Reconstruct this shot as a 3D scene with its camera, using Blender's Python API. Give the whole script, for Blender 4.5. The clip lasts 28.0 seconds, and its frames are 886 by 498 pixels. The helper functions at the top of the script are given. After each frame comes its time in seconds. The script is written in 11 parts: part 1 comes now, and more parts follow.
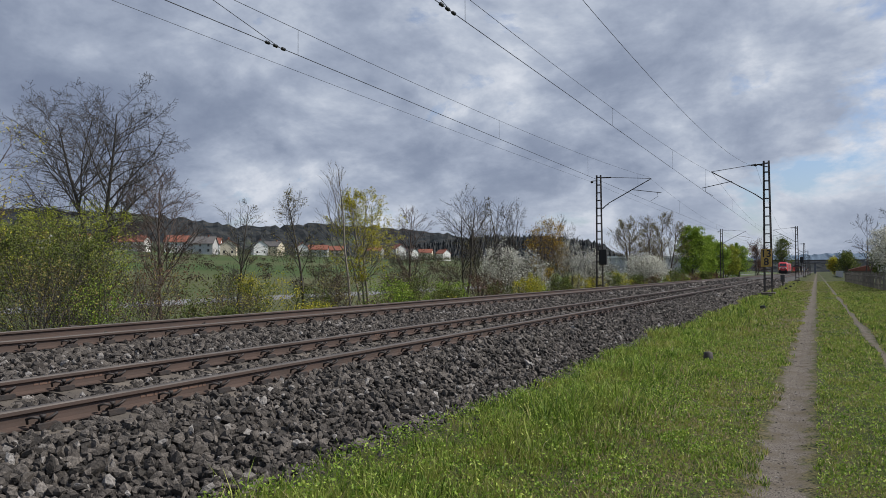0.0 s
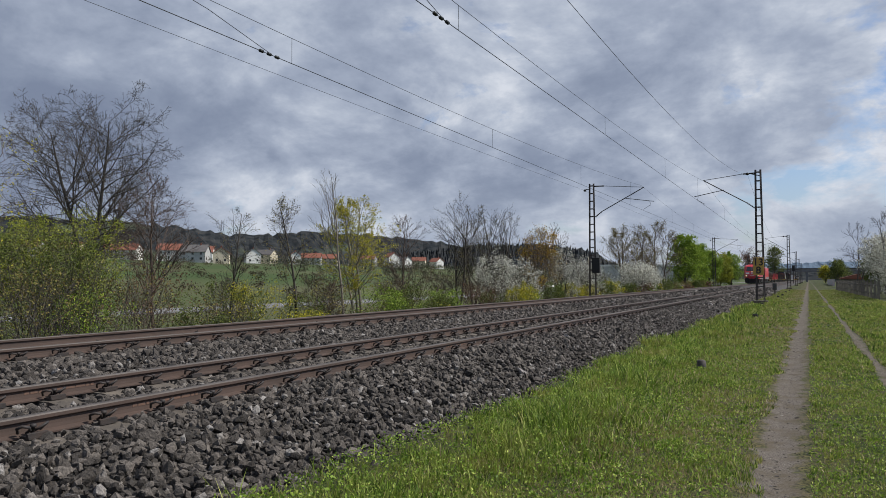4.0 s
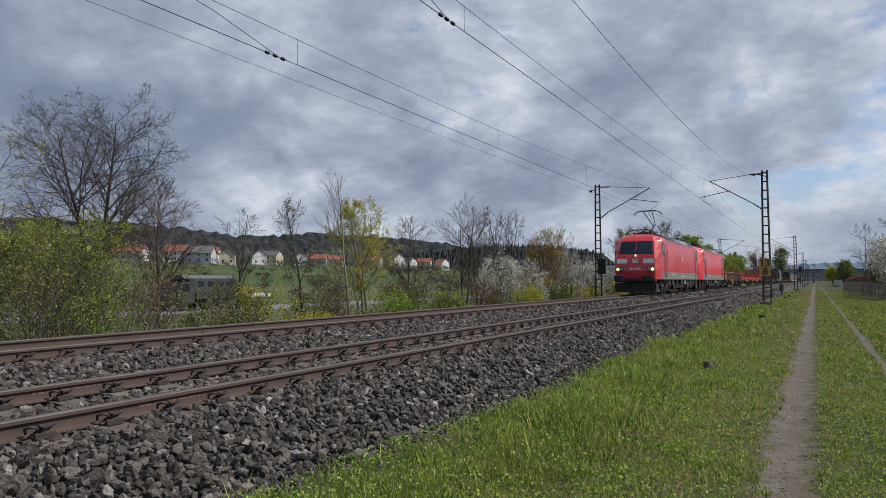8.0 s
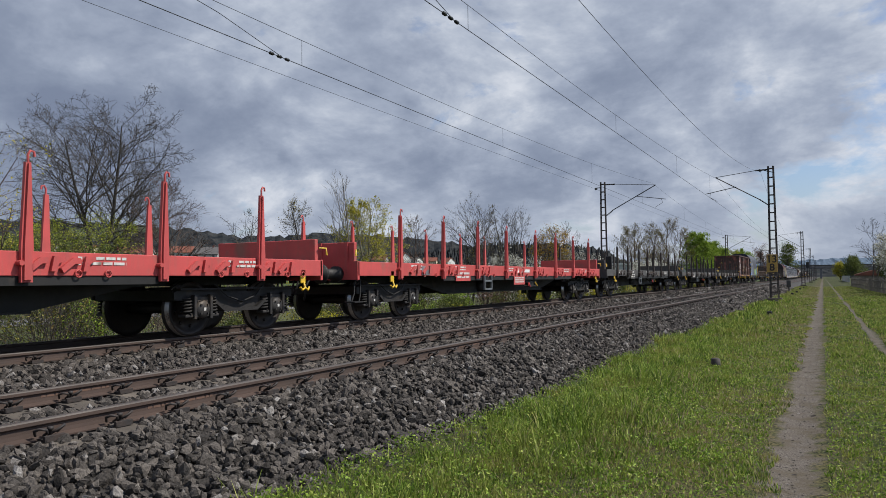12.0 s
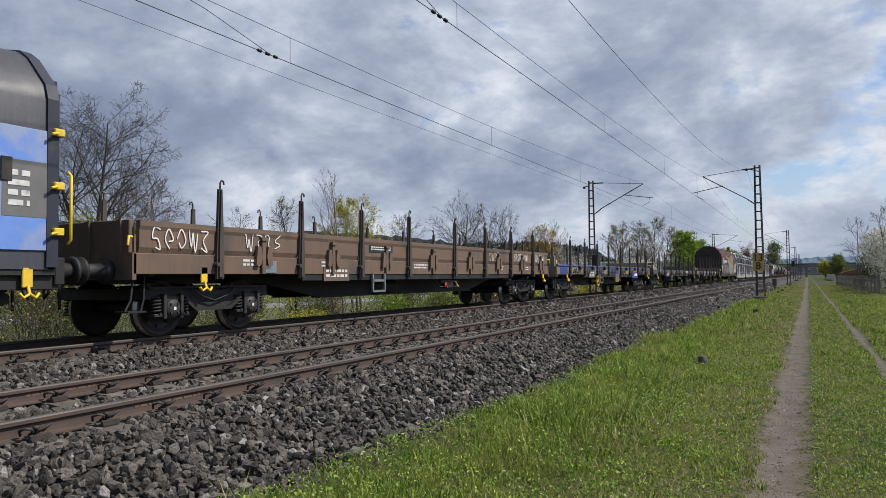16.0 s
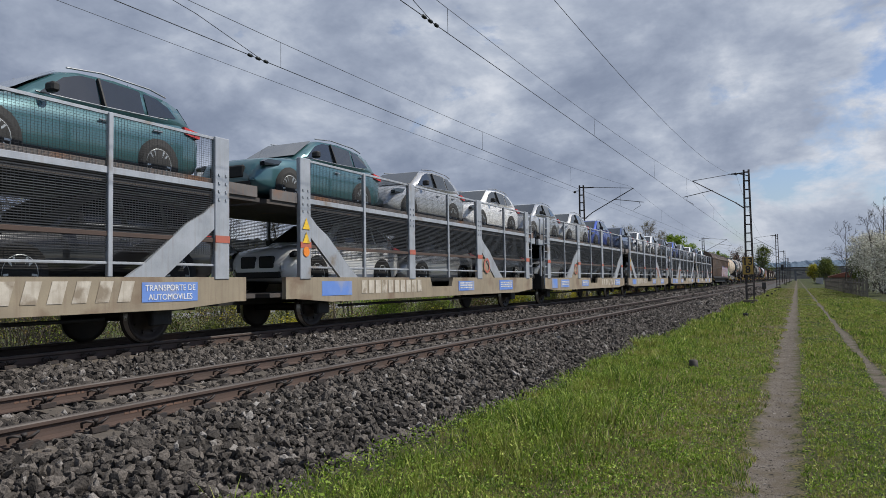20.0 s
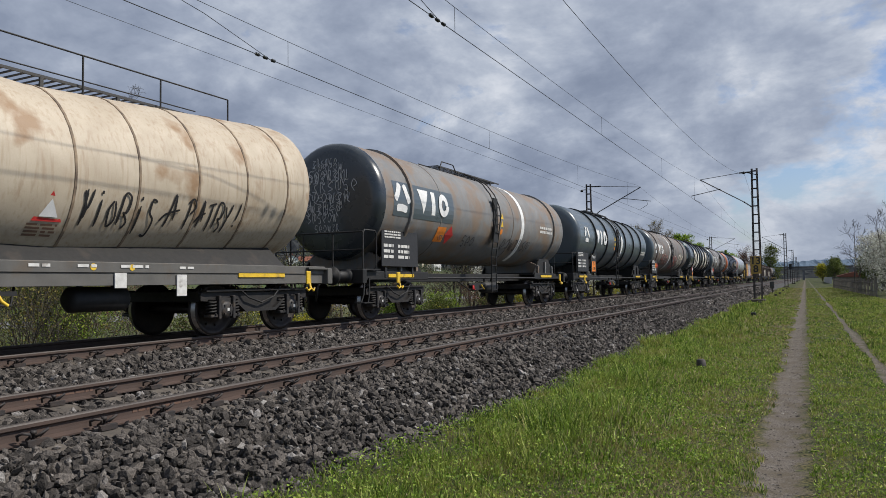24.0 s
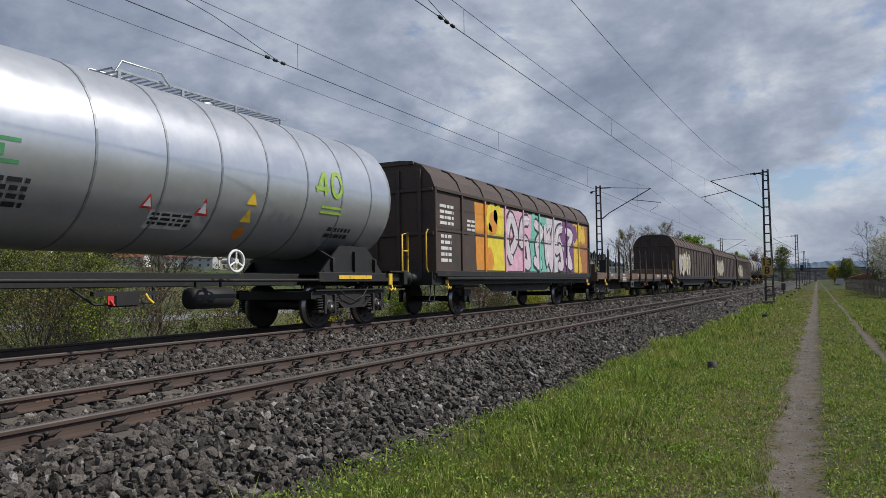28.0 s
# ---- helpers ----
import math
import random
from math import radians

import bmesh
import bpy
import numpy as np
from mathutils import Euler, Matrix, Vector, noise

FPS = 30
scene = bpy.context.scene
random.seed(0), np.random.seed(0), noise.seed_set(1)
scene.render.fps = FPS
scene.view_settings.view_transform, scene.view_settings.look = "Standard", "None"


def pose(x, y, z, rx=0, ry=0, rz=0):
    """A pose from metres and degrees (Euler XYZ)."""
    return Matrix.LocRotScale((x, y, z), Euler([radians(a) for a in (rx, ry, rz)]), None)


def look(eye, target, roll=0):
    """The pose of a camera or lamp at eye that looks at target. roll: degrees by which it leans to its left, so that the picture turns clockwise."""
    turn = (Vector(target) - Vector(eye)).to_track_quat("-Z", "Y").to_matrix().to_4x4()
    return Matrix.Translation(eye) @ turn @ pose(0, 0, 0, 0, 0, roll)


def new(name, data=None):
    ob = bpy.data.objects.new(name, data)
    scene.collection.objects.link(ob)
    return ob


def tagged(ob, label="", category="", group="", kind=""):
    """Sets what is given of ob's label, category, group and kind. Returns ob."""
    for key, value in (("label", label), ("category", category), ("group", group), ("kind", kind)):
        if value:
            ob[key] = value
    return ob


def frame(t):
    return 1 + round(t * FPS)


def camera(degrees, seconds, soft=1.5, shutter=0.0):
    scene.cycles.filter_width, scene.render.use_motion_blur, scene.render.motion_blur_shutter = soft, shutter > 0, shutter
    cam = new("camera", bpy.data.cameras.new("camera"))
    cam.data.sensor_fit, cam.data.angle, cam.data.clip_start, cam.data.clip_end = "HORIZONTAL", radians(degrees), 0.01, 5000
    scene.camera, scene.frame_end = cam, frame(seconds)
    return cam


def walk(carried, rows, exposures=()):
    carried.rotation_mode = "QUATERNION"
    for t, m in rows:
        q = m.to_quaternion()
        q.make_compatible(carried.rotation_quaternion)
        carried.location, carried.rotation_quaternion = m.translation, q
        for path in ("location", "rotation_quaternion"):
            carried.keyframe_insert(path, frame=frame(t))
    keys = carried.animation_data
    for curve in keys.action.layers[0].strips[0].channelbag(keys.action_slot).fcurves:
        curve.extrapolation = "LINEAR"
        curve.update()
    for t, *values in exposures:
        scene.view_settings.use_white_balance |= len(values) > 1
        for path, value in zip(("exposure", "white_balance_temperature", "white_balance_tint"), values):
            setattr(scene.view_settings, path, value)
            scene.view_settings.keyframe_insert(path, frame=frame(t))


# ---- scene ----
cam = camera(63.597, 28.0, soft=0.5)
EYE_Z = 1.6
# seconds, turn to the left of the line, tilt upwards, roll
PATH = [
    (0, 27.611, 1.864, -0.198), (0.5, 27.428, 1.983, -0.146), (1, 27.265, 2.083, -0.095), (1.5, 27.157, 2.225, -0.065),
    (2, 27.071, 2.294, -0.113), (2.5, 26.968, 2.438, -0.153), (3, 26.905, 2.499, -0.170), (3.5, 26.974, 2.500, -0.177),
    (5.5, 27.319, 2.615, -0.204), (6, 27.367, 2.631, -0.173), (6.5, 27.382, 2.745, -0.190), (7, 27.399, 2.747, -0.193),
    (7.5, 27.399, 2.686, -0.202), (8, 27.507, 2.612, -0.200), (8.5, 27.735, 2.546, -0.284), (9, 27.982, 2.548, -0.393),
    (9.5, 28.129, 2.544, -0.574), (10, 28.179, 2.511, -0.662), (10.5, 28.135, 2.493, -0.723), (11, 28.110, 2.480, -0.706),
    (11.5, 28.037, 2.506, -0.659), (12, 27.960, 2.540, -0.708), (12.5, 27.854, 2.514, -0.677), (14.5, 27.382, 2.450, -0.687),
    (15, 27.239, 2.444, -0.686), (15.5, 27.135, 2.424, -0.684), (16, 27.037, 2.395, -0.691), (16.5, 26.968, 2.380, -0.728),
    (17, 26.852, 2.306, -0.712), (17.5, 26.733, 2.349, -0.704), (18, 26.651, 2.469, -0.695), (18.5, 26.599, 2.578, -0.775),
    (19, 26.474, 2.645, -0.819), (19.5, 26.384, 2.718, -0.857), (20, 26.317, 2.753, -0.854), (20.5, 26.213, 2.730, -0.844),
    (21, 26.163, 2.713, -0.777), (21.5, 26.154, 2.715, -0.786), (23.5, 26.599, 2.642, -0.756), (24, 26.850, 2.677, -0.788),
    (24.5, 27.012, 2.623, -0.738), (25, 27.193, 2.616, -0.736), (25.5, 27.298, 2.682, -0.786), (26, 27.342, 2.798, -0.783),
    (26.5, 27.369, 2.942, -0.736), (27, 27.476, 2.990, -0.664), (27.5, 27.584, 2.980, -0.765), (28, 27.592, 2.828, -0.823),
]


def aim(t, turn, tilt, roll):
    """The pose of the hand-held camera, which sways by a few centimetres."""
    a, b = radians(turn), radians(tilt)
    eye = Vector((-0.0013 * (t - 8), 0, EYE_Z))
    return look(eye, eye + Vector((-math.sin(a) * math.cos(b), math.cos(a) * math.cos(b), math.sin(b))), roll)


EXPOSURE = [(0, -0.05), (12, -0.06), (15.3, -0.06), (16, 0.10), (16.8, -0.08), (20, -0.10), (21, -0.14), (24, -0.1), (26, 0.12), (27, 0.05), (28, -0.2)]
walk(cam, [(t, aim(t, *row)) for t, *row in PATH], EXPOSURE)

# ---- daylight: a bright sun between broken clouds ----
SUN_TO = Vector((2.72, 1.2, 3.4)).normalized()
sun = new("sun", bpy.data.lights.new("sun", "SUN"))
sun.data.energy, sun.data.angle, sun.data.color = 4.9, radians(0.6), (1.0, 0.95, 0.87)
sun.matrix_world = look(SUN_TO * 300, (0, 0, 0))

world = bpy.data.worlds.new("world")
scene.world = world
world.use_nodes = True


def cloudy_sky(tree):
    """A blue sky behind two decks of broken cloud, laid out on a plane overhead."""
    N, L = tree.nodes, tree.links
    N.clear()

    def node(kind, **props):
        n = N.new(kind)
        for k, v in props.items():
            if k == "operation":
                n.operation = v
        return n

    def maths(op, a, b=None):
        n = node("ShaderNodeMath", operation=op)
        for i, v in enumerate((a, b)):
            if v is None:
                continue
            if isinstance(v, (int, float)):
                n.inputs[i].default_value = v
            else:
                L.new(v, n.inputs[i])
        return n.outputs[0]

    def ramp(value, stops):
        n = N.new("ShaderNodeValToRGB")
        while len(n.color_ramp.elements) < len(stops):
            n.color_ramp.elements.new(0.5)
        for e, (at, c) in zip(n.color_ramp.elements, stops):
            e.position, e.color = at, (*c, 1)
        L.new(value, n.inputs[0])
        return n.outputs[0]

    def mix(fac, a, b):
        n = N.new("ShaderNodeMix")
        n.data_type = "RGBA"
        for socket, v in ((n.inputs[0], fac), (n.inputs[6], a), (n.inputs[7], b)):
            if isinstance(v, (int, float)):
                socket.default_value = v
            elif isinstance(v, tuple):
                socket.default_value = (*v, 1)
            else:
                L.new(v, socket)
        return n.outputs[2]

    coord = N.new("ShaderNodeTexCoord")
    xyz = N.new("ShaderNodeSeparateXYZ")
    L.new(coord.outputs["Generated"], xyz.inputs[0])
    # the cloud decks lie on a plane overhead, so that they close up towards the horizon
    depth = maths("ADD", maths("MAXIMUM", xyz.outputs[2], 0.0), 0.46)
    flat = N.new("ShaderNodeCombineXYZ")
    L.new(maths("DIVIDE", xyz.outputs[0], depth), flat.inputs[0])
    L.new(maths("DIVIDE", xyz.outputs[1], depth), flat.inputs[1])
    L.new(maths("MULTIPLY", xyz.outputs[2], 0.6), flat.inputs[2])

    def cloud(scale, detail, rough, distort, offset):
        m = N.new("ShaderNodeMapping")
        m.inputs["Location"].default_value = offset
        L.new(flat.outputs[0], m.inputs[0])
        n = N.new("ShaderNodeTexNoise")
        n.inputs["Scale"].default_value, n.inputs["Detail"].default_value = scale, detail
        n.inputs["Roughness"].default_value, n.inputs["Distortion"].default_value = rough, distort
        L.new(m.outputs[0], n.inputs["Vector"])
        return n.outputs["Fac"]

    sky = N.new("ShaderNodeTexSky")
    sky.sky_type, sky.sun_disc = "NISHITA", False
    sky.sun_elevation, sky.sun_rotation = math.asin(SUN_TO.z), math.atan2(SUN_TO.x, SUN_TO.y)
    clear = N.new("ShaderNodeMix")
    clear.data_type, clear.blend_type = "RGBA", "MULTIPLY"
    clear.inputs[0].default_value = 1.0
    L.new(sky.outputs[0], clear.inputs[6])
    clear.inputs[7].default_value = (0.105, 0.11, 0.125, 1)
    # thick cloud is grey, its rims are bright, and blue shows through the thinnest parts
    broad = cloud(1.5, 3, 0.5, 0.1, (2.3, 5.2, 0))
    body = cloud(3.6, 14, 0.60, 0.15, (3.1, 1.7, 0))
    lit = cloud(3.6, 6, 0.60, 0.15, (3.1 - 0.06 * SUN_TO.x, 1.7 - 0.06 * SUN_TO.y, -0.03))
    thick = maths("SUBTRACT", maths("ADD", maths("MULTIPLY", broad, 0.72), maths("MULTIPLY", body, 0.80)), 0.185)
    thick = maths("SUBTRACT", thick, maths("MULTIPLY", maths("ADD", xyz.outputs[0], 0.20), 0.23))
    relief = maths("MULTIPLY", maths("SUBTRACT", lit, body), 0.9)
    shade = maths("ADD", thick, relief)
    grey = ramp(shade, [(0.46, (0.70, 0.74, 0.82)), (0.54, (0.50, 0.555, 0.66)), (0.62, (0.37, 0.425, 0.54)), (0.72, (0.27, 0.32, 0.43)), (0.84, (0.21, 0.255, 0.36))])
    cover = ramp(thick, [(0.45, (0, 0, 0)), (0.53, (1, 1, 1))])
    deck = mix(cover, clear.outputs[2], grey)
    # far clouds run together into a pale band over the horizon
    haze = ramp(xyz.outputs[2], [(0.0, (1, 1, 1)), (0.14, (0, 0, 0))])
    seen = mix(maths("MULTIPLY", haze, 0.5), deck, (0.40, 0.45, 0.55))
    back = N.new("ShaderNodeBackground")
    L.new(seen, back.inputs[0])
    back.inputs[1].default_value = 1.0
    out = N.new("ShaderNodeOutputWorld")
    L.new(back.outputs[0], out.inputs[0])


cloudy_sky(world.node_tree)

# ---- materials ----
def material(name):
    m = bpy.data.materials.new(name)
    m.use_nodes = True
    return m, m.node_tree.nodes, m.node_tree.links, m.node_tree.nodes["Principled BSDF"]


def surface(name, base, second=None, rough=0.6, metal=0.0, scale=4.0, bump=0.0, fine=60.0, dirt=None, dirt_at=0.55, streak=0.0,
            vary=0.0, blotch=0.9, coat=0.0, spec=0.5):
    """A painted, rusty, stony or leafy surface: broad blotches, patches of dirt, fine grain, and a little change from piece to piece."""
    m, N, L, p = material(name)
    second = second or tuple(c * 0.8 for c in base)
    coord = N.new("ShaderNodeTexCoord")
    info = N.new("ShaderNodeObjectInfo")
    shift = N.new("ShaderNodeMapping")
    L.new(coord.outputs["Object"], shift.inputs[0])
    spread = N.new("ShaderNodeMath")
    spread.operation = "MULTIPLY"
    spread.inputs[1].default_value = 37.0
    L.new(info.outputs["Random"], spread.inputs[0])
    L.new(spread.outputs[0], shift.inputs["Location"])

    def noise_tex(s, detail=5, stretch=None):
        n = N.new("ShaderNodeTexNoise")
        n.inputs["Scale"].default_value, n.inputs["Detail"].default_value = s, detail
        source = shift.outputs[0]
        if stretch:
            k = N.new("ShaderNodeMapping")
            k.inputs["Scale"].default_value = stretch
            L.new(source, k.inputs[0])
            source = k.outputs[0]
        L.new(source, n.inputs["Vector"])
        return n.outputs["Fac"]

    def ramp(v, a, b):
        r = N.new("ShaderNodeMapRange")
        r.inputs[1].default_value, r.inputs[2].default_value = a, b
        L.new(v, r.inputs[0])
        return r.outputs[0]

    def mix(f, a, b):
        n = N.new("ShaderNodeMix")
        n.data_type = "RGBA"
        for s, v in ((n.inputs[0], f), (n.inputs[6], a), (n.inputs[7], b)):
            if isinstance(v, tuple):
                s.default_value = (*v, 1)
            elif isinstance(v, float):
                s.default_value = v
            else:
                L.new(v, s)
        return n.outputs[2]

    grain = noise_tex(fine, 3)
    colour = mix(ramp(noise_tex(scale), 0.35, 0.35 + blotch * 0.4), base, second)
    if dirt:
        colour = mix(ramp(noise_tex(scale * 0.6, 8), dirt_at, dirt_at + 0.12), colour, dirt)
    if dirt and streak:
        run = ramp(noise_tex(3.0, 4, (6, 6, 0.35)), 0.5, 0.8)
        k = N.new("ShaderNodeMath")
        k.operation = "MULTIPLY"
        k.inputs[1].default_value = streak
        L.new(run, k.inputs[0])
        colour = mix(k.outputs[0], colour, dirt)
    h = N.new("ShaderNodeHueSaturation")
    L.new(colour, h.inputs["Color"])
    g = N.new("ShaderNodeMapRange")
    g.inputs[3].default_value, g.inputs[4].default_value = 0.9, 1.1
    L.new(grain, g.inputs[0])
    if vary:
        w = N.new("ShaderNodeMapRange")
        w.inputs[3].default_value, w.inputs[4].default_value = 1 - vary, 1 + vary
        L.new(info.outputs["Random"], w.inputs[0])
        k = N.new("ShaderNodeMath")
        k.operation = "MULTIPLY"
        L.new(g.outputs[0], k.inputs[0])
        L.new(w.outputs[0], k.inputs[1])
        L.new(k.outputs[0], h.inputs["Value"])
    else:
        L.new(g.outputs[0], h.inputs["Value"])
    L.new(h.outputs[0], p.inputs["Base Color"])
    r = N.new("ShaderNodeMapRange")
    r.inputs[3].default_value, r.inputs[4].default_value = max(0.02, rough - 0.12), min(1, rough + 0.12)
    L.new(noise_tex(scale * 2.3), r.inputs[0])
    L.new(r.outputs[0], p.inputs["Roughness"])
    p.inputs["Metallic"].default_value = metal
    p.inputs["Coat Weight"].default_value = coat
    p.inputs["Specular IOR Level"].default_value = spec
    if bump:
        b = N.new("ShaderNodeBump")
        b.inputs["Strength"].default_value, b.inputs["Distance"].default_value = 0.6, bump
        L.new(grain, b.inputs["Height"])
        L.new(b.outputs[0], p.inputs["Normal"])
    return m


def islands(name, dark, light, rough=0.8, tint=None, subsurface=0.0, tint_at=0.75, spec=0.3, grain=(30.0, 0.3, 0.0)):
    """For loose stones, blades and leaves joined into one mesh: every island has its own shade."""
    m, N, L, p = material(name)
    geo = N.new("ShaderNodeNewGeometry")
    r = N.new("ShaderNodeValToRGB")
    stops = [(0.0, dark), (tint_at, light)] + ([(1.0, tint)] if tint else [])
    while len(r.color_ramp.elements) < len(stops):
        r.color_ramp.elements.new(0.5)
    for e, (at, c) in zip(r.color_ramp.elements, stops):
        e.position, e.color = at, (*c, 1)
    L.new(geo.outputs["Random Per Island"], r.inputs[0])
    coord = N.new("ShaderNodeTexCoord")
    n = N.new("ShaderNodeTexNoise")
    n.inputs["Scale"].default_value, n.inputs["Detail"].default_value = grain[0], 5
    L.new(coord.outputs["Object"], n.inputs["Vector"])
    k = N.new("ShaderNodeMapRange")
    k.inputs[1].default_value, k.inputs[2].default_value = 0.25, 0.75
    k.inputs[3].default_value, k.inputs[4].default_value = 1 - grain[1], 1 + grain[1]
    L.new(n.outputs["Fac"], k.inputs[0])
    h = N.new("ShaderNodeHueSaturation")
    L.new(r.outputs[0], h.inputs["Color"])
    L.new(k.outputs[0], h.inputs["Value"])
    L.new(h.outputs[0], p.inputs["Base Color"])
    p.inputs["Roughness"].default_value = rough
    p.inputs["Specular IOR Level"].default_value = spec
    if grain[2]:
        b = N.new("ShaderNodeBump")
        b.inputs["Strength"].default_value, b.inputs["Distance"].default_value = 0.8, grain[2]
        L.new(n.outputs["Fac"], b.inputs["Height"])
        L.new(b.outputs[0], p.inputs["Normal"])
    if subsurface:
        t = N.new("ShaderNodeBsdfTranslucent")
        L.new(h.outputs[0], t.inputs[0])
        a = N.new("ShaderNodeMixShader")
        a.inputs[0].default_value = subsurface
        L.new(p.outputs[0], a.inputs[1])
        L.new(t.outputs[0], a.inputs[2])
        L.new(a.outputs[0], N["Material Output"].inputs[0])
    return m


def glow(name, colour, strength):
    m, N, L, p = material(name)
    p.inputs["Base Color"].default_value = (*colour, 1)
    p.inputs["Emission Color"].default_value = (*colour, 1)
    p.inputs["Emission Strength"].default_value = strength
    return m


RUST = (0.13, 0.055, 0.03)
M = dict(
    rail_side=surface("rail_side", (0.066, 0.041, 0.031), (0.048, 0.032, 0.025), 0.75, scale=3, bump=0.002, fine=90),
    rail_head=surface("rail_head", (0.085, 0.072, 0.064), (0.06, 0.05, 0.044), 0.62, 0.3, scale=2, fine=40),
    iron=surface("iron", (0.022, 0.019, 0.018), (0.04, 0.028, 0.022), 0.7, scale=12, bump=0.002),
    sleeper=surface("sleeper", (0.08, 0.067, 0.054), (0.115, 0.096, 0.075), 0.9, scale=7, bump=0.006, vary=0.25, dirt=(0.06, 0.045, 0.035)),
    # near-black bed: the shade between loose stones is put into its colour
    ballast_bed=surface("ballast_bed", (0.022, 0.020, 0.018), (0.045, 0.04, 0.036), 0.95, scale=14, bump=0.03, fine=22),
    mast=surface("mast", (0.042, 0.036, 0.034), (0.06, 0.045, 0.038), 0.7, scale=5, dirt=(0.03, 0.028, 0.027)),
    wire=surface("wire", (0.03, 0.034, 0.033), None, 0.5, 0.6, scale=20),
    black=surface("black", (0.007, 0.007, 0.007), (0.012, 0.011, 0.010), 0.65, scale=5, dirt=(0.026, 0.020, 0.016), dirt_at=0.58, bump=0.001),
    bogie=surface("bogie", (0.009, 0.008, 0.0075), (0.017, 0.014, 0.012), 0.7, scale=6, dirt=(0.04, 0.030, 0.022), dirt_at=0.62, bump=0.002),
    wheel=surface("wheel", (0.022, 0.018, 0.016), (0.04, 0.027, 0.021), 0.6, 0.3, scale=5),
    tread=surface("tread", (0.34, 0.32, 0.30), None, 0.3, 0.9, scale=3),
    tyre=surface("tyre", (0.02, 0.02, 0.02), None, 0.85, scale=20, bump=0.002),
    steel=surface("steel", (0.36, 0.37, 0.38), (0.27, 0.28, 0.29), 0.4, 0.8, scale=6, dirt=(0.16, 0.13, 0.10), dirt_at=0.66),
    yellow=surface("yellow", (0.72, 0.47, 0.03), (0.6, 0.38, 0.03), 0.5, scale=8, dirt=(0.25, 0.17, 0.05)),
    white=surface("white", (0.72, 0.72, 0.70), (0.6, 0.6, 0.58), 0.6, scale=6),
    letter=surface("letter", (0.62, 0.61, 0.58), (0.45, 0.44, 0.41), 0.7, scale=9, dirt=(0.2, 0.17, 0.14), dirt_at=0.6),
    glass_dark=surface("glass_dark", (0.02, 0.025, 0.03), None, 0.08, 0.0, scale=2, coat=0.6),
)


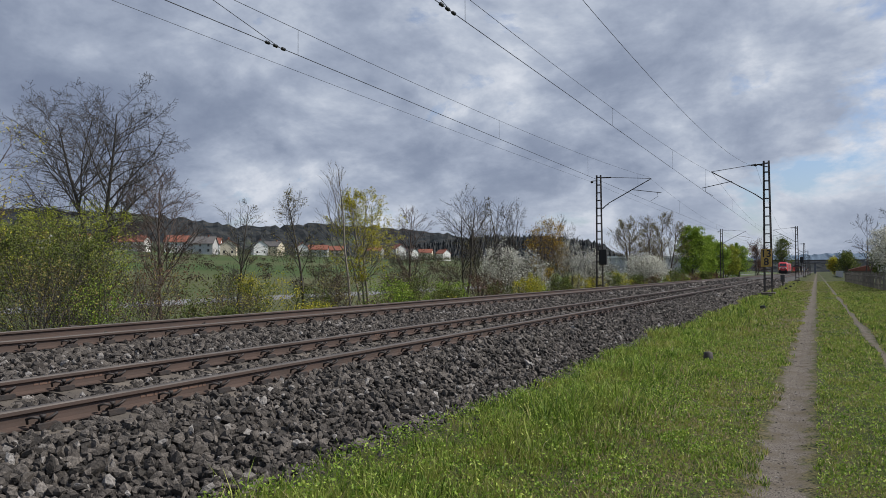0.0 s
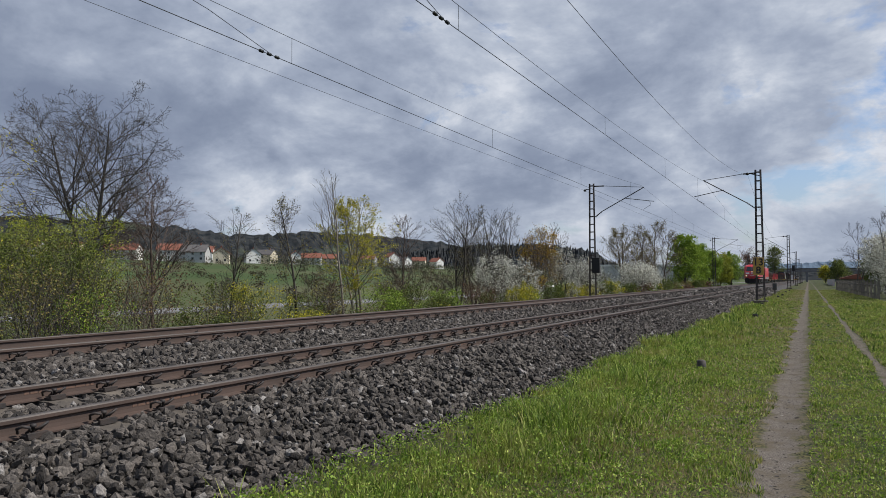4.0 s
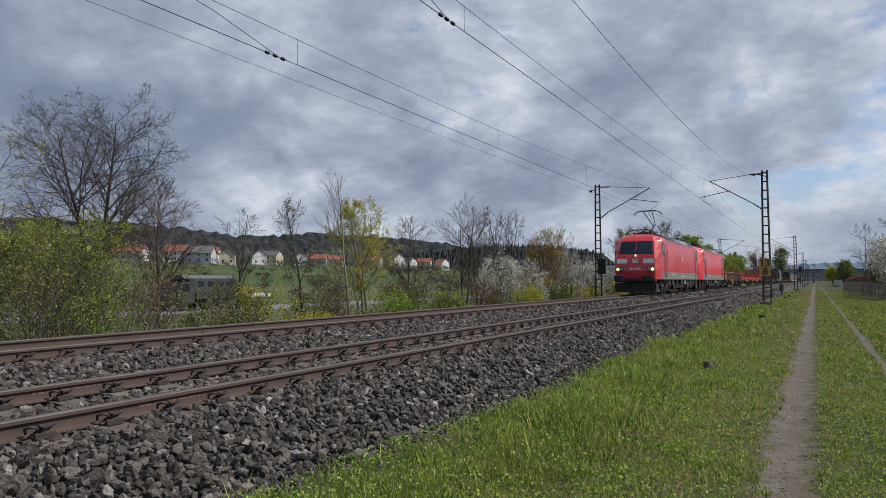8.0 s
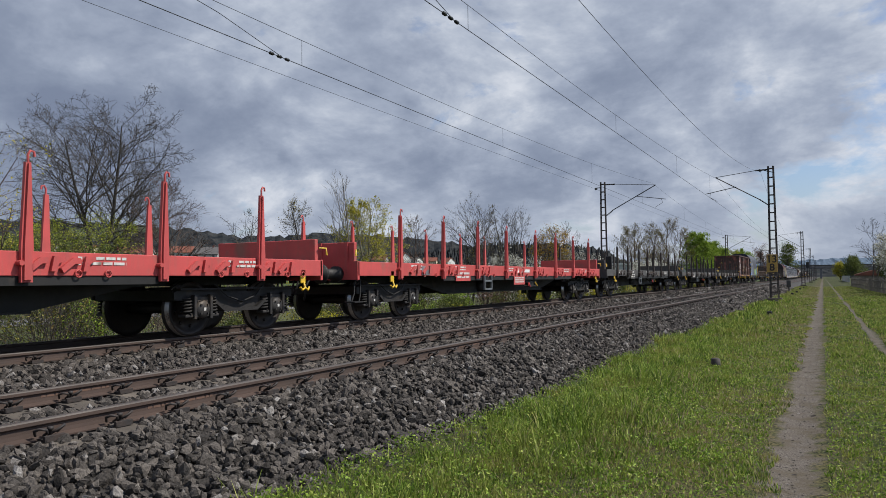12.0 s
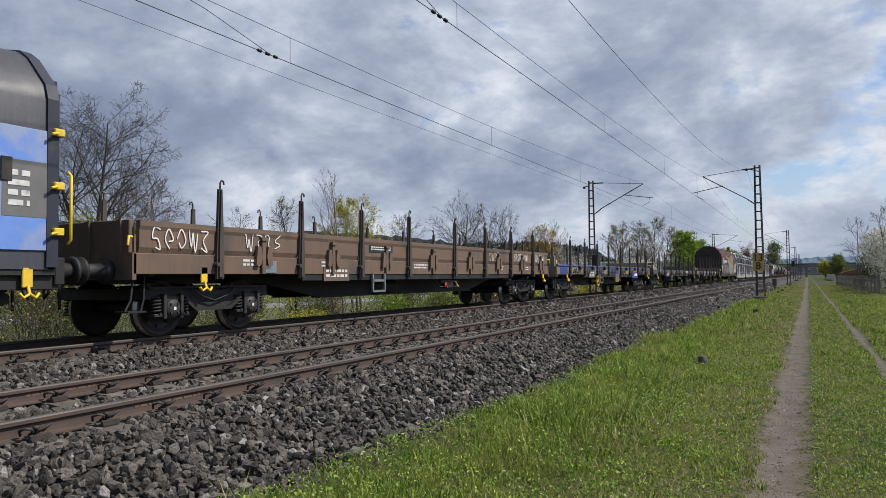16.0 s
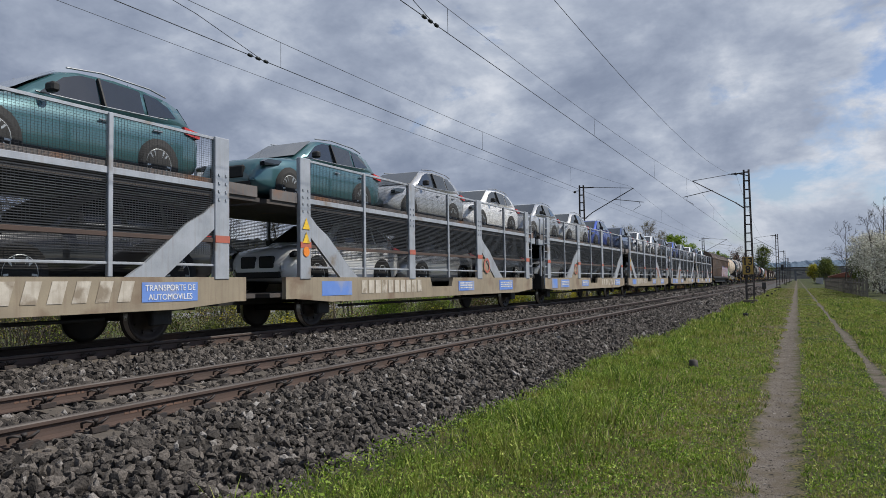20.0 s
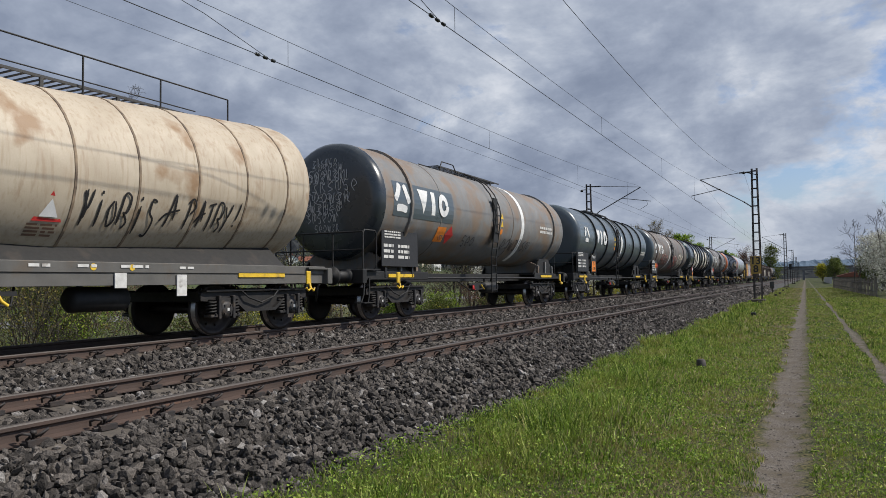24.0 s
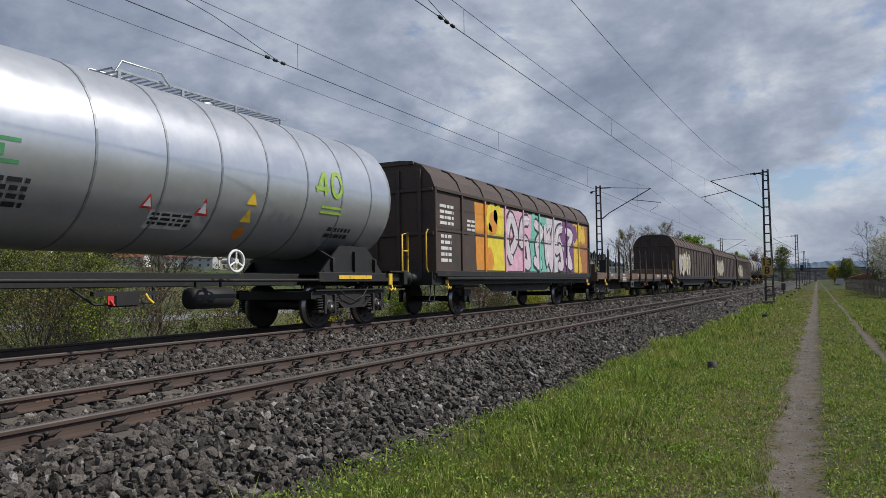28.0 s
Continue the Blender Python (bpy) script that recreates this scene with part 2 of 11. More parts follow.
# ---- shapes ----
class Shape:
    """Gathers simple solids into one mesh."""

    def __init__(self):
        self.v, self.f, self.s = [], [], []

    def add(self, verts, faces, m=None, smooth=False):
        k = len(self.v)
        self.v += [tuple(m @ Vector(p)) for p in verts] if m else [tuple(p) for p in verts]
        self.f += [tuple(i + k for i in f) for f in faces]
        self.s += [smooth] * len(faces)
        return self

    def box(self, x0, x1, y0, y1, z0, z1, bevel=0.0, m=None):
        if not bevel:
            v = [(x, y, z) for x in (x0, x1) for y in (y0, y1) for z in (z0, z1)]
            return self.add(v, [(0, 1, 3, 2), (4, 6, 7, 5), (0, 4, 5, 1), (2, 3, 7, 6), (0, 2, 6, 4), (1, 5, 7, 3)], m)
        b = min(bevel, (x1 - x0) / 2.01, (y1 - y0) / 2.01, (z1 - z0) / 2.01)
        c = [(x0, x1), (y0, y1), (z0, z1)]
        v, at = [], {}
        for i in (0, 1):
            for j in (0, 1):
                for k in (0, 1):
                    corner = [c[0][i], c[1][j], c[2][k]]
                    inward = [b if i == 0 else -b, b if j == 0 else -b, b if k == 0 else -b]
                    for a in range(3):
                        at[i, j, k, a] = len(v)
                        v.append(tuple(corner[n] + (0 if n == a else inward[n]) for n in range(3)))
        f = []
        for a in range(3):
            n, o = (a + 1) % 3, (a + 2) % 3
            for side in (0, 1):
                ring = []
                for p, q in ((0, 0), (1, 0), (1, 1), (0, 1)):
                    key = [0, 0, 0]
                    key[a], key[n], key[o] = side, p, q
                    ring.append(at[(*key, a)])
                f.append(tuple(ring if side else ring[::-1]))
            for p in (0, 1):
                for q in (0, 1):
                    one, two = [0, 0, 0], [0, 0, 0]
                    one[n] = two[n] = p
                    one[o] = two[o] = q
                    one[a], two[a] = 0, 1
                    ring = [at[(*one, n)], at[(*two, n)], at[(*two, o)], at[(*one, o)]]
                    f.append(tuple(ring if p == q else ring[::-1]))
        for i in (0, 1):
            for j in (0, 1):
                for k in (0, 1):
                    ring = [at[i, j, k, a] for a in range(3)]
                    f.append(tuple(ring if (i + j + k) % 2 else ring[::-1]))
        return self.add(v, f, m)

    def beam(self, a, b, w, h=None, bevel=0.0):
        """A bar of w by h from a to b."""
        a, b, h = Vector(a), Vector(b), h or w
        d = b - a
        m = Matrix.Translation(a) @ d.to_track_quat("Y", "Z").to_matrix().to_4x4()
        return self.box(-w / 2, w / 2, 0, d.length, -h / 2, h / 2, bevel, m)

    def tube(self, points, r, n=6, cap=True, smooth=True):
        """A round bar along points; r is one radius or one for each point."""
        pts = [Vector(p) for p in points]
        radii = r if isinstance(r, (list, tuple)) else [r] * len(pts)
        verts, faces = [], []
        side = None
        for i, p in enumerate(pts):
            d = (pts[min(i + 1, len(pts) - 1)] - pts[max(i - 1, 0)]).normalized()
            if side is None:
                side = d.orthogonal().normalized()
            side = (side - d * side.dot(d)).normalized()
            other = d.cross(side)
            for k in range(n):
                a = 2 * math.pi * k / n
                verts.append(p + (side * math.cos(a) + other * math.sin(a)) * radii[i])
        for i in range(len(pts) - 1):
            for k in range(n):
                faces.append((i * n + k, i * n + (k + 1) % n, (i + 1) * n + (k + 1) % n, (i + 1) * n + k))
        self.add(verts, faces, None, smooth)
        if cap:
            self.add(verts[:n], [tuple(range(n))[::-1]])
            self.add(verts[-n:], [tuple(range(n))])
        return self

    def prism(self, outline, a, b, axis="y", smooth=False, cap=True, m=None):
        """An outline pushed from a to b along an axis: (x, z) along y, (y, z) along x, (x, y) along z. Anticlockwise as seen along +y."""
        put = {"y": lambda p, t: (p[0], t, p[1]), "x": lambda p, t: (t, p[0], p[1]), "z": lambda p, t: (p[0], p[1], t)}[axis]
        n = len(outline)
        v = [put(p, a) for p in outline] + [put(p, b) for p in outline]
        self.add(v, [(i, i + n, (i + 1) % n + n, (i + 1) % n) for i in range(n)], m, smooth)
        if cap:
            self.add(v[:n], [tuple(range(n))], m)
            self.add(v[n:], [tuple(range(n))[::-1]], m)
        return self

    def lathe(self, outline, centre=(0, 0, 0), axis="y", n=24, smooth=True):
        """(along, radius) pairs turned round an axis."""
        c = Vector(centre)
        v, f = [], []
        for t, r in outline:
            for k in range(n):
                a = 2 * math.pi * k / n
                p = {"y": (r * math.cos(a), t, r * math.sin(a)), "x": (t, r * math.cos(a), r * math.sin(a)),
                     "z": (r * math.cos(a), r * math.sin(a), t)}[axis]
                v.append(c + Vector(p))
        for i in range(len(outline) - 1):
            for k in range(n):
                f.append((i * n + k, i * n + (k + 1) % n, (i + 1) * n + (k + 1) % n, (i + 1) * n + k))
        return self.add(v, f, None, smooth)

    def plate(self, points, m=None):
        return self.add(points, [tuple(range(len(points)))], m)

    def mesh(self, name, *mats):
        me = bpy.data.meshes.new(name)
        me.from_pydata(self.v, [], self.f)
        for m in mats:
            me.materials.append(M[m] if isinstance(m, str) else m)
        me.polygons.foreach_set("use_smooth", self.s)
        bm = bmesh.new()
        bm.from_mesh(me)
        bmesh.ops.recalc_face_normals(bm, faces=bm.faces)
        bm.to_mesh(me)
        bm.free()
        return me


def numpy_mesh(name, verts, faces, mat, smooth=False):
    """A large mesh of triangles or quads from arrays."""
    me = bpy.data.meshes.new(name)
    k = faces.shape[1]
    me.vertices.add(len(verts))
    me.vertices.foreach_set("co", np.ascontiguousarray(verts, np.float32).ravel())
    me.loops.add(faces.size)
    me.loops.foreach_set("vertex_index", np.ascontiguousarray(faces, np.int32).ravel())
    me.polygons.add(len(faces))
    me.polygons.foreach_set("loop_start", np.arange(0, faces.size, k, dtype=np.int32))
    me.polygons.foreach_set("use_smooth", np.full(len(faces), smooth))
    me.materials.append(M[mat] if isinstance(mat, str) else mat)
    me.update(calc_edges=True)
    return me


def part(name, shape, mats, parent, label="", at=None):
    """One mesh object under a thing or a part. shape: a Shape, or a mesh that is shared."""
    mats = mats if isinstance(mats, (list, tuple)) else [mats]
    me = shape if isinstance(shape, bpy.types.Mesh) else shape.mesh(name, *mats)
    ob = new(name, me)
    ob.parent = parent
    if at is not None:
        ob.matrix_basis = at
    if label:
        ob["label"] = label
    return ob


def thing(name, label, category, at=None, group="", kind=""):
    ob = new(name)
    ob.empty_display_size = 0.3
    if at is not None:
        ob.matrix_basis = at
    return tagged(ob, label, category, group, kind)


def setting(name, me, label, category, kind="structure"):
    return tagged(new(name, me), label, category, "", kind)


def moved(x, y, z):
    return Matrix.Translation((x, y, z))


def letters(text, size, depth=0.003, bold=0.0):
    """Flat letters in the built-in font, in the plane of y and z, read from +x: the text runs towards +y."""
    cu = bpy.data.curves.new("letters", "FONT")
    cu.body, cu.size, cu.extrude, cu.offset, cu.align_x, cu.align_y = text, size, depth, bold, "CENTER", "CENTER"
    ob = bpy.data.objects.new("letters", cu)
    scene.collection.objects.link(ob)
    deps = bpy.context.evaluated_depsgraph_get()
    me = bpy.data.meshes.new_from_object(ob.evaluated_get(deps))
    bpy.data.objects.remove(ob)
    me.transform(Matrix(((0, 0, 1, 0), (1, 0, 0, 0), (0, 1, 0, 0), (0, 0, 0, 1))))
    return me


def lettering(text, size, mat, parent, x, y, z, bold=0.0, name="lettering"):
    me = letters(text, size, 0.003, bold)
    me.materials.clear()
    me.materials.append(M[mat] if isinstance(mat, str) else mat)
    return part(name, me, mat, parent, "", moved(x, y, z))


def bars(shape, x, y, z, length, height, lines=3, rng=None, gap=0.45):
    """Writing too small to read: broken rows of little bars, in the plane of y and z."""
    rng = rng or random.Random(int(y * 100 + z * 10))
    step = height / lines
    for i in range(lines):
        at, top = 0.0, z + height - i * step
        while at < length:
            w = min(rng.uniform(0.4, 1.9) * step * 1.4, length - at)
            shape.box(x, x + 0.004, y + at, y + at + w, top - step * (1 - gap), top)
            at += w + step * 0.35
    return shape


# ---- the line: two tracks that run straight away along y ----
NEAR_X, FAR_X = -6.02, -10.16
NEAR_TOP, FAR_TOP = 0.595, 0.722
GAUGE = 1.507
SPEED = 27.7


def bed_height(x):
    """The ballast bed in cross section."""
    xs = [-14.4, -13.3, -12.3, -11.6, -8.75, -8.3, -7.6, -4.75, -4.35, -3.35]
    zs = [-0.25, 0.15, 0.48, 0.525, 0.525, 0.47, 0.392, 0.392, 0.33, -0.05]
    return np.interp(x, xs, zs)


def ground_height(x, y):
    """Path and verge are level; beyond the line the land falls to the road and rises far away towards the hills."""
    x, y = np.asarray(x, float), np.asarray(y, float)
    z = np.interp(x, [-4000, -900, -420, -300, -140, -60, -46, -30, -16, -13.5, -4, -2.6, -1.2, 1.6, 5, 60, 4000],
                  [45, 34, 17.5, 12.6, 3.4, -1.1, -1.0, -1.0, -0.7, -0.25, 0.02, 0.05, 0.0, 0.0, 0.1, 0.5, 10])
    near = np.exp(-((x / 12) ** 2))
    z = z + near * 0.03 * np.sin(x * 2.1 + 0.5 * np.sin(y * 0.7)) * np.sin(y * 0.9)
    for c in (-0.28, 1.12):
        z = z - 0.035 * np.exp(-(((x - c) / 0.22) ** 2))
    return z


def build_ground():
    xs = np.concatenate([[-4000, -2500, -1600, -1000, -700, -500, -350, -250, -180, -120, -90, -70], np.arange(-60, -14, 4.0),
                         np.arange(-14, -4, 0.8), np.arange(-4, 3, 0.12), np.arange(3, 8, 0.8), [10, 14, 20, 35, 60, 120, 300, 800, 2000, 4000]])
    ys = np.concatenate([[-600, -200, -80, -40, -20, -8], np.arange(-2, 40, 0.5), np.arange(40, 120, 3), np.arange(120, 500, 20),
                         [560, 700, 900, 1300, 2000, 3000, 4500]])
    X, Y = np.meshgrid(xs, ys)
    V = np.stack([X, Y, ground_height(X, Y)], -1).reshape(-1, 3)
    n, m = len(xs), len(ys)
    i, j = np.meshgrid(np.arange(n - 1), np.arange(m - 1))
    a = (j * n + i).ravel()
    F = np.stack([a, a + 1, a + n + 1, a + n], -1)
    m_, N, L, p = material("ground")
    geo = N.new("ShaderNodeNewGeometry")
    xyz = N.new("ShaderNodeSeparateXYZ")
    L.new(geo.outputs["Position"], xyz.inputs[0])

    def noise_tex(scale, detail, stretch=(1, 1, 1)):
        k = N.new("ShaderNodeMapping")
        k.inputs["Scale"].default_value = stretch
        L.new(geo.outputs["Position"], k.inputs[0])
        t = N.new("ShaderNodeTexNoise")
        t.inputs["Scale"].default_value, t.inputs["Detail"].default_value = scale, detail
        L.new(k.outputs[0], t.inputs["Vector"])
        return t.outputs["Fac"]

    def maths(op, a, b, c=None):
        t = N.new("ShaderNodeMath")
        t.operation = op
        for s, v in zip(t.inputs, (a, b, c)):
            if isinstance(v, (int, float)):
                s.default_value = v
            elif v is not None:
                L.new(v, s)
        return t.outputs[0]

    def span(v, a, b):
        t = N.new("ShaderNodeMapRange")
        t.inputs[1].default_value, t.inputs[2].default_value = a, b
        L.new(v, t.inputs[0])
        return t.outputs[0]

    def mix(f, a, b):
        t = N.new("ShaderNodeMix")
        t.data_type = "RGBA"
        for s, v in ((t.inputs[0], f), (t.inputs[6], a), (t.inputs[7], b)):
            if isinstance(v, tuple):
                s.default_value = (*v, 1)
            else:
                L.new(v, s)
        return t.outputs[2]

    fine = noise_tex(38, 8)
    grass = mix(span(noise_tex(1.4, 7), 0.35, 0.65), (0.05, 0.075, 0.014), (0.085, 0.095, 0.022))
    grass = mix(span(noise_tex(2.6, 6), 0.48, 0.66), grass, (0.11, 0.10, 0.034))
    # thin, dry turf beside the trodden track
    worn = maths("MULTIPLY", span(xyz.outputs[0], -2.1, -1.0), span(xyz.outputs[0], 0.5, -0.2))
    grass = mix(maths("MULTIPLY", worn, span(noise_tex(4.5, 7), 0.35, 0.6)), grass, (0.15, 0.12, 0.055))
    # hollows of the fine noise go near-black: shade between blades, put into the colour
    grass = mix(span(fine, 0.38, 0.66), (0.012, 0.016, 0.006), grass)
    stone = mix(span(noise_tex(90, 5), 0.38, 0.62), (0.055, 0.045, 0.037), (0.17, 0.148, 0.125))
    stone = mix(span(noise_tex(3.4, 7), 0.42, 0.66), stone, (0.085, 0.070, 0.048))
    # two trodden wheel tracks with ragged edges
    ragged = maths("MULTIPLY", maths("SUBTRACT", noise_tex(4.2, 8), 0.5), 0.62)
    for centre, half in ((-0.28, 0.19), (1.12, 0.09)):
        off = maths("ABSOLUTE", maths("SUBTRACT", xyz.outputs[0], centre), 0)
        bare = span(maths("ADD", off, ragged), half + 0.05, half - 0.05)
        grass = mix(bare, grass, stone)
    field = mix(span(noise_tex(0.02, 5, (1, 0.3, 1)), 0.42, 0.6), (0.04, 0.068, 0.017), (0.075, 0.08, 0.034))
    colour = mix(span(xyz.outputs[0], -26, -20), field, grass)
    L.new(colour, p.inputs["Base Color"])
    p.inputs["Roughness"].default_value = 0.95
    p.inputs["Specular IOR Level"].default_value = 0.2
    b = N.new("ShaderNodeBump")
    b.inputs["Strength"].default_value, b.inputs["Distance"].default_value = 0.5, 0.02
    L.new(fine, b.inputs["Height"])
    L.new(b.outputs[0], p.inputs["Normal"])
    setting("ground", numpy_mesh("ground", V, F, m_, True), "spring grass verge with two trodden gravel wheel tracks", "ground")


build_ground()


def build_bed():
    xs = np.linspace(-14.4, -3.35, 60)
    ys = np.concatenate([np.arange(-40, 60, 0.6), np.arange(60, 1000, 20)])
    X, Y = np.meshgrid(xs, ys)
    rough = np.random.default_rng(3).normal(0, 0.012, X.shape) * (Y < 60)
    Z = bed_height(X) + rough
    V = np.stack([X, Y, Z], -1).reshape(-1, 3)
    n, m = len(xs), len(ys)
    i, j = np.meshgrid(np.arange(n - 1), np.arange(m - 1))
    a = (j * n + i).ravel()
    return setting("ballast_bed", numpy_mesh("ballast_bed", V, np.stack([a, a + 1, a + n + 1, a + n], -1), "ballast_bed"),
                   "ballast bed under two tracks, darkened as the shade between stones", "ballast")


build_bed()

RAIL = [(-0.0625, 0), (0.0625, 0), (0.0625, 0.012), (0.012, 0.03), (0.0085, 0.06), (0.0085, 0.10), (0.034, 0.117), (0.034, 0.143),
        (0.026, 0.154), (-0.026, 0.154), (-0.034, 0.143), (-0.034, 0.117), (-0.0085, 0.10), (-0.0085, 0.06), (-0.012, 0.03), (-0.0625, 0.012)]


def build_track(name, cx, top, first):
    track = thing(name, "ballasted railway track with rust-brown rails on weathered sleepers", "railway track", moved(cx, 0, top), "", "structure")
    for side in (-1, 1):
        s = Shape().prism([(x, z - 0.154) for x, z in RAIL], -40, 1000)
        me = s.mesh("rail", "rail_side", "rail_head")
        for p in me.polygons:
            if p.center.z > -0.014 and p.normal.z > 0.5:
                p.material_index = 1
        part("rail", me, "rail_side", track, "rust-brown steel rail with a worn bright top", moved(side * GAUGE / 2, 0, 0))
    return track


near_track = build_track("track_near", NEAR_X, NEAR_TOP, 3.397)
far_track = build_track("track_far", FAR_X, FAR_TOP, 5.894)


# ---- the train: every vehicle has its front buffers at y = 0, runs towards -y, and stands on z = 0, the rail top ----
TRAIN = []     # (thing, distance of its origin behind the head of the line, x, z)
WHEELS = []    # wheelsets that turn


def vehicle(name, label, category, u, group=""):
    w = thing(name, label, category, None, group)
    TRAIN.append((w, u, 0.0, 0.0))
    return w


def wheelset_mesh(r, name, disc="wheel"):
    s = Shape()
    for side in (-1, 1):
        x = side * 0.75
        t = side * 0.0675
        s.lathe([(x - t, 0.09), (x - t, r - 0.05), (x - t, r + 0.03), (x - t * 0.55, r + 0.03), (x - t * 0.4, r), (x + t, r - 0.004),
                 (x + t, r - 0.07), (x + t * 0.35, r - 0.1), (x + t * 0.1, r * 0.55), (x + t * 0.7, 0.16), (x + t * 1.3, 0.13), (x + t * 1.3, 0.0)],
                axis="x", n=28)
        for k in range(8):
            a = k * math.pi / 4
            s.box(x + t * 0.3 - 0.012, x + t * 0.3 + 0.025, math.cos(a) * r * 0.62 - 0.02, math.cos(a) * r * 0.62 + 0.02,
                  math.sin(a) * r * 0.62 - 0.02, math.sin(a) * r * 0.62 + 0.02)
    s.lathe([(-0.98, 0.0), (-0.98, 0.065), (-0.75, 0.085), (0.75, 0.085), (0.98, 0.065), (0.98, 0.0)], axis="x", n=10)
    me = s.mesh(name, disc, "tread")
    for p in me.polygons:
        c = p.center
        if abs(math.hypot(c.y, c.z) - r) < 0.006:
            p.material_index = 1
    return me


WHEELSET = wheelset_mesh(0.46, "wheelset")
LOCO_WHEELSET = wheelset_mesh(0.625, "wheelset_large")


def put_wheelset(me, parent, y, z):
    ob = part("wheelset", me, "wheel", parent)
    ob.matrix_parent_inverse = moved(0, y, z)
    WHEELS.append(ob)
    return ob


def bogie_meshes():
    side = Shape()
    top = [(-1.42, 0.74), (-1.30, 0.80), (-0.55, 0.80), (-0.3, 0.74), (0.3, 0.74), (0.55, 0.80), (1.30, 0.80), (1.42, 0.74),
           (1.42, 0.62), (1.2, 0.60), (0.62, 0.60), (0.36, 0.44), (-0.36, 0.44), (-0.62, 0.60), (-1.2, 0.60), (-1.42, 0.62)]
    side.prism(top, 0.98, 1.02, "x")
    side.box(0.91, 1.09, -1.35, 1.35, 0.775, 0.805)
    side.prism([(-0.66, 0.585), (-0.4, 0.40), (0.4, 0.40), (0.66, 0.585), (0.62, 0.615), (0.37, 0.455), (-0.37, 0.455), (-0.62, 0.615)], 0.9, 1.1, "x")
    cable = Shape().tube([(1.06, -0.6, 0.86), (1.1, -0.35, 0.66), (1.1, 0.0, 0.56), (1.1, 0.35, 0.66), (1.06, 0.6, 0.86)], 0.016, 5)
    mid = Shape().box(-0.98, 0.98, -0.28, 0.28, 0.55, 0.82, 0.03)
    mid.lathe([(0.80, 0.0), (0.80, 0.24), (0.94, 0.24), (0.94, 0.0)], axis="z", n=14)
    beam = Shape().box(-0.95, 0.95, 1.28, 1.40, 0.60, 0.78, 0.01)
    frame_me = mid.mesh("bolster", "bogie"), side.mesh("side_frame", "bogie"), beam.mesh("end_beam", "bogie"), cable.mesh("brake_cable", "black")
    axle = Shape()
    axle.lathe([(0.90, 0.0), (0.90, 0.15), (1.10, 0.15), (1.13, 0.125), (1.14, 0.05), (1.14, 0.0)], (0, 0, 0.46), "x", 14)
    axle.box(0.92, 1.10, -0.36, 0.36, 0.33, 0.38, 0.01)
    axle.prism([(-0.20, 0.36), (0.20, 0.36), (0.15, 0.66), (-0.15, 0.66)], 0.94, 1.08, "x")
    axle.box(1.04, 1.13, -0.20, -0.14, 0.30, 0.70, 0.008)
    axle.box(1.04, 1.13, 0.14, 0.20, 0.30, 0.70, 0.008)
    for k in range(4):
        a = k * math.pi / 2 + 0.78
        axle.box(1.12, 1.155, math.cos(a) * 0.1 - 0.015, math.cos(a) * 0.1 + 0.015, 0.46 + math.sin(a) * 0.1 - 0.015, 0.46 + math.sin(a) * 0.1 + 0.015)
    axle_me = axle.mesh("axle_box", surface("axle_box", (0.035, 0.032, 0.030), (0.022, 0.020, 0.019), 0.6, 0.2, scale=9, dirt=(0.065, 0.05, 0.037), bump=0.002))
    spring = Shape()
    coil = []
    for k in range(31):
        a = k * 2 * math.pi / 6
        coil.append((1.02 + 0.085 * math.cos(a), 0.085 * math.sin(a), 0.38 + 0.26 * k / 30))
    spring.tube(coil, 0.019, 4)
    spring_me = spring.mesh("spring", "bogie")
    plate = Shape().box(1.142, 1.147, -0.02, 0.03, 0.435, 0.485)
    return frame_me, axle_me, spring_me, plate.mesh("axle_plate", "letter")


BOGIE, AXLE_BOX, SPRING, AXLE_PLATE = bogie_meshes()
TURN = pose(0, 0, 0, 0, 0, 180)


def bogie(parent, y):
    b = part("bogie", BOGIE[0], "bogie", parent, "black four-wheel freight bogie with coil springs", moved(0, y, 0))
    for m in (Matrix.Identity(4), TURN.copy()):
        part("side_frame", BOGIE[1], "bogie", b, "", m)
        part("end_beam", BOGIE[2], "bogie", b, "", m)
    part("brake_cable", BOGIE[3], "black", b)
    for dy in (-0.9, 0.9):
        put_wheelset(WHEELSET, b, dy, 0.46)
        for turn in (0, 1):
            m = (TURN if turn else Matrix.Identity(4)).copy()
            part("axle_box", AXLE_BOX, "bogie", b, "", moved(0, dy, 0) @ m)
            for s in (-0.27, 0.27):
                part("spring", SPRING, "bogie", b, "", moved(0, dy + s, 0) @ m)
        part("bearing_plate", AXLE_PLATE, "letter", b, "", moved(0, dy, 0))
    return b


def buffer_meshes():
    s = Shape()
    s.lathe([(-0.02, 0.0), (-0.02, 0.20), (0.025, 0.21), (0.03, 0.07), (0.12, 0.075), (0.12, 0.105), (0.16, 0.11), (0.50, 0.12), (0.50, 0.17), (0.62, 0.17), (0.62, 0.0)], axis="y", n=18)
    square = Shape()
    square.box(-0.23, 0.23, -0.02, 0.03, -0.18, 0.18, 0.02)
    square.lathe([(0.02, 0.07), (0.13, 0.075), (0.13, 0.11), (0.48, 0.12), (0.48, 0.17), (0.62, 0.17), (0.62, 0.0)], axis="y", n=18)
    return s.mesh("buffer", "black"), square.mesh("buffer_square", "black")


BUFFER, BUFFER_SQUARE = buffer_meshes()


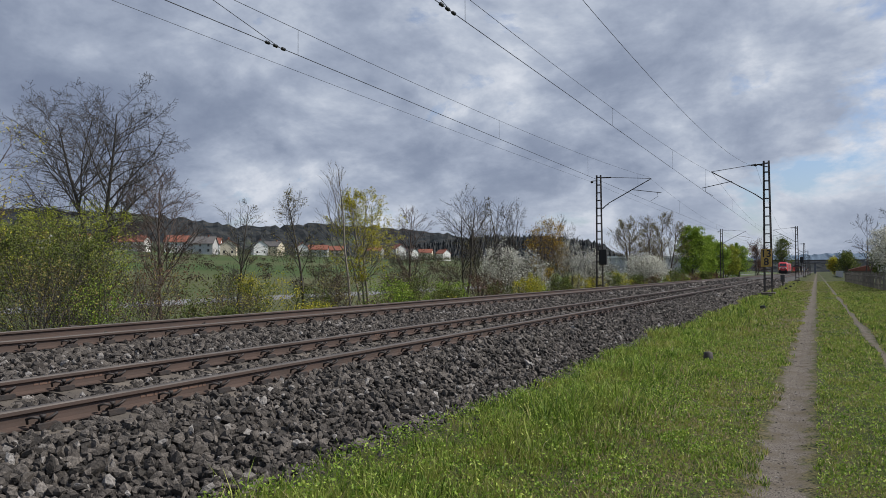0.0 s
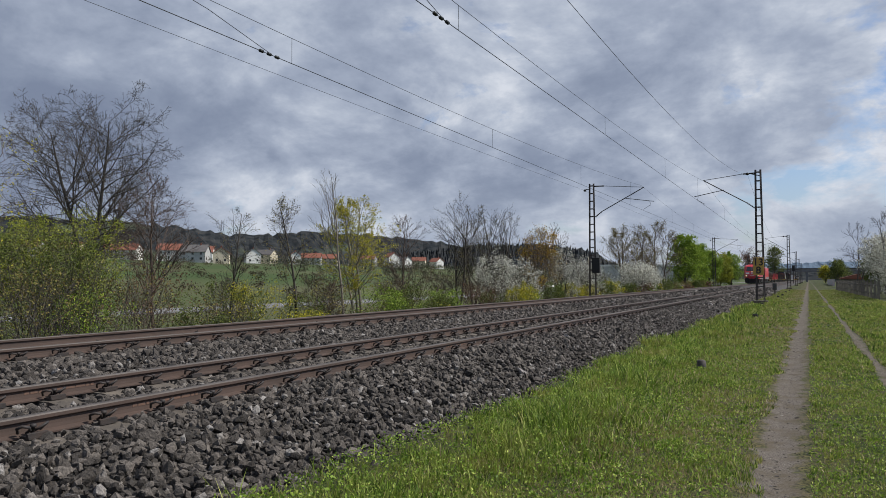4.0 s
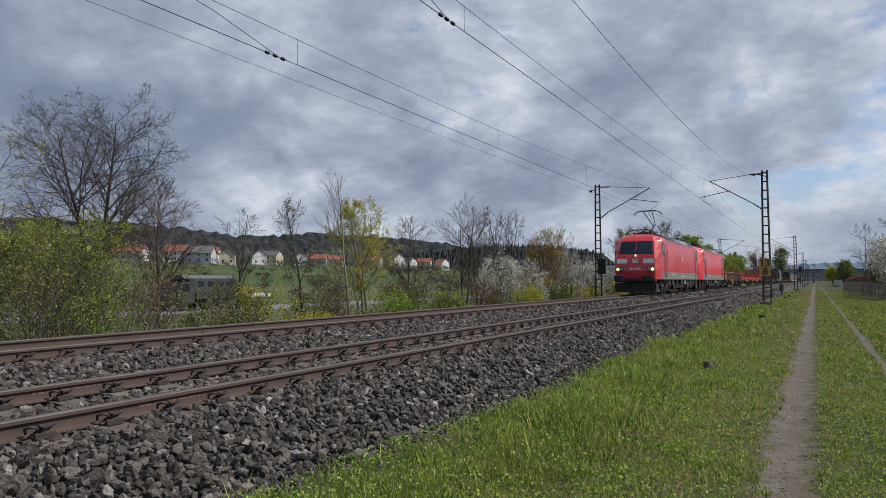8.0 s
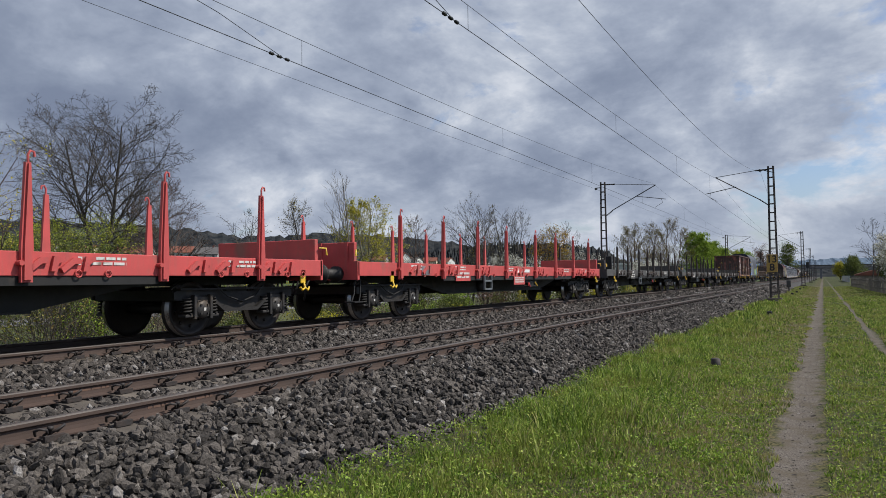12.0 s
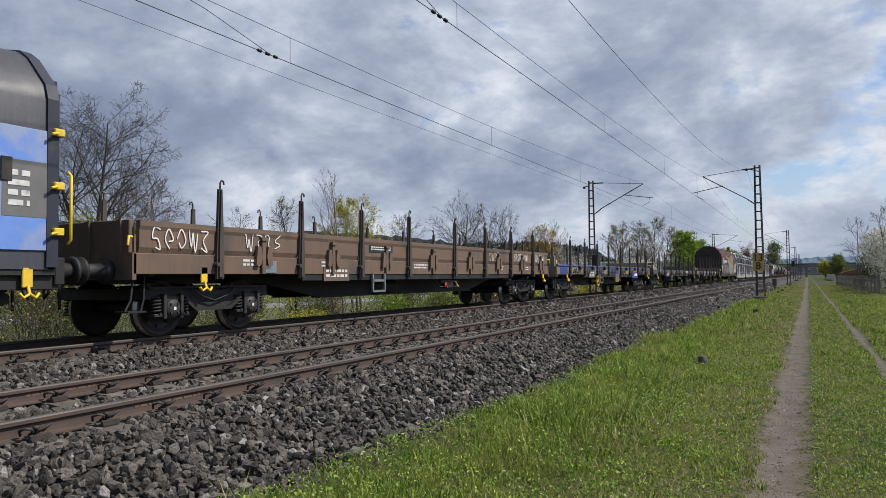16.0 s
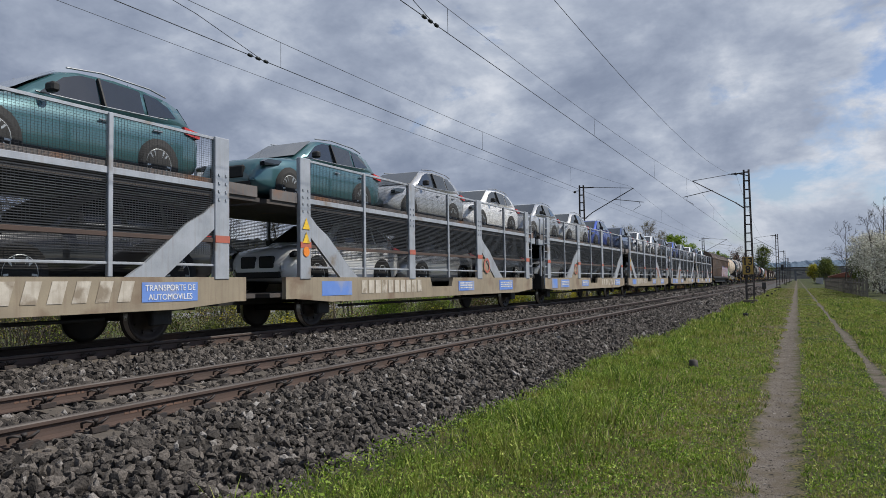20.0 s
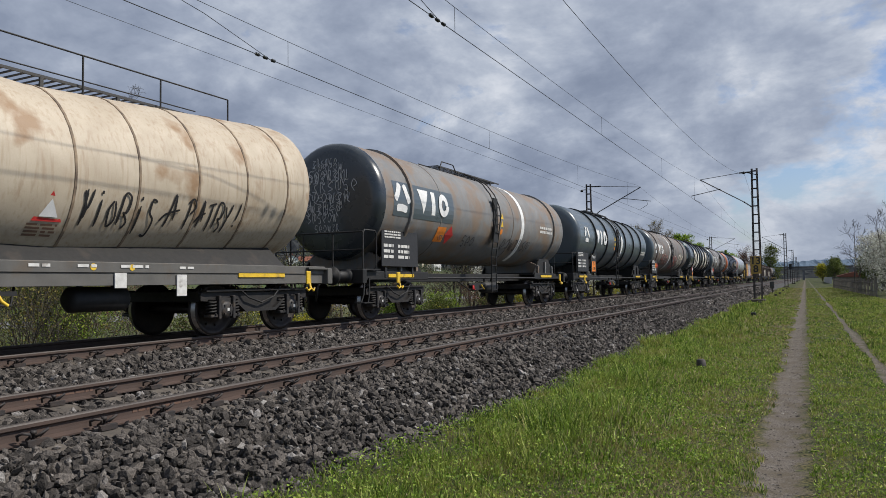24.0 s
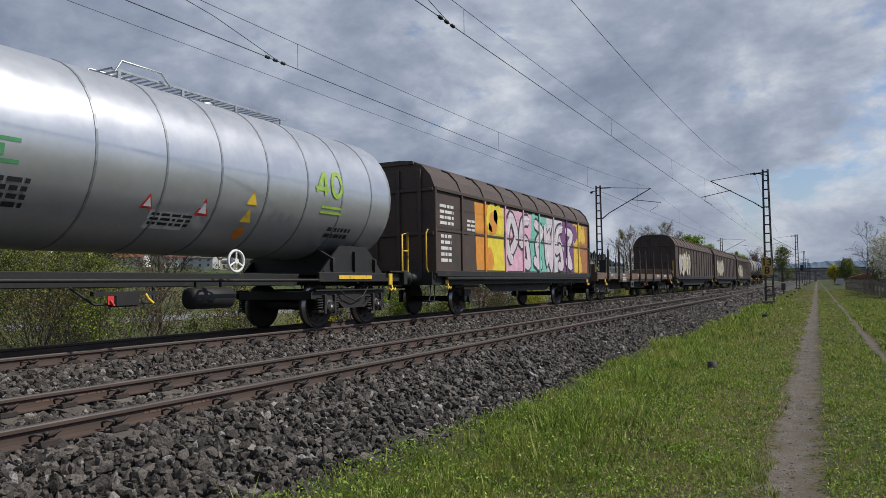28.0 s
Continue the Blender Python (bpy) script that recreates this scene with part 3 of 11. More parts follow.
def hose_mesh():
    s = Shape()
    s.tube([(0.30, 0.55, 0.98), (0.31, 0.35, 0.95), (0.3, 0.24, 0.8), (0.27, 0.25, 0.6), (0.2, 0.3, 0.5)], 0.026, 6)
    s.tube([(0.30, 0.62, 0.98), (0.30, 0.5, 0.98)], 0.04, 6)
    s.box(-0.05, 0.05, 0.15, 0.62, 0.93, 1.07, 0.02)
    s.tube([(0, 0.18, 1.0), (0, 0.02, 0.96), (0, -0.03, 1.03), (0, 0.08, 1.1)], 0.035, 6)
    s.tube([(-0.05, 0.3, 0.98), (-0.06, 0.22, 0.75), (0, 0.2, 0.66), (0.06, 0.22, 0.75), (0.05, 0.3, 0.98)], 0.022, 6)
    return s.mesh("coupling", "black")


COUPLING = hose_mesh()


def ends(parent, length, square=False, step=True):
    """Buffers, coupling gear and shunter's step at both ends."""
    me = BUFFER_SQUARE if square else BUFFER
    for back in (0, 1):
        m = moved(0, length, 0) @ TURN if back else Matrix.Identity(4)
        for x in (-0.87, 0.87):
            part("buffer", me, "black", parent, "", m @ moved(x, 0, 1.05))
        part("coupling", COUPLING, "black", parent, "", m)
        if step:
            s = Shape()
            s.tube([(1.2, 0.78, 1.0), (1.22, 0.72, 0.62), (1.22, 0.62, 0.45)], 0.02, 5)
            s.tube([(1.2, 0.98, 1.0), (1.22, 0.95, 0.62), (1.22, 0.9, 0.45)], 0.02, 5)
            s.box(1.02, 1.32, 0.60, 0.92, 0.43, 0.455)
            part("step", s, "black", parent, "", m)


def rope_hook(parent, y, z=0.98):
    """The yellow tow hook on the sole bar."""
    s = Shape().box(1.36, 1.40, y - 0.07, y + 0.07, z - 0.12, z + 0.14, 0.01)
    s.tube([(1.40, y, z - 0.1), (1.44, y, z - 0.2), (1.44, y - 0.08, z - 0.25), (1.43, y - 0.13, z - 0.19)], 0.022, 6)
    s.tube([(1.40, y, z - 0.1), (1.44, y, z - 0.2), (1.44, y + 0.08, z - 0.25), (1.43, y + 0.13, z - 0.19)], 0.022, 6)
    part("tow_hook", s, "yellow", parent, "yellow painted tow hook")


def air_tank(parent, y, x=0.55, z=0.72):
    s = Shape().lathe([(-0.5, 0.0), (-0.5, 0.12), (-0.44, 0.19), (0.44, 0.19), (0.5, 0.12), (0.5, 0)], (x, y, z), "y", 14)
    s.box(x - 0.03, x + 0.03, y - 0.32, y - 0.26, z, 1.0)
    s.box(x - 0.03, x + 0.03, y + 0.26, y + 0.32, z, 1.0)
    part("air_reservoir", s, "black", parent)


def brake_gear(parent, y, handle=("yellow", "red_paint")):
    """Levers and changeover handles below the sole bar."""
    s = Shape().box(1.22, 1.30, y - 0.55, y + 0.55, 0.78, 0.84)
    s.box(1.1, 1.3, y - 0.2, y + 0.2, 0.62, 0.80, 0.02)
    s.tube([(1.0, y - 0.7, 0.9), (1.25, y - 0.5, 0.66), (1.25, y + 0.5, 0.66), (1.0, y + 0.7, 0.9)], 0.02, 5)
    g = part("brake_gear", s, "black", parent)
    h = Shape().tube([(1.31, y + 0.3, 0.8), (1.34, y + 0.33, 0.72), (1.36, y + 0.40, 0.66)], 0.022, 6)
    part("brake_lever", h, "yellow", g, "yellow changeover lever")
    h = Shape().box(1.30, 1.32, y - 0.34, y - 0.24, 0.66, 0.78).tube([(1.32, y - 0.3, 0.72), (1.35, y - 0.26, 0.64)], 0.018, 5)
    part("brake_lever", h, "red_paint", g, "red changeover lever")


def hand_wheel(parent, y, z=0.72, x=1.38, r=0.24, mat="yellow"):
    s = Shape()
    ring = [(x, y + r * math.cos(a), z + r * math.sin(a)) for a in [k * math.pi / 12 for k in range(25)]]
    s.tube(ring, 0.024, 6, cap=False)
    for k in range(3):
        a = math.pi / 2 + k * 2 * math.pi / 3
        s.tube([(x, y, z), (x, y + r * math.cos(a), z + r * math.sin(a))], 0.018, 5)
    s.tube([(x - 0.3, y, z), (x + 0.02, y, z)], 0.045, 8)
    part("hand_wheel", s, mat, parent, "spoked hand-brake wheel")


M["red_paint"] = surface("red_paint", (0.55, 0.035, 0.03), (0.45, 0.03, 0.03), 0.5, scale=6)
M["orange_plate"] = surface("orange_plate", (0.75, 0.22, 0.02), (0.6, 0.18, 0.02), 0.6, scale=8)
M["blue_sign"] = surface("blue_sign", (0.10, 0.20, 0.52), (0.13, 0.24, 0.55), 0.6, scale=3, dirt=(0.22, 0.27, 0.42), dirt_at=0.5)
M["black_sign"] = surface("black_sign", (0.02, 0.02, 0.022), None, 0.6, scale=5)


# ---- paint on the sides: layers of strokes and patches laid on a curved or flat skin ----
def skin_flat(x):
    return lambda y, z, lift: (x + lift, y, z)


def skin_barrel(r, zc):
    def f(y, z, lift):
        d = max(-0.98, min(0.98, (z - zc) / r))
        return ((r + lift) * math.sqrt(1 - d * d), y, zc + (r + lift) * d)
    return f


def skin_end(y0, zc, r, bulge):
    """The front dome of a tank: a is across, z is up."""
    def f(a, z, lift):
        d = min(1.0, math.hypot(a, z - zc) / r)
        return (a, y0 + float(np.interp(d, [0, 0.55, 0.8, 0.93, 0.985, 1.0], [-0.01, 0.0, 0.02, 0.07, 0.16, 0.3])) - lift, z)
    return f


def patch(s, skin, y0, y1, z0, z1, lift=0.004, slant=0.0, n=6):
    """A filled rectangle, slanted forwards at its top, that follows the skin."""
    m = max(1, int((z1 - z0) / 0.12))
    v = []
    for i in range(m + 1):
        z = z0 + (z1 - z0) * i / m
        for j in range(n + 1):
            v.append(skin(y0 + (y1 - y0) * j / n + slant * (z - z0), z, lift))
    s.add(v, [(i * (n + 1) + j, i * (n + 1) + j + 1, (i + 1) * (n + 1) + j + 1, (i + 1) * (n + 1) + j) for i in range(m) for j in range(n)])
    return s


def blob(s, skin, y, z, ry, rz, lift, rng, rough=0.2, n=18):
    v = [skin(y, z, lift)]
    f = rng.uniform(0, 6)
    for k in range(n):
        a = 2 * math.pi * k / n
        q = 1 + rough * math.sin(3 * a + f) * rng.uniform(0.4, 1) + rng.uniform(-rough, rough) * 0.4
        v.append(skin(y + ry * q * math.cos(a), z + rz * q * math.sin(a), lift))
    s.add(v, [(0, k + 1, (k + 1) % n + 1) for k in range(n)])
    return s


def stroke(s, skin, points, width, lift=0.008, n=5):
    """A painted line through points, smoothed."""
    pts = []
    for i in range(len(points) - 1):
        a, b = points[max(i - 1, 0)], points[i]
        c, d = points[i + 1], points[min(i + 2, len(points) - 1)]
        for k in range(n):
            t = k / n
            pts.append(tuple(0.5 * (2 * b[j] + (c[j] - a[j]) * t + (2 * a[j] - 5 * b[j] + 4 * c[j] - d[j]) * t * t
                                    + (3 * b[j] - a[j] - 3 * c[j] + d[j]) * t ** 3) for j in (0, 1)))
    pts.append(points[-1])
    v, f = [], []
    for i, p in enumerate(pts):
        q, o = pts[min(i + 1, len(pts) - 1)], pts[max(i - 1, 0)]
        dy, dz = q[0] - o[0], q[1] - o[1]
        k = math.hypot(dy, dz) or 1
        w = width * (0.5 if i in (0, len(pts) - 1) else 1) / 2
        for sgn in (1, -1):
            v.append(skin(p[0] - sgn * dz / k * w, p[1] + sgn * dy / k * w, lift + 0.0005 * i))
    s.add(v, [(2 * i, 2 * i + 1, 2 * i + 3, 2 * i + 2) for i in range(len(pts) - 1)])
    return s


GLYPHS = [[(0.1, 0.0), (0.15, 1.0), (0.6, 0.85), (0.5, 0.35), (0.95, 0.1)], [(0.9, 0.95), (0.3, 0.9), (0.1, 0.45), (0.6, 0.5), (0.8, 0.0), (0.3, 0.1)],
          [(0.05, 1.0), (0.3, 0.05), (0.45, 0.75), (0.7, 0.0), (0.95, 0.9)], [(0.1, 0.05), (0.85, 0.3), (0.15, 0.6), (0.9, 1.0)],
          [(0.55, 0.0), (0.1, 0.4), (0.45, 1.0), (0.9, 0.55), (0.4, 0.3)], [(0.1, 0.9), (0.9, 0.8), (0.35, 0.5), (0.75, 0.0), (0.05, 0.15)],
          [(0.2, 0.0), (0.05, 0.7), (0.5, 1.0), (0.55, 0.2), (0.95, 0.45), (0.9, 1.0)], [(0.05, 0.5), (0.5, 0.9), (0.95, 0.55), (0.5, 0.1), (0.2, 0.3)]]
PAINTS = {}


def paint(colour):
    if colour not in PAINTS:
        PAINTS[colour] = surface("spray_paint", colour, tuple(c * 0.75 for c in colour), 0.65, scale=5, bump=0.001)
    return PAINTS[colour]


def graffiti(parent, skin, y0, z0, width, height, count, fill, outline, ground=None, seed=0, weight=0.2, second=None, swirl=0.0):
    """Bulky painted shapes with an outline, over a cloud of ground colour."""
    rng = random.Random(seed)
    if ground:
        for k, c in enumerate(ground):
            s = Shape()
            for i in range(max(2, count)):
                blob(s, skin, y0 + width * (i + rng.random()) / max(2, count), z0 + height * rng.uniform(0.25, 0.75),
                     width / max(2, count) * rng.uniform(0.5, 0.9), height * rng.uniform(0.3, 0.55), 0.004 + 0.002 * k + 0.0002 * i, rng)
            part("graffiti", s, paint(c), parent, "sprayed graffiti ground")
    step = width / count
    edge, body, shine = Shape(), Shape(), Shape()
    for i in range(count):
        g = GLYPHS[(seed * 3 + i * 5 + rng.randrange(3)) % len(GLYPHS)]
        lean = rng.uniform(-0.15, 0.15) + swirl
        pts = [(y0 + step * (i + 0.08 + 0.84 * a) + lean * b * height * 0.4, z0 + height * (b + rng.uniform(-0.06, 0.06))) for a, b in g]
        w = weight * height
        stroke(edge, skin, pts, w * 1.5, 0.011 + 0.0003 * i)
        stroke(body, skin, pts, w, 0.015 + 0.0003 * i)
        stroke(shine, skin, [(a + w * 0.18, b + w * 0.2) for a, b in pts[:3]], w * 0.16, 0.019 + 0.0003 * i)
    part("graffiti", edge, paint(outline), parent, "sprayed graffiti outline")
    part("graffiti", body, paint(fill), parent, "sprayed graffiti shapes")
    part("graffiti", shine, paint(second or (0.75, 0.75, 0.72)), parent)


def tag(parent, skin, y0, z0, width, height, colour=(0.7, 0.7, 0.68), count=5, seed=0, weight=0.07):
    """A thin one-line scrawl."""
    rng = random.Random(seed)
    s = Shape()
    step = width / count
    for i in range(count):
        g = GLYPHS[(seed + i * 3) % len(GLYPHS)]
        stroke(s, skin, [(y0 + step * (i + 0.1 + 0.8 * a), z0 + height * (b + rng.uniform(-0.1, 0.1))) for a, b in g], weight * height, 0.006 + 0.0003 * i)
    part("graffiti", s, paint(colour), parent, "thin sprayed scrawl")


def warning(parent, skin, y, z, size=0.22, kinds="ttr"):
    """A column of small warning signs: yellow triangles over an orange round."""
    for k, kind in enumerate(kinds):
        zz = z - k * size * 1.15
        if kind == "t":
            s = Shape().add([skin(y - size / 2, zz - size * 0.45, 0.006), skin(y + size / 2, zz - size * 0.45, 0.006), skin(y, zz + size * 0.5, 0.006)], [(0, 1, 2)])
            part("warning_sign", s, "yellow", parent, "small yellow warning triangle")
        elif kind == "w":
            s = Shape().add([skin(y - size / 2, zz - size * 0.45, 0.006), skin(y + size / 2, zz - size * 0.45, 0.006), skin(y, zz + size * 0.5, 0.006)], [(0, 1, 2)])
            b = part("warning_sign", s, "red_paint", parent, "red and white warning triangle")
            q = size * 0.62
            part("sign_face", Shape().add([skin(y - q / 2, zz - q * 0.5, 0.01), skin(y + q / 2, zz - q * 0.5, 0.01), skin(y, zz + q * 0.42, 0.01)], [(0, 1, 2)]), "white", b)
        else:
            s = Shape()
            blob(s, skin, y, zz, size * 0.42, size * 0.42, 0.006, random.Random(1), 0.0)
            part("warning_sign", s, "orange_plate", parent, "round orange prohibition sign")


HAND = {"K": [[(0.1, 0), (0.25, 1)], [(0.05, 0.95), (0.35, 0.45), (0.75, 1)], [(0.35, 0.5), (0.2, 0.2)]], "I": [[(0.3, 0), (0.42, 0.75)], [(0.44, 0.9), (0.46, 1)]], "O": [[(0.5, 0.75), (0.15, 0.5), (0.3, 0.05), (0.75, 0.25), (0.55, 0.75)]],
        "R": [[(0.1, 0.1), (0.3, 0.95), (0.85, 0.9), (0.75, 0.5), (0.3, 0.45)], [(0.4, 0.45), (0.85, 0.2), (0.6, 0.0)]], "S": [[(0.8, 0.9), (0.4, 0.95), (0.3, 0.6), (0.7, 0.4), (0.55, 0.0), (0.1, 0.0)]],
        "A": [[(0.05, 0.25), (0.3, 0.45), (0.95, 0.6)], [(0.35, 0.1), (0.65, 1.0), (0.7, 0.3)]], "P": [[(0.1, 0.0), (0.3, 1.0)], [(0.0, 0.85), (0.5, 1.0), (0.8, 0.75), (0.3, 0.5)]], "T": [[(0.5, 0), (0.6, 0.9)], [(0.2, 0.85), (0.95, 0.95)]],
        "Y": [[(0.1, 0.9), (0.45, 0.5), (0.85, 1.0)], [(0.5, 0.5), (0.25, 0.0)]], "!": [[(0.4, 0.35), (0.6, 1.0)], [(0.33, 0.1), (0.36, 0.18)]]}


def hand_text(parent, skin, words, colour, weight=0.04):
    """Words sprayed by hand: (text, start, end, foot, head) for each."""
    s = Shape()
    for text, a, b, z0, z1 in words:
        step = (b - a) / len(text)
        for i, ch in enumerate(text):
            for k, pts in enumerate(HAND[ch]):
                stroke(s, skin, [(a + step * (i + p), z0 + (z1 - z0) * q) for p, q in pts], weight, 0.010 + 0.0004 * i + 0.0002 * k)
    part("graffiti", s, paint(colour), parent, "thin black sprayed words")


def angular_piece(parent, skin, y0, z0, y1, z1, fill, outline, ground):
    """A painted piece of stepped blocks and slanted arms."""
    w, h = y1 - y0, z1 - z0
    back, edge, body = Shape(), Shape(), Shape()
    for k, (a, b, c, d) in enumerate(((0.0, 0.36, 0.0, 0.55), (0.25, 0.66, 0.0, 0.8), (0.5, 1.0, 0.0, 1.0))):
        patch(back, skin, y0 + w * a, y0 + w * b, z0 + h * c, z0 + h * d, 0.003 + 0.0008 * k)
    arms = ([(0.04, 0.5), (0.3, 0.48), (0.32, 0.08)], [(0.05, 0.08), (0.2, 0.42)], [(0.3, 0.72), (0.6, 0.7), (0.38, 0.3), (0.64, 0.08)], [(0.56, 0.92), (0.95, 0.9), (0.72, 0.5), (0.95, 0.36), (0.97, 0.06)], [(0.6, 0.12), (0.7, 0.5), (0.88, 0.1)])
    for k, arm in enumerate(arms):
        for p, q in zip(arm, arm[1:]):
            stroke(edge, skin, [(y0 + w * p[0], z0 + h * p[1]), (y0 + w * q[0], z0 + h * q[1])], h * 0.17, 0.006 + 0.0004 * k, 1)
            stroke(body, skin, [(y0 + w * p[0], z0 + h * p[1]), (y0 + w * q[0], z0 + h * q[1])], h * 0.10, 0.010 + 0.0004 * k, 1)
    part("graffiti", back, paint(ground), parent, "silver-grey sprayed blocks")
    part("graffiti", edge, paint(outline), parent, "dark sprayed outline")
    part("graffiti", body, paint(fill), parent, "blue sprayed bars")


# ---- flat wagons with stakes ----
STAKES_A = (2.3, 4.45, 6.55, 8.65, 11.2, 13.3, 15.4, 17.5)
STAKES_B = (2.4, 4.5, 7.0, 9.15, 10.7, 12.9, 15.4, 17.55)


def stake_mesh():
    s = Shape()
    s.prism([(-0.075, 0.92), (0.075, 0.92), (0.08, 1.35), (0.035, 2.42), (-0.035, 2.42), (-0.08, 1.35)], 1.405, 1.455, "x")
    s.prism([(-0.05, 0.95), (0.05, 0.95), (0.05, 1.35), (0.012, 2.40), (-0.012, 2.40), (-0.05, 1.35)], 1.455, 1.485, "x")
    s.tube([(1.44, 0, 2.40), (1.44, 0, 2.52), (1.44, 0.03, 2.57), (1.44, 0.075, 2.56), (1.44, 0.085, 2.50)], 0.016, 6)
    s.tube([(1.36, -0.09, 1.16), (1.50, -0.09, 1.16)], 0.035, 8)
    return s


STAKE_SHAPE = stake_mesh()


def tie_mesh():
    """A pair of lashing rings and a folded stop on the sole bar."""
    s = Shape()
    s.prism([(-0.30, 1.10), (-0.12, 1.24), (-0.02, 1.24), (-0.02, 1.16), (-0.10, 1.16), (-0.26, 1.04)], 1.40, 1.455, "x")
    s.prism([(0.02, 1.06), (0.10, 1.06), (0.12, 1.16), (0.20, 1.20), (0.20, 1.26), (0.06, 1.26)], 1.40, 1.45, "x")
    ring = [(1.42, 0.42 + 0.05 * math.cos(a), 1.03 + 0.05 * math.sin(a)) for a in [k * math.pi / 4 for k in range(9)]]
    s.tube(ring, 0.011, 5, cap=False)
    return s


TIE_SHAPE = tie_mesh()


def stake_wagon(u, length, label, sill, stake, stakes, fittings, seed, ends_wall=0.42, belly=True, wheel_at=None, group="stake wagons", tie=None):
    """A four-axle flat wagon: sole bars, fish-bellied girders, floor, end walls, and stakes along both sides."""
    rng = random.Random(seed)
    w = vehicle("stake_wagon", label, "freight wagon", u, group)
    y0, y1 = 0.62, length - 0.62
    for sx in (-1, 1):
        s = Shape().box(min(sx * 1.33, sx * 1.40), max(sx * 1.33, sx * 1.40), y0, y1, 1.0, 1.31, 0.008)
        part("sole_bar", s, sill, w)
    s = Shape()
    n = int((y1 - y0) / 0.22)
    for k in range(n):
        a = y0 + (y1 - y0) * k / n
        s.box(-1.33, 1.33, a + 0.004, a + (y1 - y0) / n - 0.004, 1.27, 1.305 + rng.uniform(-0.003, 0.003))
    part("floor", s, "wagon_floor", w, "worn plank floor")
    girder = Shape()
    mid = length / 2
    for x in (-0.55, 0.55):
        outline = [(y0 + 0.1, 0.98), (y1 - 0.1, 0.98), (y1 - 0.1, 0.86), (mid + 5.6, 0.84), (mid + 3.9, 0.52), (mid - 3.9, 0.52), (mid - 5.6, 0.84), (y0 + 0.1, 0.86)]
        girder.prism(outline, x - 0.02, x + 0.02, "x")
        girder.box(x - 0.12, x + 0.12, mid - 3.9, mid + 3.9, 0.50, 0.53)
    for k in range(9):
        a = y0 + 0.4 + (y1 - y0 - 0.8) * k / 8
        girder.box(-1.32, 1.32, a - 0.06, a + 0.06, 0.98, 1.26)
    for x in (-1.36, 1.36):
        girder.box(x - 0.02, x + 0.02, mid - 5.4, mid + 5.4, 0.88, 1.0)
    part("underframe", girder, "black", w, "black fish-bellied underframe")
    for end, sgn in ((y0, 1), (y1, -1)):
        s = Shape().box(-1.3, 1.3, min(end, end + sgn * 0.10), max(end, end + sgn * 0.10), 1.31, 1.31 + ends_wall, 0.01)
        for x in (-1.1, -0.4, 0.4, 1.1):
            s.box(x - 0.05, x + 0.05, min(end - sgn * 0.03, end), max(end - sgn * 0.03, end), 1.10, 1.31 + ends_wall)
        s.box(-1.40, 1.40, min(end - sgn * 0.02, end + sgn * 0.05), max(end - sgn * 0.02, end + sgn * 0.05), 0.92, 1.32)
        part("end_wall", s, sill, w)
        h = Shape().tube([(1.34, end + sgn * 0.02, 1.55), (1.42, end - sgn * 0.1, 1.55), (1.42, end - sgn * 0.12, 1.42)], 0.02, 6)
        part("hand_rail", h, "yellow", w, "yellow grab handle")
    stake_me = STAKE_SHAPE.mesh("stake", stake)
    tie_me = TIE_SHAPE.mesh("lashing_ring", tie or stake)
    for k, y in enumerate(stakes):
        for turn in (0, 1):
            m = moved(0, y, 0) @ (TURN if turn else Matrix.Identity(4)) @ pose(0, 0, 0, 0, 0, 0)
            part("stake", stake_me, stake, w, "", m)
        if fittings == "rings":
            part("lashing_ring", tie_me, stake, w, "", moved(0, y + 0.75, 0))
            part("lashing_ring", tie_me, stake, w, "", moved(0, y + 1.35, 0) if k in (0, 3, 6) else moved(0, y + 0.30, 0))
    ends(w, length)
    bogie(w, 2.52)
    bogie(w, length - 2.52)
    rope_hook(w, 2.0)
    rope_hook(w, length - 1.2)
    s = Shape()
    for y in (3.0, 5.3, 8.9, 14.2, 16.6):
        bars(s, 1.404, y + rng.uniform(-0.2, 0.2), 1.12, rng.uniform(0.4, 0.75), 0.14, 2, rng)
    part("lettering", s, "letter", w, "rows of small worn white markings")
    part("label_board", Shape().box(1.40, 1.412, 5.2, 6.1, 0.86, 1.16, 0.004), sill, w)
    part("lettering", bars(Shape(), 1.413, 5.27, 0.90, 0.75, 0.2, 2, rng), "letter", w)
    part("label_holder", Shape().box(1.40, 1.42, 3.35, 3.75, 1.02, 1.24, 0.004), "steel", w, "wire-fronted paper label holder")
    step = Shape()
    for a, b in (((1.42, 7.0, 0.62), (1.42, 7.5, 0.62)), ((1.42, 7.0, 0.86), (1.42, 7.5, 0.86)), ((1.42, 7.0, 0.60), (1.42, 7.0, 1.02)), ((1.42, 7.5, 0.60), (1.42, 7.5, 1.02))):
        step.beam(a, b, 0.05)
    part("ladder_step", step, "steel", w, "grey step below the sole bar")
    air_tank(w, mid - 1.2)
    brake_gear(w, mid + 1.2)
    if wheel_at:
        hand_wheel(w, wheel_at)
    return w


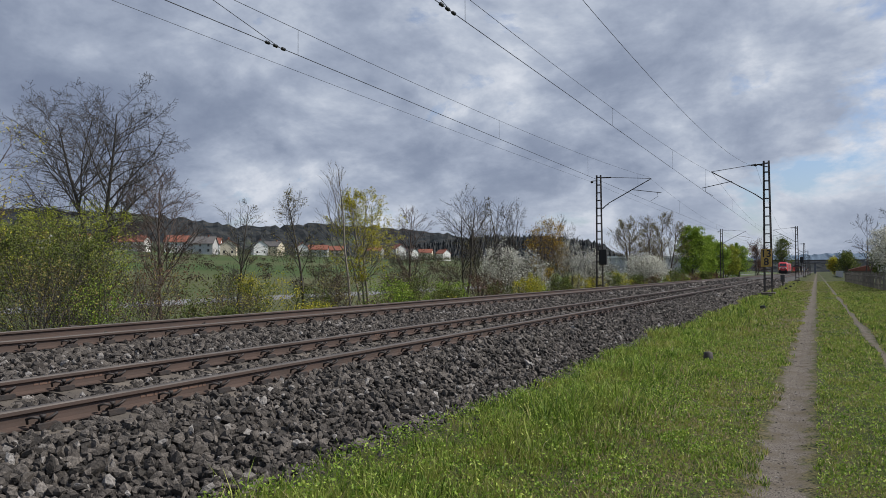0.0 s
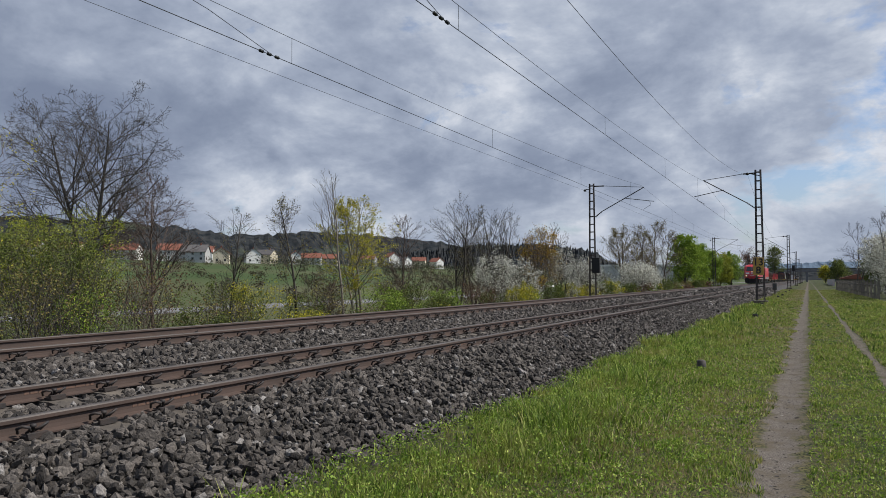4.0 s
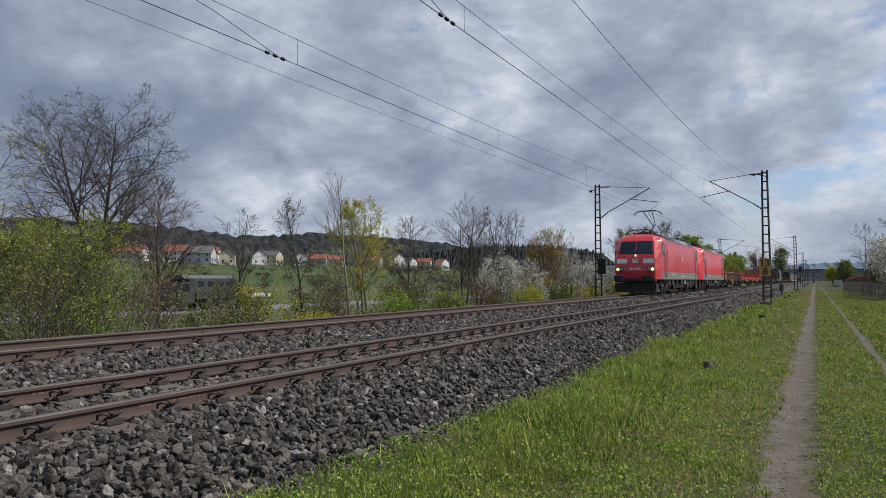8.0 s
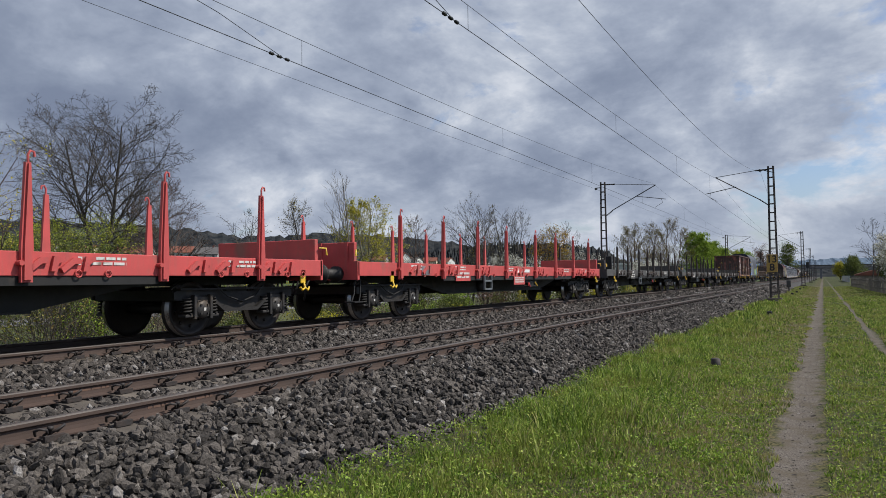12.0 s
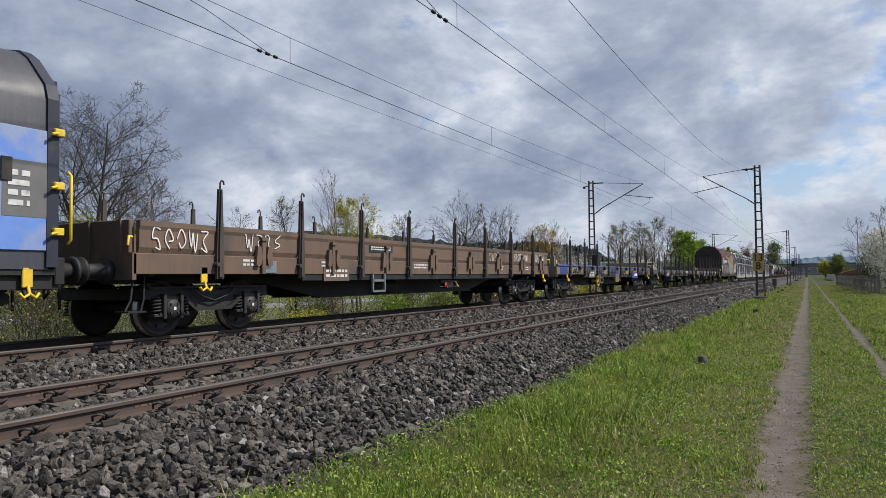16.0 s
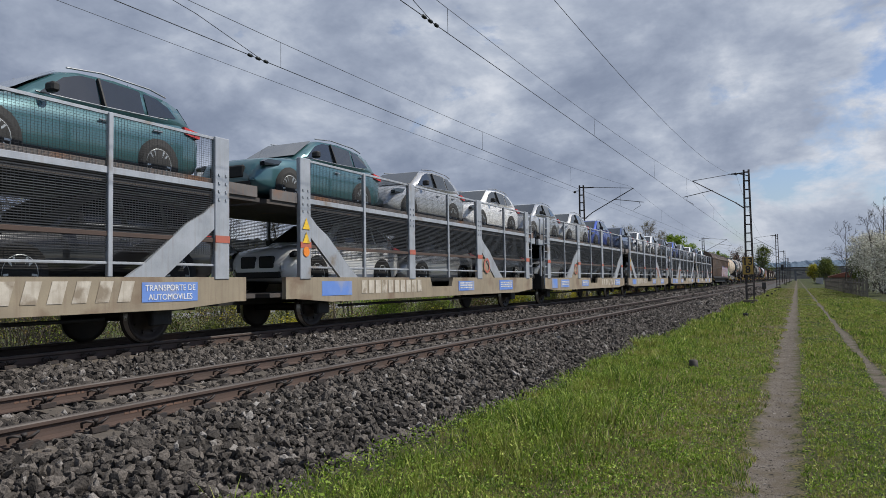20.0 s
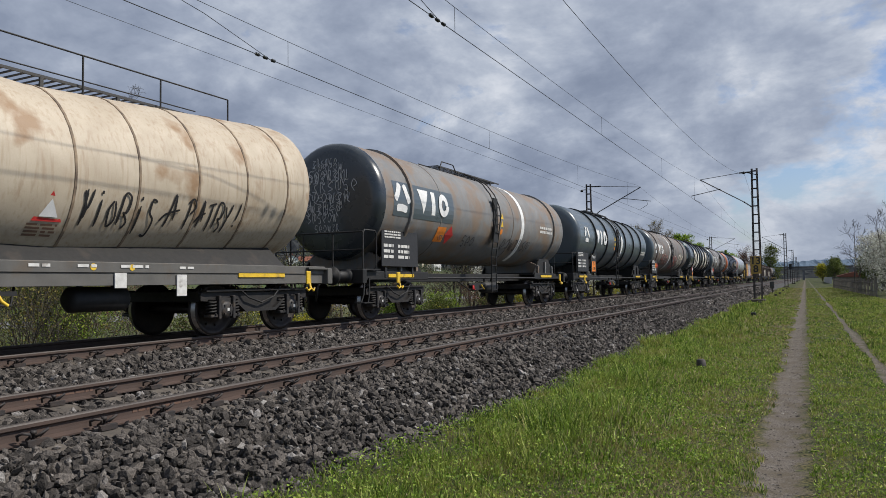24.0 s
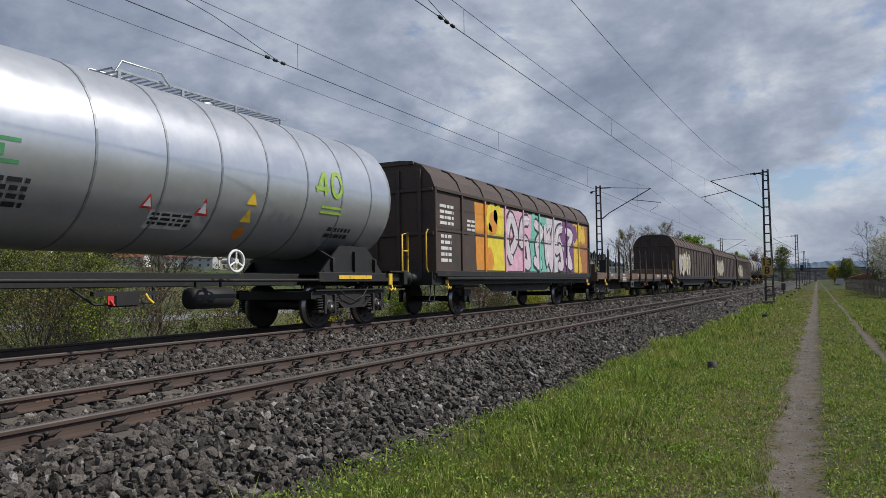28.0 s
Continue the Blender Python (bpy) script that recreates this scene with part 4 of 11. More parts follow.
M["wagon_floor"] = surface("wagon_floor", (0.15, 0.12, 0.09), (0.10, 0.08, 0.06), 0.9, scale=3, bump=0.004, fine=40)
M["brown"] = surface("brown", (0.165, 0.068, 0.046), (0.105, 0.048, 0.034), 0.75, scale=3.5, dirt=(0.19, 0.125, 0.088), dirt_at=0.53, streak=0.45, bump=0.001)
M["traffic_red"] = surface("traffic_red", (0.52, 0.072, 0.068), (0.40, 0.062, 0.058), 0.6, scale=2.5, dirt=(0.27, 0.10, 0.08), dirt_at=0.58, streak=0.4)
M["field_grey"] = surface("field_grey", (0.105, 0.098, 0.083), (0.08, 0.076, 0.066), 0.75, scale=3, dirt=(0.13, 0.075, 0.045), dirt_at=0.58, streak=0.4)
M["slate"] = surface("slate", (0.048, 0.048, 0.047), (0.068, 0.066, 0.062), 0.75, scale=3, dirt=(0.09, 0.062, 0.045), dirt_at=0.6, streak=0.4)
M["dark_stake"] = surface("dark_stake", (0.034, 0.029, 0.026), (0.06, 0.043, 0.034), 0.75, scale=3, dirt=(0.11, 0.05, 0.032), dirt_at=0.64)
M["umber"] = surface("umber", (0.14, 0.085, 0.055), (0.10, 0.07, 0.05), 0.75, scale=2, dirt=(0.07, 0.055, 0.045), dirt_at=0.56, streak=0.5)
M["royal_blue"] = surface("royal_blue", (0.028, 0.042, 0.17), (0.024, 0.036, 0.14), 0.6, scale=3, dirt=(0.10, 0.10, 0.12), dirt_at=0.6, streak=0.3)
M["sand_grey"] = surface("sand_grey", (0.18, 0.152, 0.105), (0.14, 0.12, 0.088), 0.75, scale=3, dirt=(0.09, 0.075, 0.055), dirt_at=0.58, streak=0.4)

LENGTH = 19.9


def drop_sides(w, mat, ribs, seed):
    """Low hinged side walls between the stakes, with their hinges."""
    edges = [0.66] + list(STAKES_A) + [LENGTH - 0.66]
    hinge = Shape()
    hinge.box(1.40, 1.455, -0.05, 0.05, 1.00, 1.62, 0.008)
    hinge.prism([(-0.22, 1.16), (-0.10, 1.16), (-0.06, 1.30), (-0.10, 1.50), (-0.18, 1.50)], 1.40, 1.47, "x")
    hinge.prism([(0.22, 1.16), (0.10, 1.16), (0.06, 1.30), (0.10, 1.50), (0.18, 1.50)], 1.40, 1.47, "x")
    hinge.box(1.40, 1.48, -0.08, 0.08, 1.60, 1.66)
    hinge_me = hinge.mesh("hinge", mat)
    for turn in (0, 1):
        m = moved(0, LENGTH, 0) @ TURN if turn else Matrix.Identity(4)
        for k in range(len(edges) - 1):
            a, b = edges[k] + 0.06, edges[k + 1] - 0.06
            s = Shape()
            if ribs:
                s.box(1.33, 1.36, a, b, 1.32, 1.83)
                s.box(1.33, 1.43, a, b, 1.74, 1.84, 0.015)
                s.box(1.33, 1.42, a, b, 1.32, 1.46, 0.015)
                n = max(3, int((b - a) / 0.29))
                for i in range(n + 1):
                    y = a + (b - a) * i / n
                    s.box(1.35, 1.41, max(a, y - 0.05), min(b, y + 0.05), 1.46, 1.75)
            else:
                s.prism([(1.33, 1.32), (1.37, 1.32), (1.40, 1.40), (1.40, 1.66), (1.42, 1.72), (1.42, 1.80), (1.33, 1.80)], a, b)
            part("drop_side", s, mat, w, "", m)
            if b - a > 1.6 and not turn:
                part("hinge", hinge_me, mat, w, "", moved(0, (a + b) / 2, 0))


def build_stake_wagons():
    a = stake_wagon(304.6, LENGTH, "red-brown stake wagon with ribbed drop sides and rusty stakes", "brown", "brown", STAKES_A, "none", 1, 0.5, wheel_at=8.6)
    drop_sides(a, "brown", True, 1)
    tag(a, skin_flat(1.432), 5.0, 1.74, 1.3, 0.1, (0.75, 0.72, 0.6), 5, 3, 0.16)
    tag(a, skin_flat(1.432), 7.1, 1.74, 1.1, 0.1, (0.75, 0.72, 0.6), 5, 4, 0.16)
    for u, seed in ((324.5, 2), (344.4, 5)):
        r = stake_wagon(u, LENGTH, "bright red stake wagon with red stakes, empty", "traffic_red", "traffic_red", STAKES_A, "rings", seed, 0.42, group="stake wagons")
        part("logo_plate", Shape().box(1.404, 1.408, 9.55, 9.75, 1.10, 1.24).box(1.404, 1.408, 9.85, 10.7, 1.12, 1.22), "white", r, "plain white logo blocks")
        part("label_board", Shape().box(1.40, 1.412, 9.3, 10.25, 0.72, 1.0, 0.004), "traffic_red", r)
        part("lettering", bars(Shape(), 1.413, 9.36, 0.76, 0.8, 0.2, 3), "letter", r)
    for u, seed in ((364.3, 7), (384.2, 8)):
        stake_wagon(u, LENGTH, "grey stake wagon with dark stakes, dusty and empty", "slate", "dark_stake", STAKES_B, "rings", seed, 0.42)
    g = stake_wagon(404.1, LENGTH, "beige-grey stake wagon with rusty dark stakes, empty", "field_grey", "dark_stake", STAKES_B, "rings", 9, 0.42)
    g["label"] = "beige-grey stake wagon with rusty dark stakes, empty"
    s = stake_wagon(449.8, LENGTH, "umber stake wagon with smooth drop sides and scrawls", "umber", "dark_stake", STAKES_A, "none", 11, 0.5)
    drop_sides(s, "umber", False, 2)
    tag(s, skin_flat(1.408), 0.9, 1.38, 1.2, 0.34, (0.72, 0.7, 0.66), 5, 1, 0.06)
    tag(s, skin_flat(1.408), 2.9, 1.42, 1.0, 0.3, (0.72, 0.7, 0.66), 4, 2, 0.06)
    tag(s, skin_flat(1.408), 15.7, 1.42, 1.3, 0.28, (0.72, 0.7, 0.66), 8, 5, 0.07)
    tag(s, skin_flat(1.408), 17.8, 1.42, 0.9, 0.3, (0.72, 0.7, 0.66), 5, 6, 0.07)
    tag(s, skin_flat(1.408), 13.6, 1.42, 0.9, 0.28, (0.65, 0.5, 0.38), 4, 7, 0.07)
    part("label_board", Shape().box(1.404, 1.412, 6.9, 7.9, 1.5, 1.66), "black_sign", s)
    part("lettering", bars(Shape(), 1.413, 6.96, 1.53, 0.85, 0.1, 2), "letter", s)
    b = stake_wagon(469.5, 19.6, "blue and sand-grey stake wagon with dark stakes, empty", "sand_grey", "dark_stake", STAKES_A, "rings", 13, 0.42, wheel_at=6.8)
    for y0, y1 in ((1.0, 2.1), (5.0, 6.2), (7.0, 7.6), (9.0, 10.9), (15.6, 16.9)):
        part("side_panel", Shape().box(1.402, 1.410, y0, y1, 1.03, 1.29), "royal_blue", b, "royal blue painted panel")
    part("top_rail", Shape().tube([(1.38, 0.7, 1.35), (1.38, 18.9, 1.35)], 0.05, 8), "royal_blue", b, "blue top tube")
    for y in STAKES_A[1:]:
        part("roller", Shape().lathe([(-0.09, 0), (-0.09, 0.1), (0.09, 0.1), (0.09, 0)], (1.43, y - 0.85, 1.30), "y", 10), "dark_stake", b)
    part("label_board", Shape().box(1.40, 1.414, 13.9, 15.5, 0.80, 1.16, 0.004), "royal_blue", b, "blue name board")
    part("lettering", Shape().box(1.415, 1.418, 14.75, 15.25, 0.92, 1.05).box(1.415, 1.418, 14.5, 14.66, 0.90, 1.07), "white", b, "plain white name bars")
    part("tool_box", Shape().box(1.30, 1.42, 10.1, 10.85, 0.62, 1.0, 0.01), "sand_grey", b, "perforated beige box")
    part("lettering", bars(Shape(), 1.421, 10.2, 0.68, 0.55, 0.28, 5), "brown", b)
    for u, seed, lab in ((489.1, 14, "dark grey stake wagon with black stakes, empty"), (509.0, 15, "grey-green stake wagon with rusty stakes, empty")):
        n = stake_wagon(u, LENGTH, lab, "slate" if seed == 14 else "field_grey", "dark_stake", STAKES_B, "rings", seed, 0.42)
        if seed == 14:
            part("label_plate", Shape().box(1.403, 1.409, 15.0, 15.45, 1.08, 1.26), "orange_plate", n, "orange plate")
    # far behind, past the graffiti van
    stake_wagon(806.6, LENGTH, "dark brown stake wagon with black stakes, empty", "umber", "dark_stake", STAKES_B, "none", 17, 0.4)


build_stake_wagons()


# ---- open wagon, hooded wagons and sliding-wall vans ----
def sole_frame(w, length, mat="black", z0=0.92, z1=1.12, half=1.28):
    s = Shape()
    for x in (-half, half):
        s.box(x - 0.04, x + 0.04, 0.62, length - 0.62, z0, z1, 0.01)
    s.box(-0.6, 0.6, 0.7, length - 0.7, 0.86, z1)
    for y in (0.64, length - 0.64):
        s.box(-1.36, 1.36, y - 0.07, y + 0.07, 0.86, 1.22, 0.01)
    part("underframe", s, mat, w, "dark steel underframe")


def gondola():
    L, g = 14.04, vehicle("open_wagon", "rusty red-brown open goods wagon with patched steel sides", "freight wagon", 423.8)
    rust = surface("rusty_side", (0.075, 0.040, 0.031), (0.045, 0.031, 0.026), 0.8, scale=3.2, dirt=(0.24, 0.085, 0.065), dirt_at=0.53, streak=0.45, bump=0.004, fine=35)
    M["rusty_side"] = rust
    ys = [0.66, 2.6, 3.5, 4.6, 6.3, 8.0, 9.7, 10.5, 11.5, 13.38]
    for sx in (-1, 1):
        for a, b in zip(ys, ys[1:]):
            s = Shape().box(min(sx * 1.33, sx * 1.36), max(sx * 1.33, sx * 1.36), a, b, 1.15, 3.36)
            s.box(min(sx * 1.35, sx * 1.385), max(sx * 1.35, sx * 1.385), a + 0.1, b - 0.1, 2.2, 2.24)
            part("side_panel", s, "rusty_side", g)
        for y in ys[1:-1]:
            s = Shape().prism([(y - 0.07, 0.95), (y + 0.07, 0.95), (y + 0.05, 3.36), (y - 0.05, 3.36)], min(sx * 1.36, sx * 1.45), max(sx * 1.36, sx * 1.45), "x")
            part("side_post", s, "rusty_side", g)
        part("top_rim", Shape().box(min(sx * 1.28, sx * 1.46), max(sx * 1.28, sx * 1.46), 0.55, L - 0.55, 3.34, 3.46, 0.02), "rusty_side", g)
        part("sill", Shape().box(min(sx * 1.33, sx * 1.43), max(sx * 1.33, sx * 1.43), 0.62, L - 0.62, 0.97, 1.17, 0.01), "rusty_side", g)
        part("sill_band", Shape().box(min(sx * 1.435, sx * 1.44), max(sx * 1.435, sx * 1.44), 2.5, 4.6, 0.99, 1.15).box(min(sx * 1.435, sx * 1.44), max(sx * 1.435, sx * 1.44), 9.7, 11.4, 0.99, 1.15), "ochre", g, "ochre painted band")
    for end, sgn in ((0.62, 1), (L - 0.62, -1)):
        s = Shape().box(-1.38, 1.38, min(end, end + sgn * 0.06), max(end, end + sgn * 0.06), 1.0, 3.4)
        for x in (-1.32, -0.5, 0.5, 1.32):
            s.box(x - 0.07, x + 0.07, min(end - sgn * 0.1, end), max(end - sgn * 0.1, end), 0.95, 3.38, 0.01)
        s.box(-1.44, 1.44, min(end - sgn * 0.12, end + sgn * 0.05), max(end - sgn * 0.12, end + sgn * 0.05), 3.34, 3.46, 0.02)
        s.box(-1.38, 1.38, min(end - sgn * 0.06, end), max(end - sgn * 0.06, end), 2.2, 2.3)
        part("end_wall", s, "rusty_side", g)
    for x, z in ((-0.6, 2.55), (-0.9, 2.0), (1.0, 2.1)):
        part("warning_sign", Shape().add([(x - 0.1, 0.50, z), (x + 0.1, 0.50, z), (x, 0.50, z + 0.18)], [(0, 1, 2)]), "yellow", g, "small yellow warning triangle")
    part("floor", Shape().box(-1.33, 1.33, 0.66, L - 0.66, 1.15, 1.2), "rusty_side", g)
    sole_frame(g, L)
    ends(g, L)
    bogie(g, 2.52)
    bogie(g, L - 2.52)
    rope_hook(g, 1.3)
    rope_hook(g, L - 1.1)
    hand_wheel(g, 6.4, 0.85, 1.45, 0.2)
    s = Shape()
    for y, z, n in ((0.85, 2.6, 2), (0.85, 1.95, 3), (0.85, 1.4, 3), (1.6, 2.1, 3), (2.0, 1.8, 2)):
        bars(s, 1.362, y, z, 0.55, 0.3, n)
    part("lettering", s, "letter", g, "small worn white markings")
    lettering("UIC St", 0.16, "letter", g, 1.374, 12.85, 2.02)
    sk = skin_flat(1.362)
    part("sticker", patch(Shape(), sk, 2.32, 2.52, 1.35, 1.6), "blue_sign", g, "blue data sticker")
    graffiti(g, sk, 4.75, 1.6, 1.4, 0.6, 3, (0.34, 0.27, 0.15), (0.12, 0.08, 0.05), None, 3, 0.2)
    graffiti(g, sk, 6.5, 1.6, 1.3, 0.6, 3, (0.34, 0.22, 0.12), (0.14, 0.09, 0.05), None, 5, 0.2)
    graffiti(g, sk, 8.2, 1.65, 1.3, 0.55, 3, (0.28, 0.2, 0.17), (0.12, 0.08, 0.07), None, 6, 0.2)
    # repair patches, worn through to other coats
    for k, (y, z, a, b, c) in enumerate(((12.95, 1.9, 0.28, 0.4, (0.19, 0.085, 0.07)), (12.1, 2.95, 0.24, 0.3, (0.22, 0.10, 0.08)), (13.2, 2.2, 0.1, 0.22, (0.24, 0.16, 0.13)), (10.9, 2.1, 0.3, 0.45, (0.2, 0.07, 0.06)), (10.2, 1.7, 0.2, 0.3, (0.26, 0.2, 0.17)),
                                         (8.8, 2.7, 0.5, 0.25, (0.17, 0.075, 0.06)), (7.1, 2.8, 0.4, 0.3, (0.2, 0.085, 0.06)), (5.4, 2.7, 0.35, 0.3, (0.16, 0.07, 0.055)), (3.0, 1.7, 0.3, 0.35, (0.2, 0.08, 0.06)), (1.7, 2.9, 0.5, 0.2, (0.18, 0.08, 0.06)), (11.0, 2.75, 0.12, 0.06, (0.4, 0.13, 0.06)), (9.9, 2.5, 0.1, 0.08, (0.4, 0.13, 0.06)))):
        s = Shape()
        if k % 2 == 0:
            patch(s, sk, y - a, y + a, z - b, z + b, 0.0022 + 0.0003 * k)
        blob(s, sk, y, z, a * 1.1, b * 1.1, 0.002 + 0.0003 * k, random.Random(k), 0.3)
        part("paint_patch", s, surface("patch_coat", c, tuple(q * 0.75 for q in c), 0.8, scale=5, dirt=(0.07, 0.04, 0.03), dirt_at=0.55, bump=0.002), g, "faded repair paint patch")
    rng = random.Random(4)
    green, line = Shape(), Shape()
    blob(green, sk, 11.95, 2.15, 0.28, 0.36, 0.006, rng, 0.12)
    patch(green, sk, 11.65, 12.25, 2.42, 2.75, 0.007, -0.2)
    part("graffiti", green, paint((0.28, 0.55, 0.16)), g, "lime green painted figure")
    for pts in ([(11.7, 2.45), (12.2, 2.5)], [(11.75, 2.6), (12.15, 2.66)], [(11.8, 2.2), (11.95, 2.15), (11.85, 2.02)], [(12.0, 2.25), (12.1, 2.2)], [(11.85, 1.95), (12.0, 1.98)],
                [(11.66, 2.4), (11.68, 2.0), (11.9, 1.78), (12.15, 1.85), (12.25, 2.3)]):
        stroke(line, sk, pts, 0.035, 0.012)
    part("graffiti", line, paint((0.02, 0.03, 0.02)), g)


M["ochre"] = surface("ochre", (0.42, 0.24, 0.05), (0.3, 0.17, 0.04), 0.7, scale=4, dirt=(0.15, 0.08, 0.04), dirt_at=0.55, streak=0.4)
gondola()


def hood_wagon(u, length, label, cloth, end_mat, shoulder, top, ribs, bogie_in, half=1.40):
    w = vehicle("hooded_wagon", label, "freight wagon", u)
    y0, y1 = 0.72, length - 0.72
    flat_top = [(half, 1.06), (half, 2.4), (half, 3.25), (half - 0.06, 3.45), (half - 0.42, 3.86), (half - 0.6, 3.98), (0.4, 4.06), (0.0, 4.08)]
    if length > 15:
        flat_top = [(half, 1.06), (half, 2.3), (half, 3.02), (half - 0.07, 3.3), (half - 0.4, 3.78), (half - 0.72, 4.05), (0.35, 4.2), (0.0, 4.23)]
    cranked = flat_top + [(-x, z) for x, z in reversed(flat_top[:-1])]
    outline = cranked
    s = Shape()
    n = ribs * 6
    rng = random.Random(int(u))
    rings = []
    for i in range(n + 1):
        y = y0 + 0.12 + (y1 - y0 - 0.24) * i / n
        sag = 0.018 * math.cos(2 * math.pi * i / 6) - 0.01
        rings.append([(x * (1 + sag * 0.6 * (z > 1.3)), y, z + (sag * 1.4 if z > shoulder else 0) + rng.uniform(-0.004, 0.004)) for x, z in outline])
    k = len(outline)
    v = [p for r in rings for p in r]
    s.add(v, [(i * k + j, (i + 1) * k + j, (i + 1) * k + j + 1, i * k + j + 1) for i in range(n) for j in range(k - 1)], None, True)
    part("tarpaulin", s, cloth, w, "taut tarpaulin over hoops")
    big = [(x * 1.025, z + 0.03) for x, z in cranked]
    for a, b in ((y0, y0 + 0.16), (y1 - 0.16, y1)):
        part("end_wall", Shape().prism(big, a, b), end_mat, w)
    for end, sgn in ((y0, -1), (y1, 1)):
        s = Shape()
        for x in (-1.2, -0.45, 0.45, 1.2):
            s.box(x - 0.06, x + 0.06, min(end, end + sgn * 0.09), max(end, end + sgn * 0.09), 1.05, top - 0.1 - 0.28 * abs(x), 0.01)
        for z in (1.75, 2.5, shoulder):
            s.box(-half + 0.05, half - 0.05, min(end, end + sgn * 0.07), max(end, end + sgn * 0.07), z - 0.05, z + 0.05, 0.01)
        part("end_ribs", s, end_mat, w)
        for z in (1.55, 2.15, 2.85):
            c = Shape().box(half - 0.02, half + 0.09, end - sgn * 0.02 - 0.07, end - sgn * 0.02 + 0.07, z - 0.05, z + 0.05, 0.01)
            c.tube([(half + 0.06, end, z), (half + 0.12, end - sgn * 0.16, z - 0.04)], 0.02, 5)
            part("clamp", c, "clamp_paint" if length < 15 else "black", w)
    part("floor_frame", Shape().box(-1.38, 1.38, y0, y1, 0.98, 1.07, 0.01), "black", w)
    sole_frame(w, length, "black", 0.80, 0.99)
    ends(w, length)
    bogie(w, bogie_in)
    bogie(w, length - bogie_in)
    rope_hook(w, 3.2 if length > 15 else 2.2, 0.95)
    rope_hook(w, length - 1.1, 0.95)
    brake_gear(w, length / 2)
    return w


M["clamp_paint"] = surface("clamp_paint", (0.65, 0.45, 0.04), None, 0.5, scale=8)
M["tarp_grey"] = surface("tarp_grey", (0.046, 0.047, 0.056), (0.036, 0.037, 0.046), 0.5, scale=1.5, dirt=(0.085, 0.083, 0.083), dirt_at=0.56, streak=0.35, bump=0.003, fine=25)
M["navy"] = surface("navy", (0.010, 0.014, 0.028), (0.015, 0.018, 0.03), 0.6, scale=3, dirt=(0.06, 0.055, 0.05), dirt_at=0.6)
M["tarp_red"] = surface("tarp_red", (0.13, 0.030, 0.025), (0.07, 0.028, 0.025), 0.6, scale=1.8, dirt=(0.036, 0.025, 0.023), dirt_at=0.46, streak=0.75, bump=0.004, fine=20, spec=0.2)
M["end_brown"] = surface("end_brown", (0.028, 0.016, 0.014), (0.02, 0.014, 0.013), 0.7, scale=3, dirt=(0.05, 0.03, 0.022), dirt_at=0.6)


def coil_hood():
    c = hood_wagon(437.9, 12.04, "dark grey hooded coil wagon with a navy end", "tarp_grey", "navy", 3.35, 4.02, 7, 2.52)
    sk = skin_flat(1.414)
    for y0, y1, z0, z1 in ((0.92, 2.0, 1.14, 2.88), (10.5, 11.2, 1.3, 2.85)):
        p = part("data_panel", Shape().box(1.385, 1.425, y0, y1, z0, z1, 0.006), "blue_sign", c, "blue hinged data panel with a dark field")
        part("panel_field", Shape().box(1.426, 1.429, y0 + 0.08, y1 - 0.04, z0 + 0.42, z1 - 0.42), "panel_grey", p)
        part("lettering", bars(Shape(), 1.431, y0 + 0.15, z0 + 0.5, (y1 - y0) * 0.4, 0.5, 4), "letter", p)
        part("latch", Shape().box(1.425, 1.445, y0 + 0.06, y0 + 0.2, z1 - 0.7, z1 - 0.4, 0.005), "black", p)
    s = Shape()
    for k in range(3):
        stroke(s, sk, [(3.02 + 0.25 * k, 2.86), (3.10 + 0.25 * k, 3.0), (3.4 + 0.14 * k, 3.2)], 0.13 - 0.015 * k, 0.006)
    for k in range(3):
        s.box(1.418, 1.422, 2.97 + 0.28 * k, 3.2 + 0.28 * k, 2.48, 2.8)
    part("logo", s, "white", c, "plain white logo shapes")
    angular_piece(c, sk, 2.24, 1.15, 5.2, 2.42, (0.07, 0.14, 0.36), (0.03, 0.035, 0.05), (0.22, 0.24, 0.27))
    graffiti(c, sk, 6.8, 1.22, 3.1, 0.78, 5, (0.25, 0.45, 0.17), (0.05, 0.09, 0.04), [(0.45, 0.25, 0.09), (0.3, 0.36, 0.14)], 14, 0.24)
    part("rail", Shape().tube([(1.44, 11.45, 1.4), (1.5, 11.45, 1.45), (1.5, 11.45, 2.3), (1.44, 11.45, 2.35)], 0.02, 6), "yellow", c, "yellow grab rail")


M["panel_grey"] = surface("panel_grey", (0.13, 0.125, 0.12), (0.1, 0.1, 0.1), 0.6, scale=4)
coil_hood()


M["worn_red"] = surface("worn_red", (0.26, 0.06, 0.045), (0.15, 0.04, 0.032), 0.7, scale=6, dirt=(0.06, 0.035, 0.03), dirt_at=0.5)


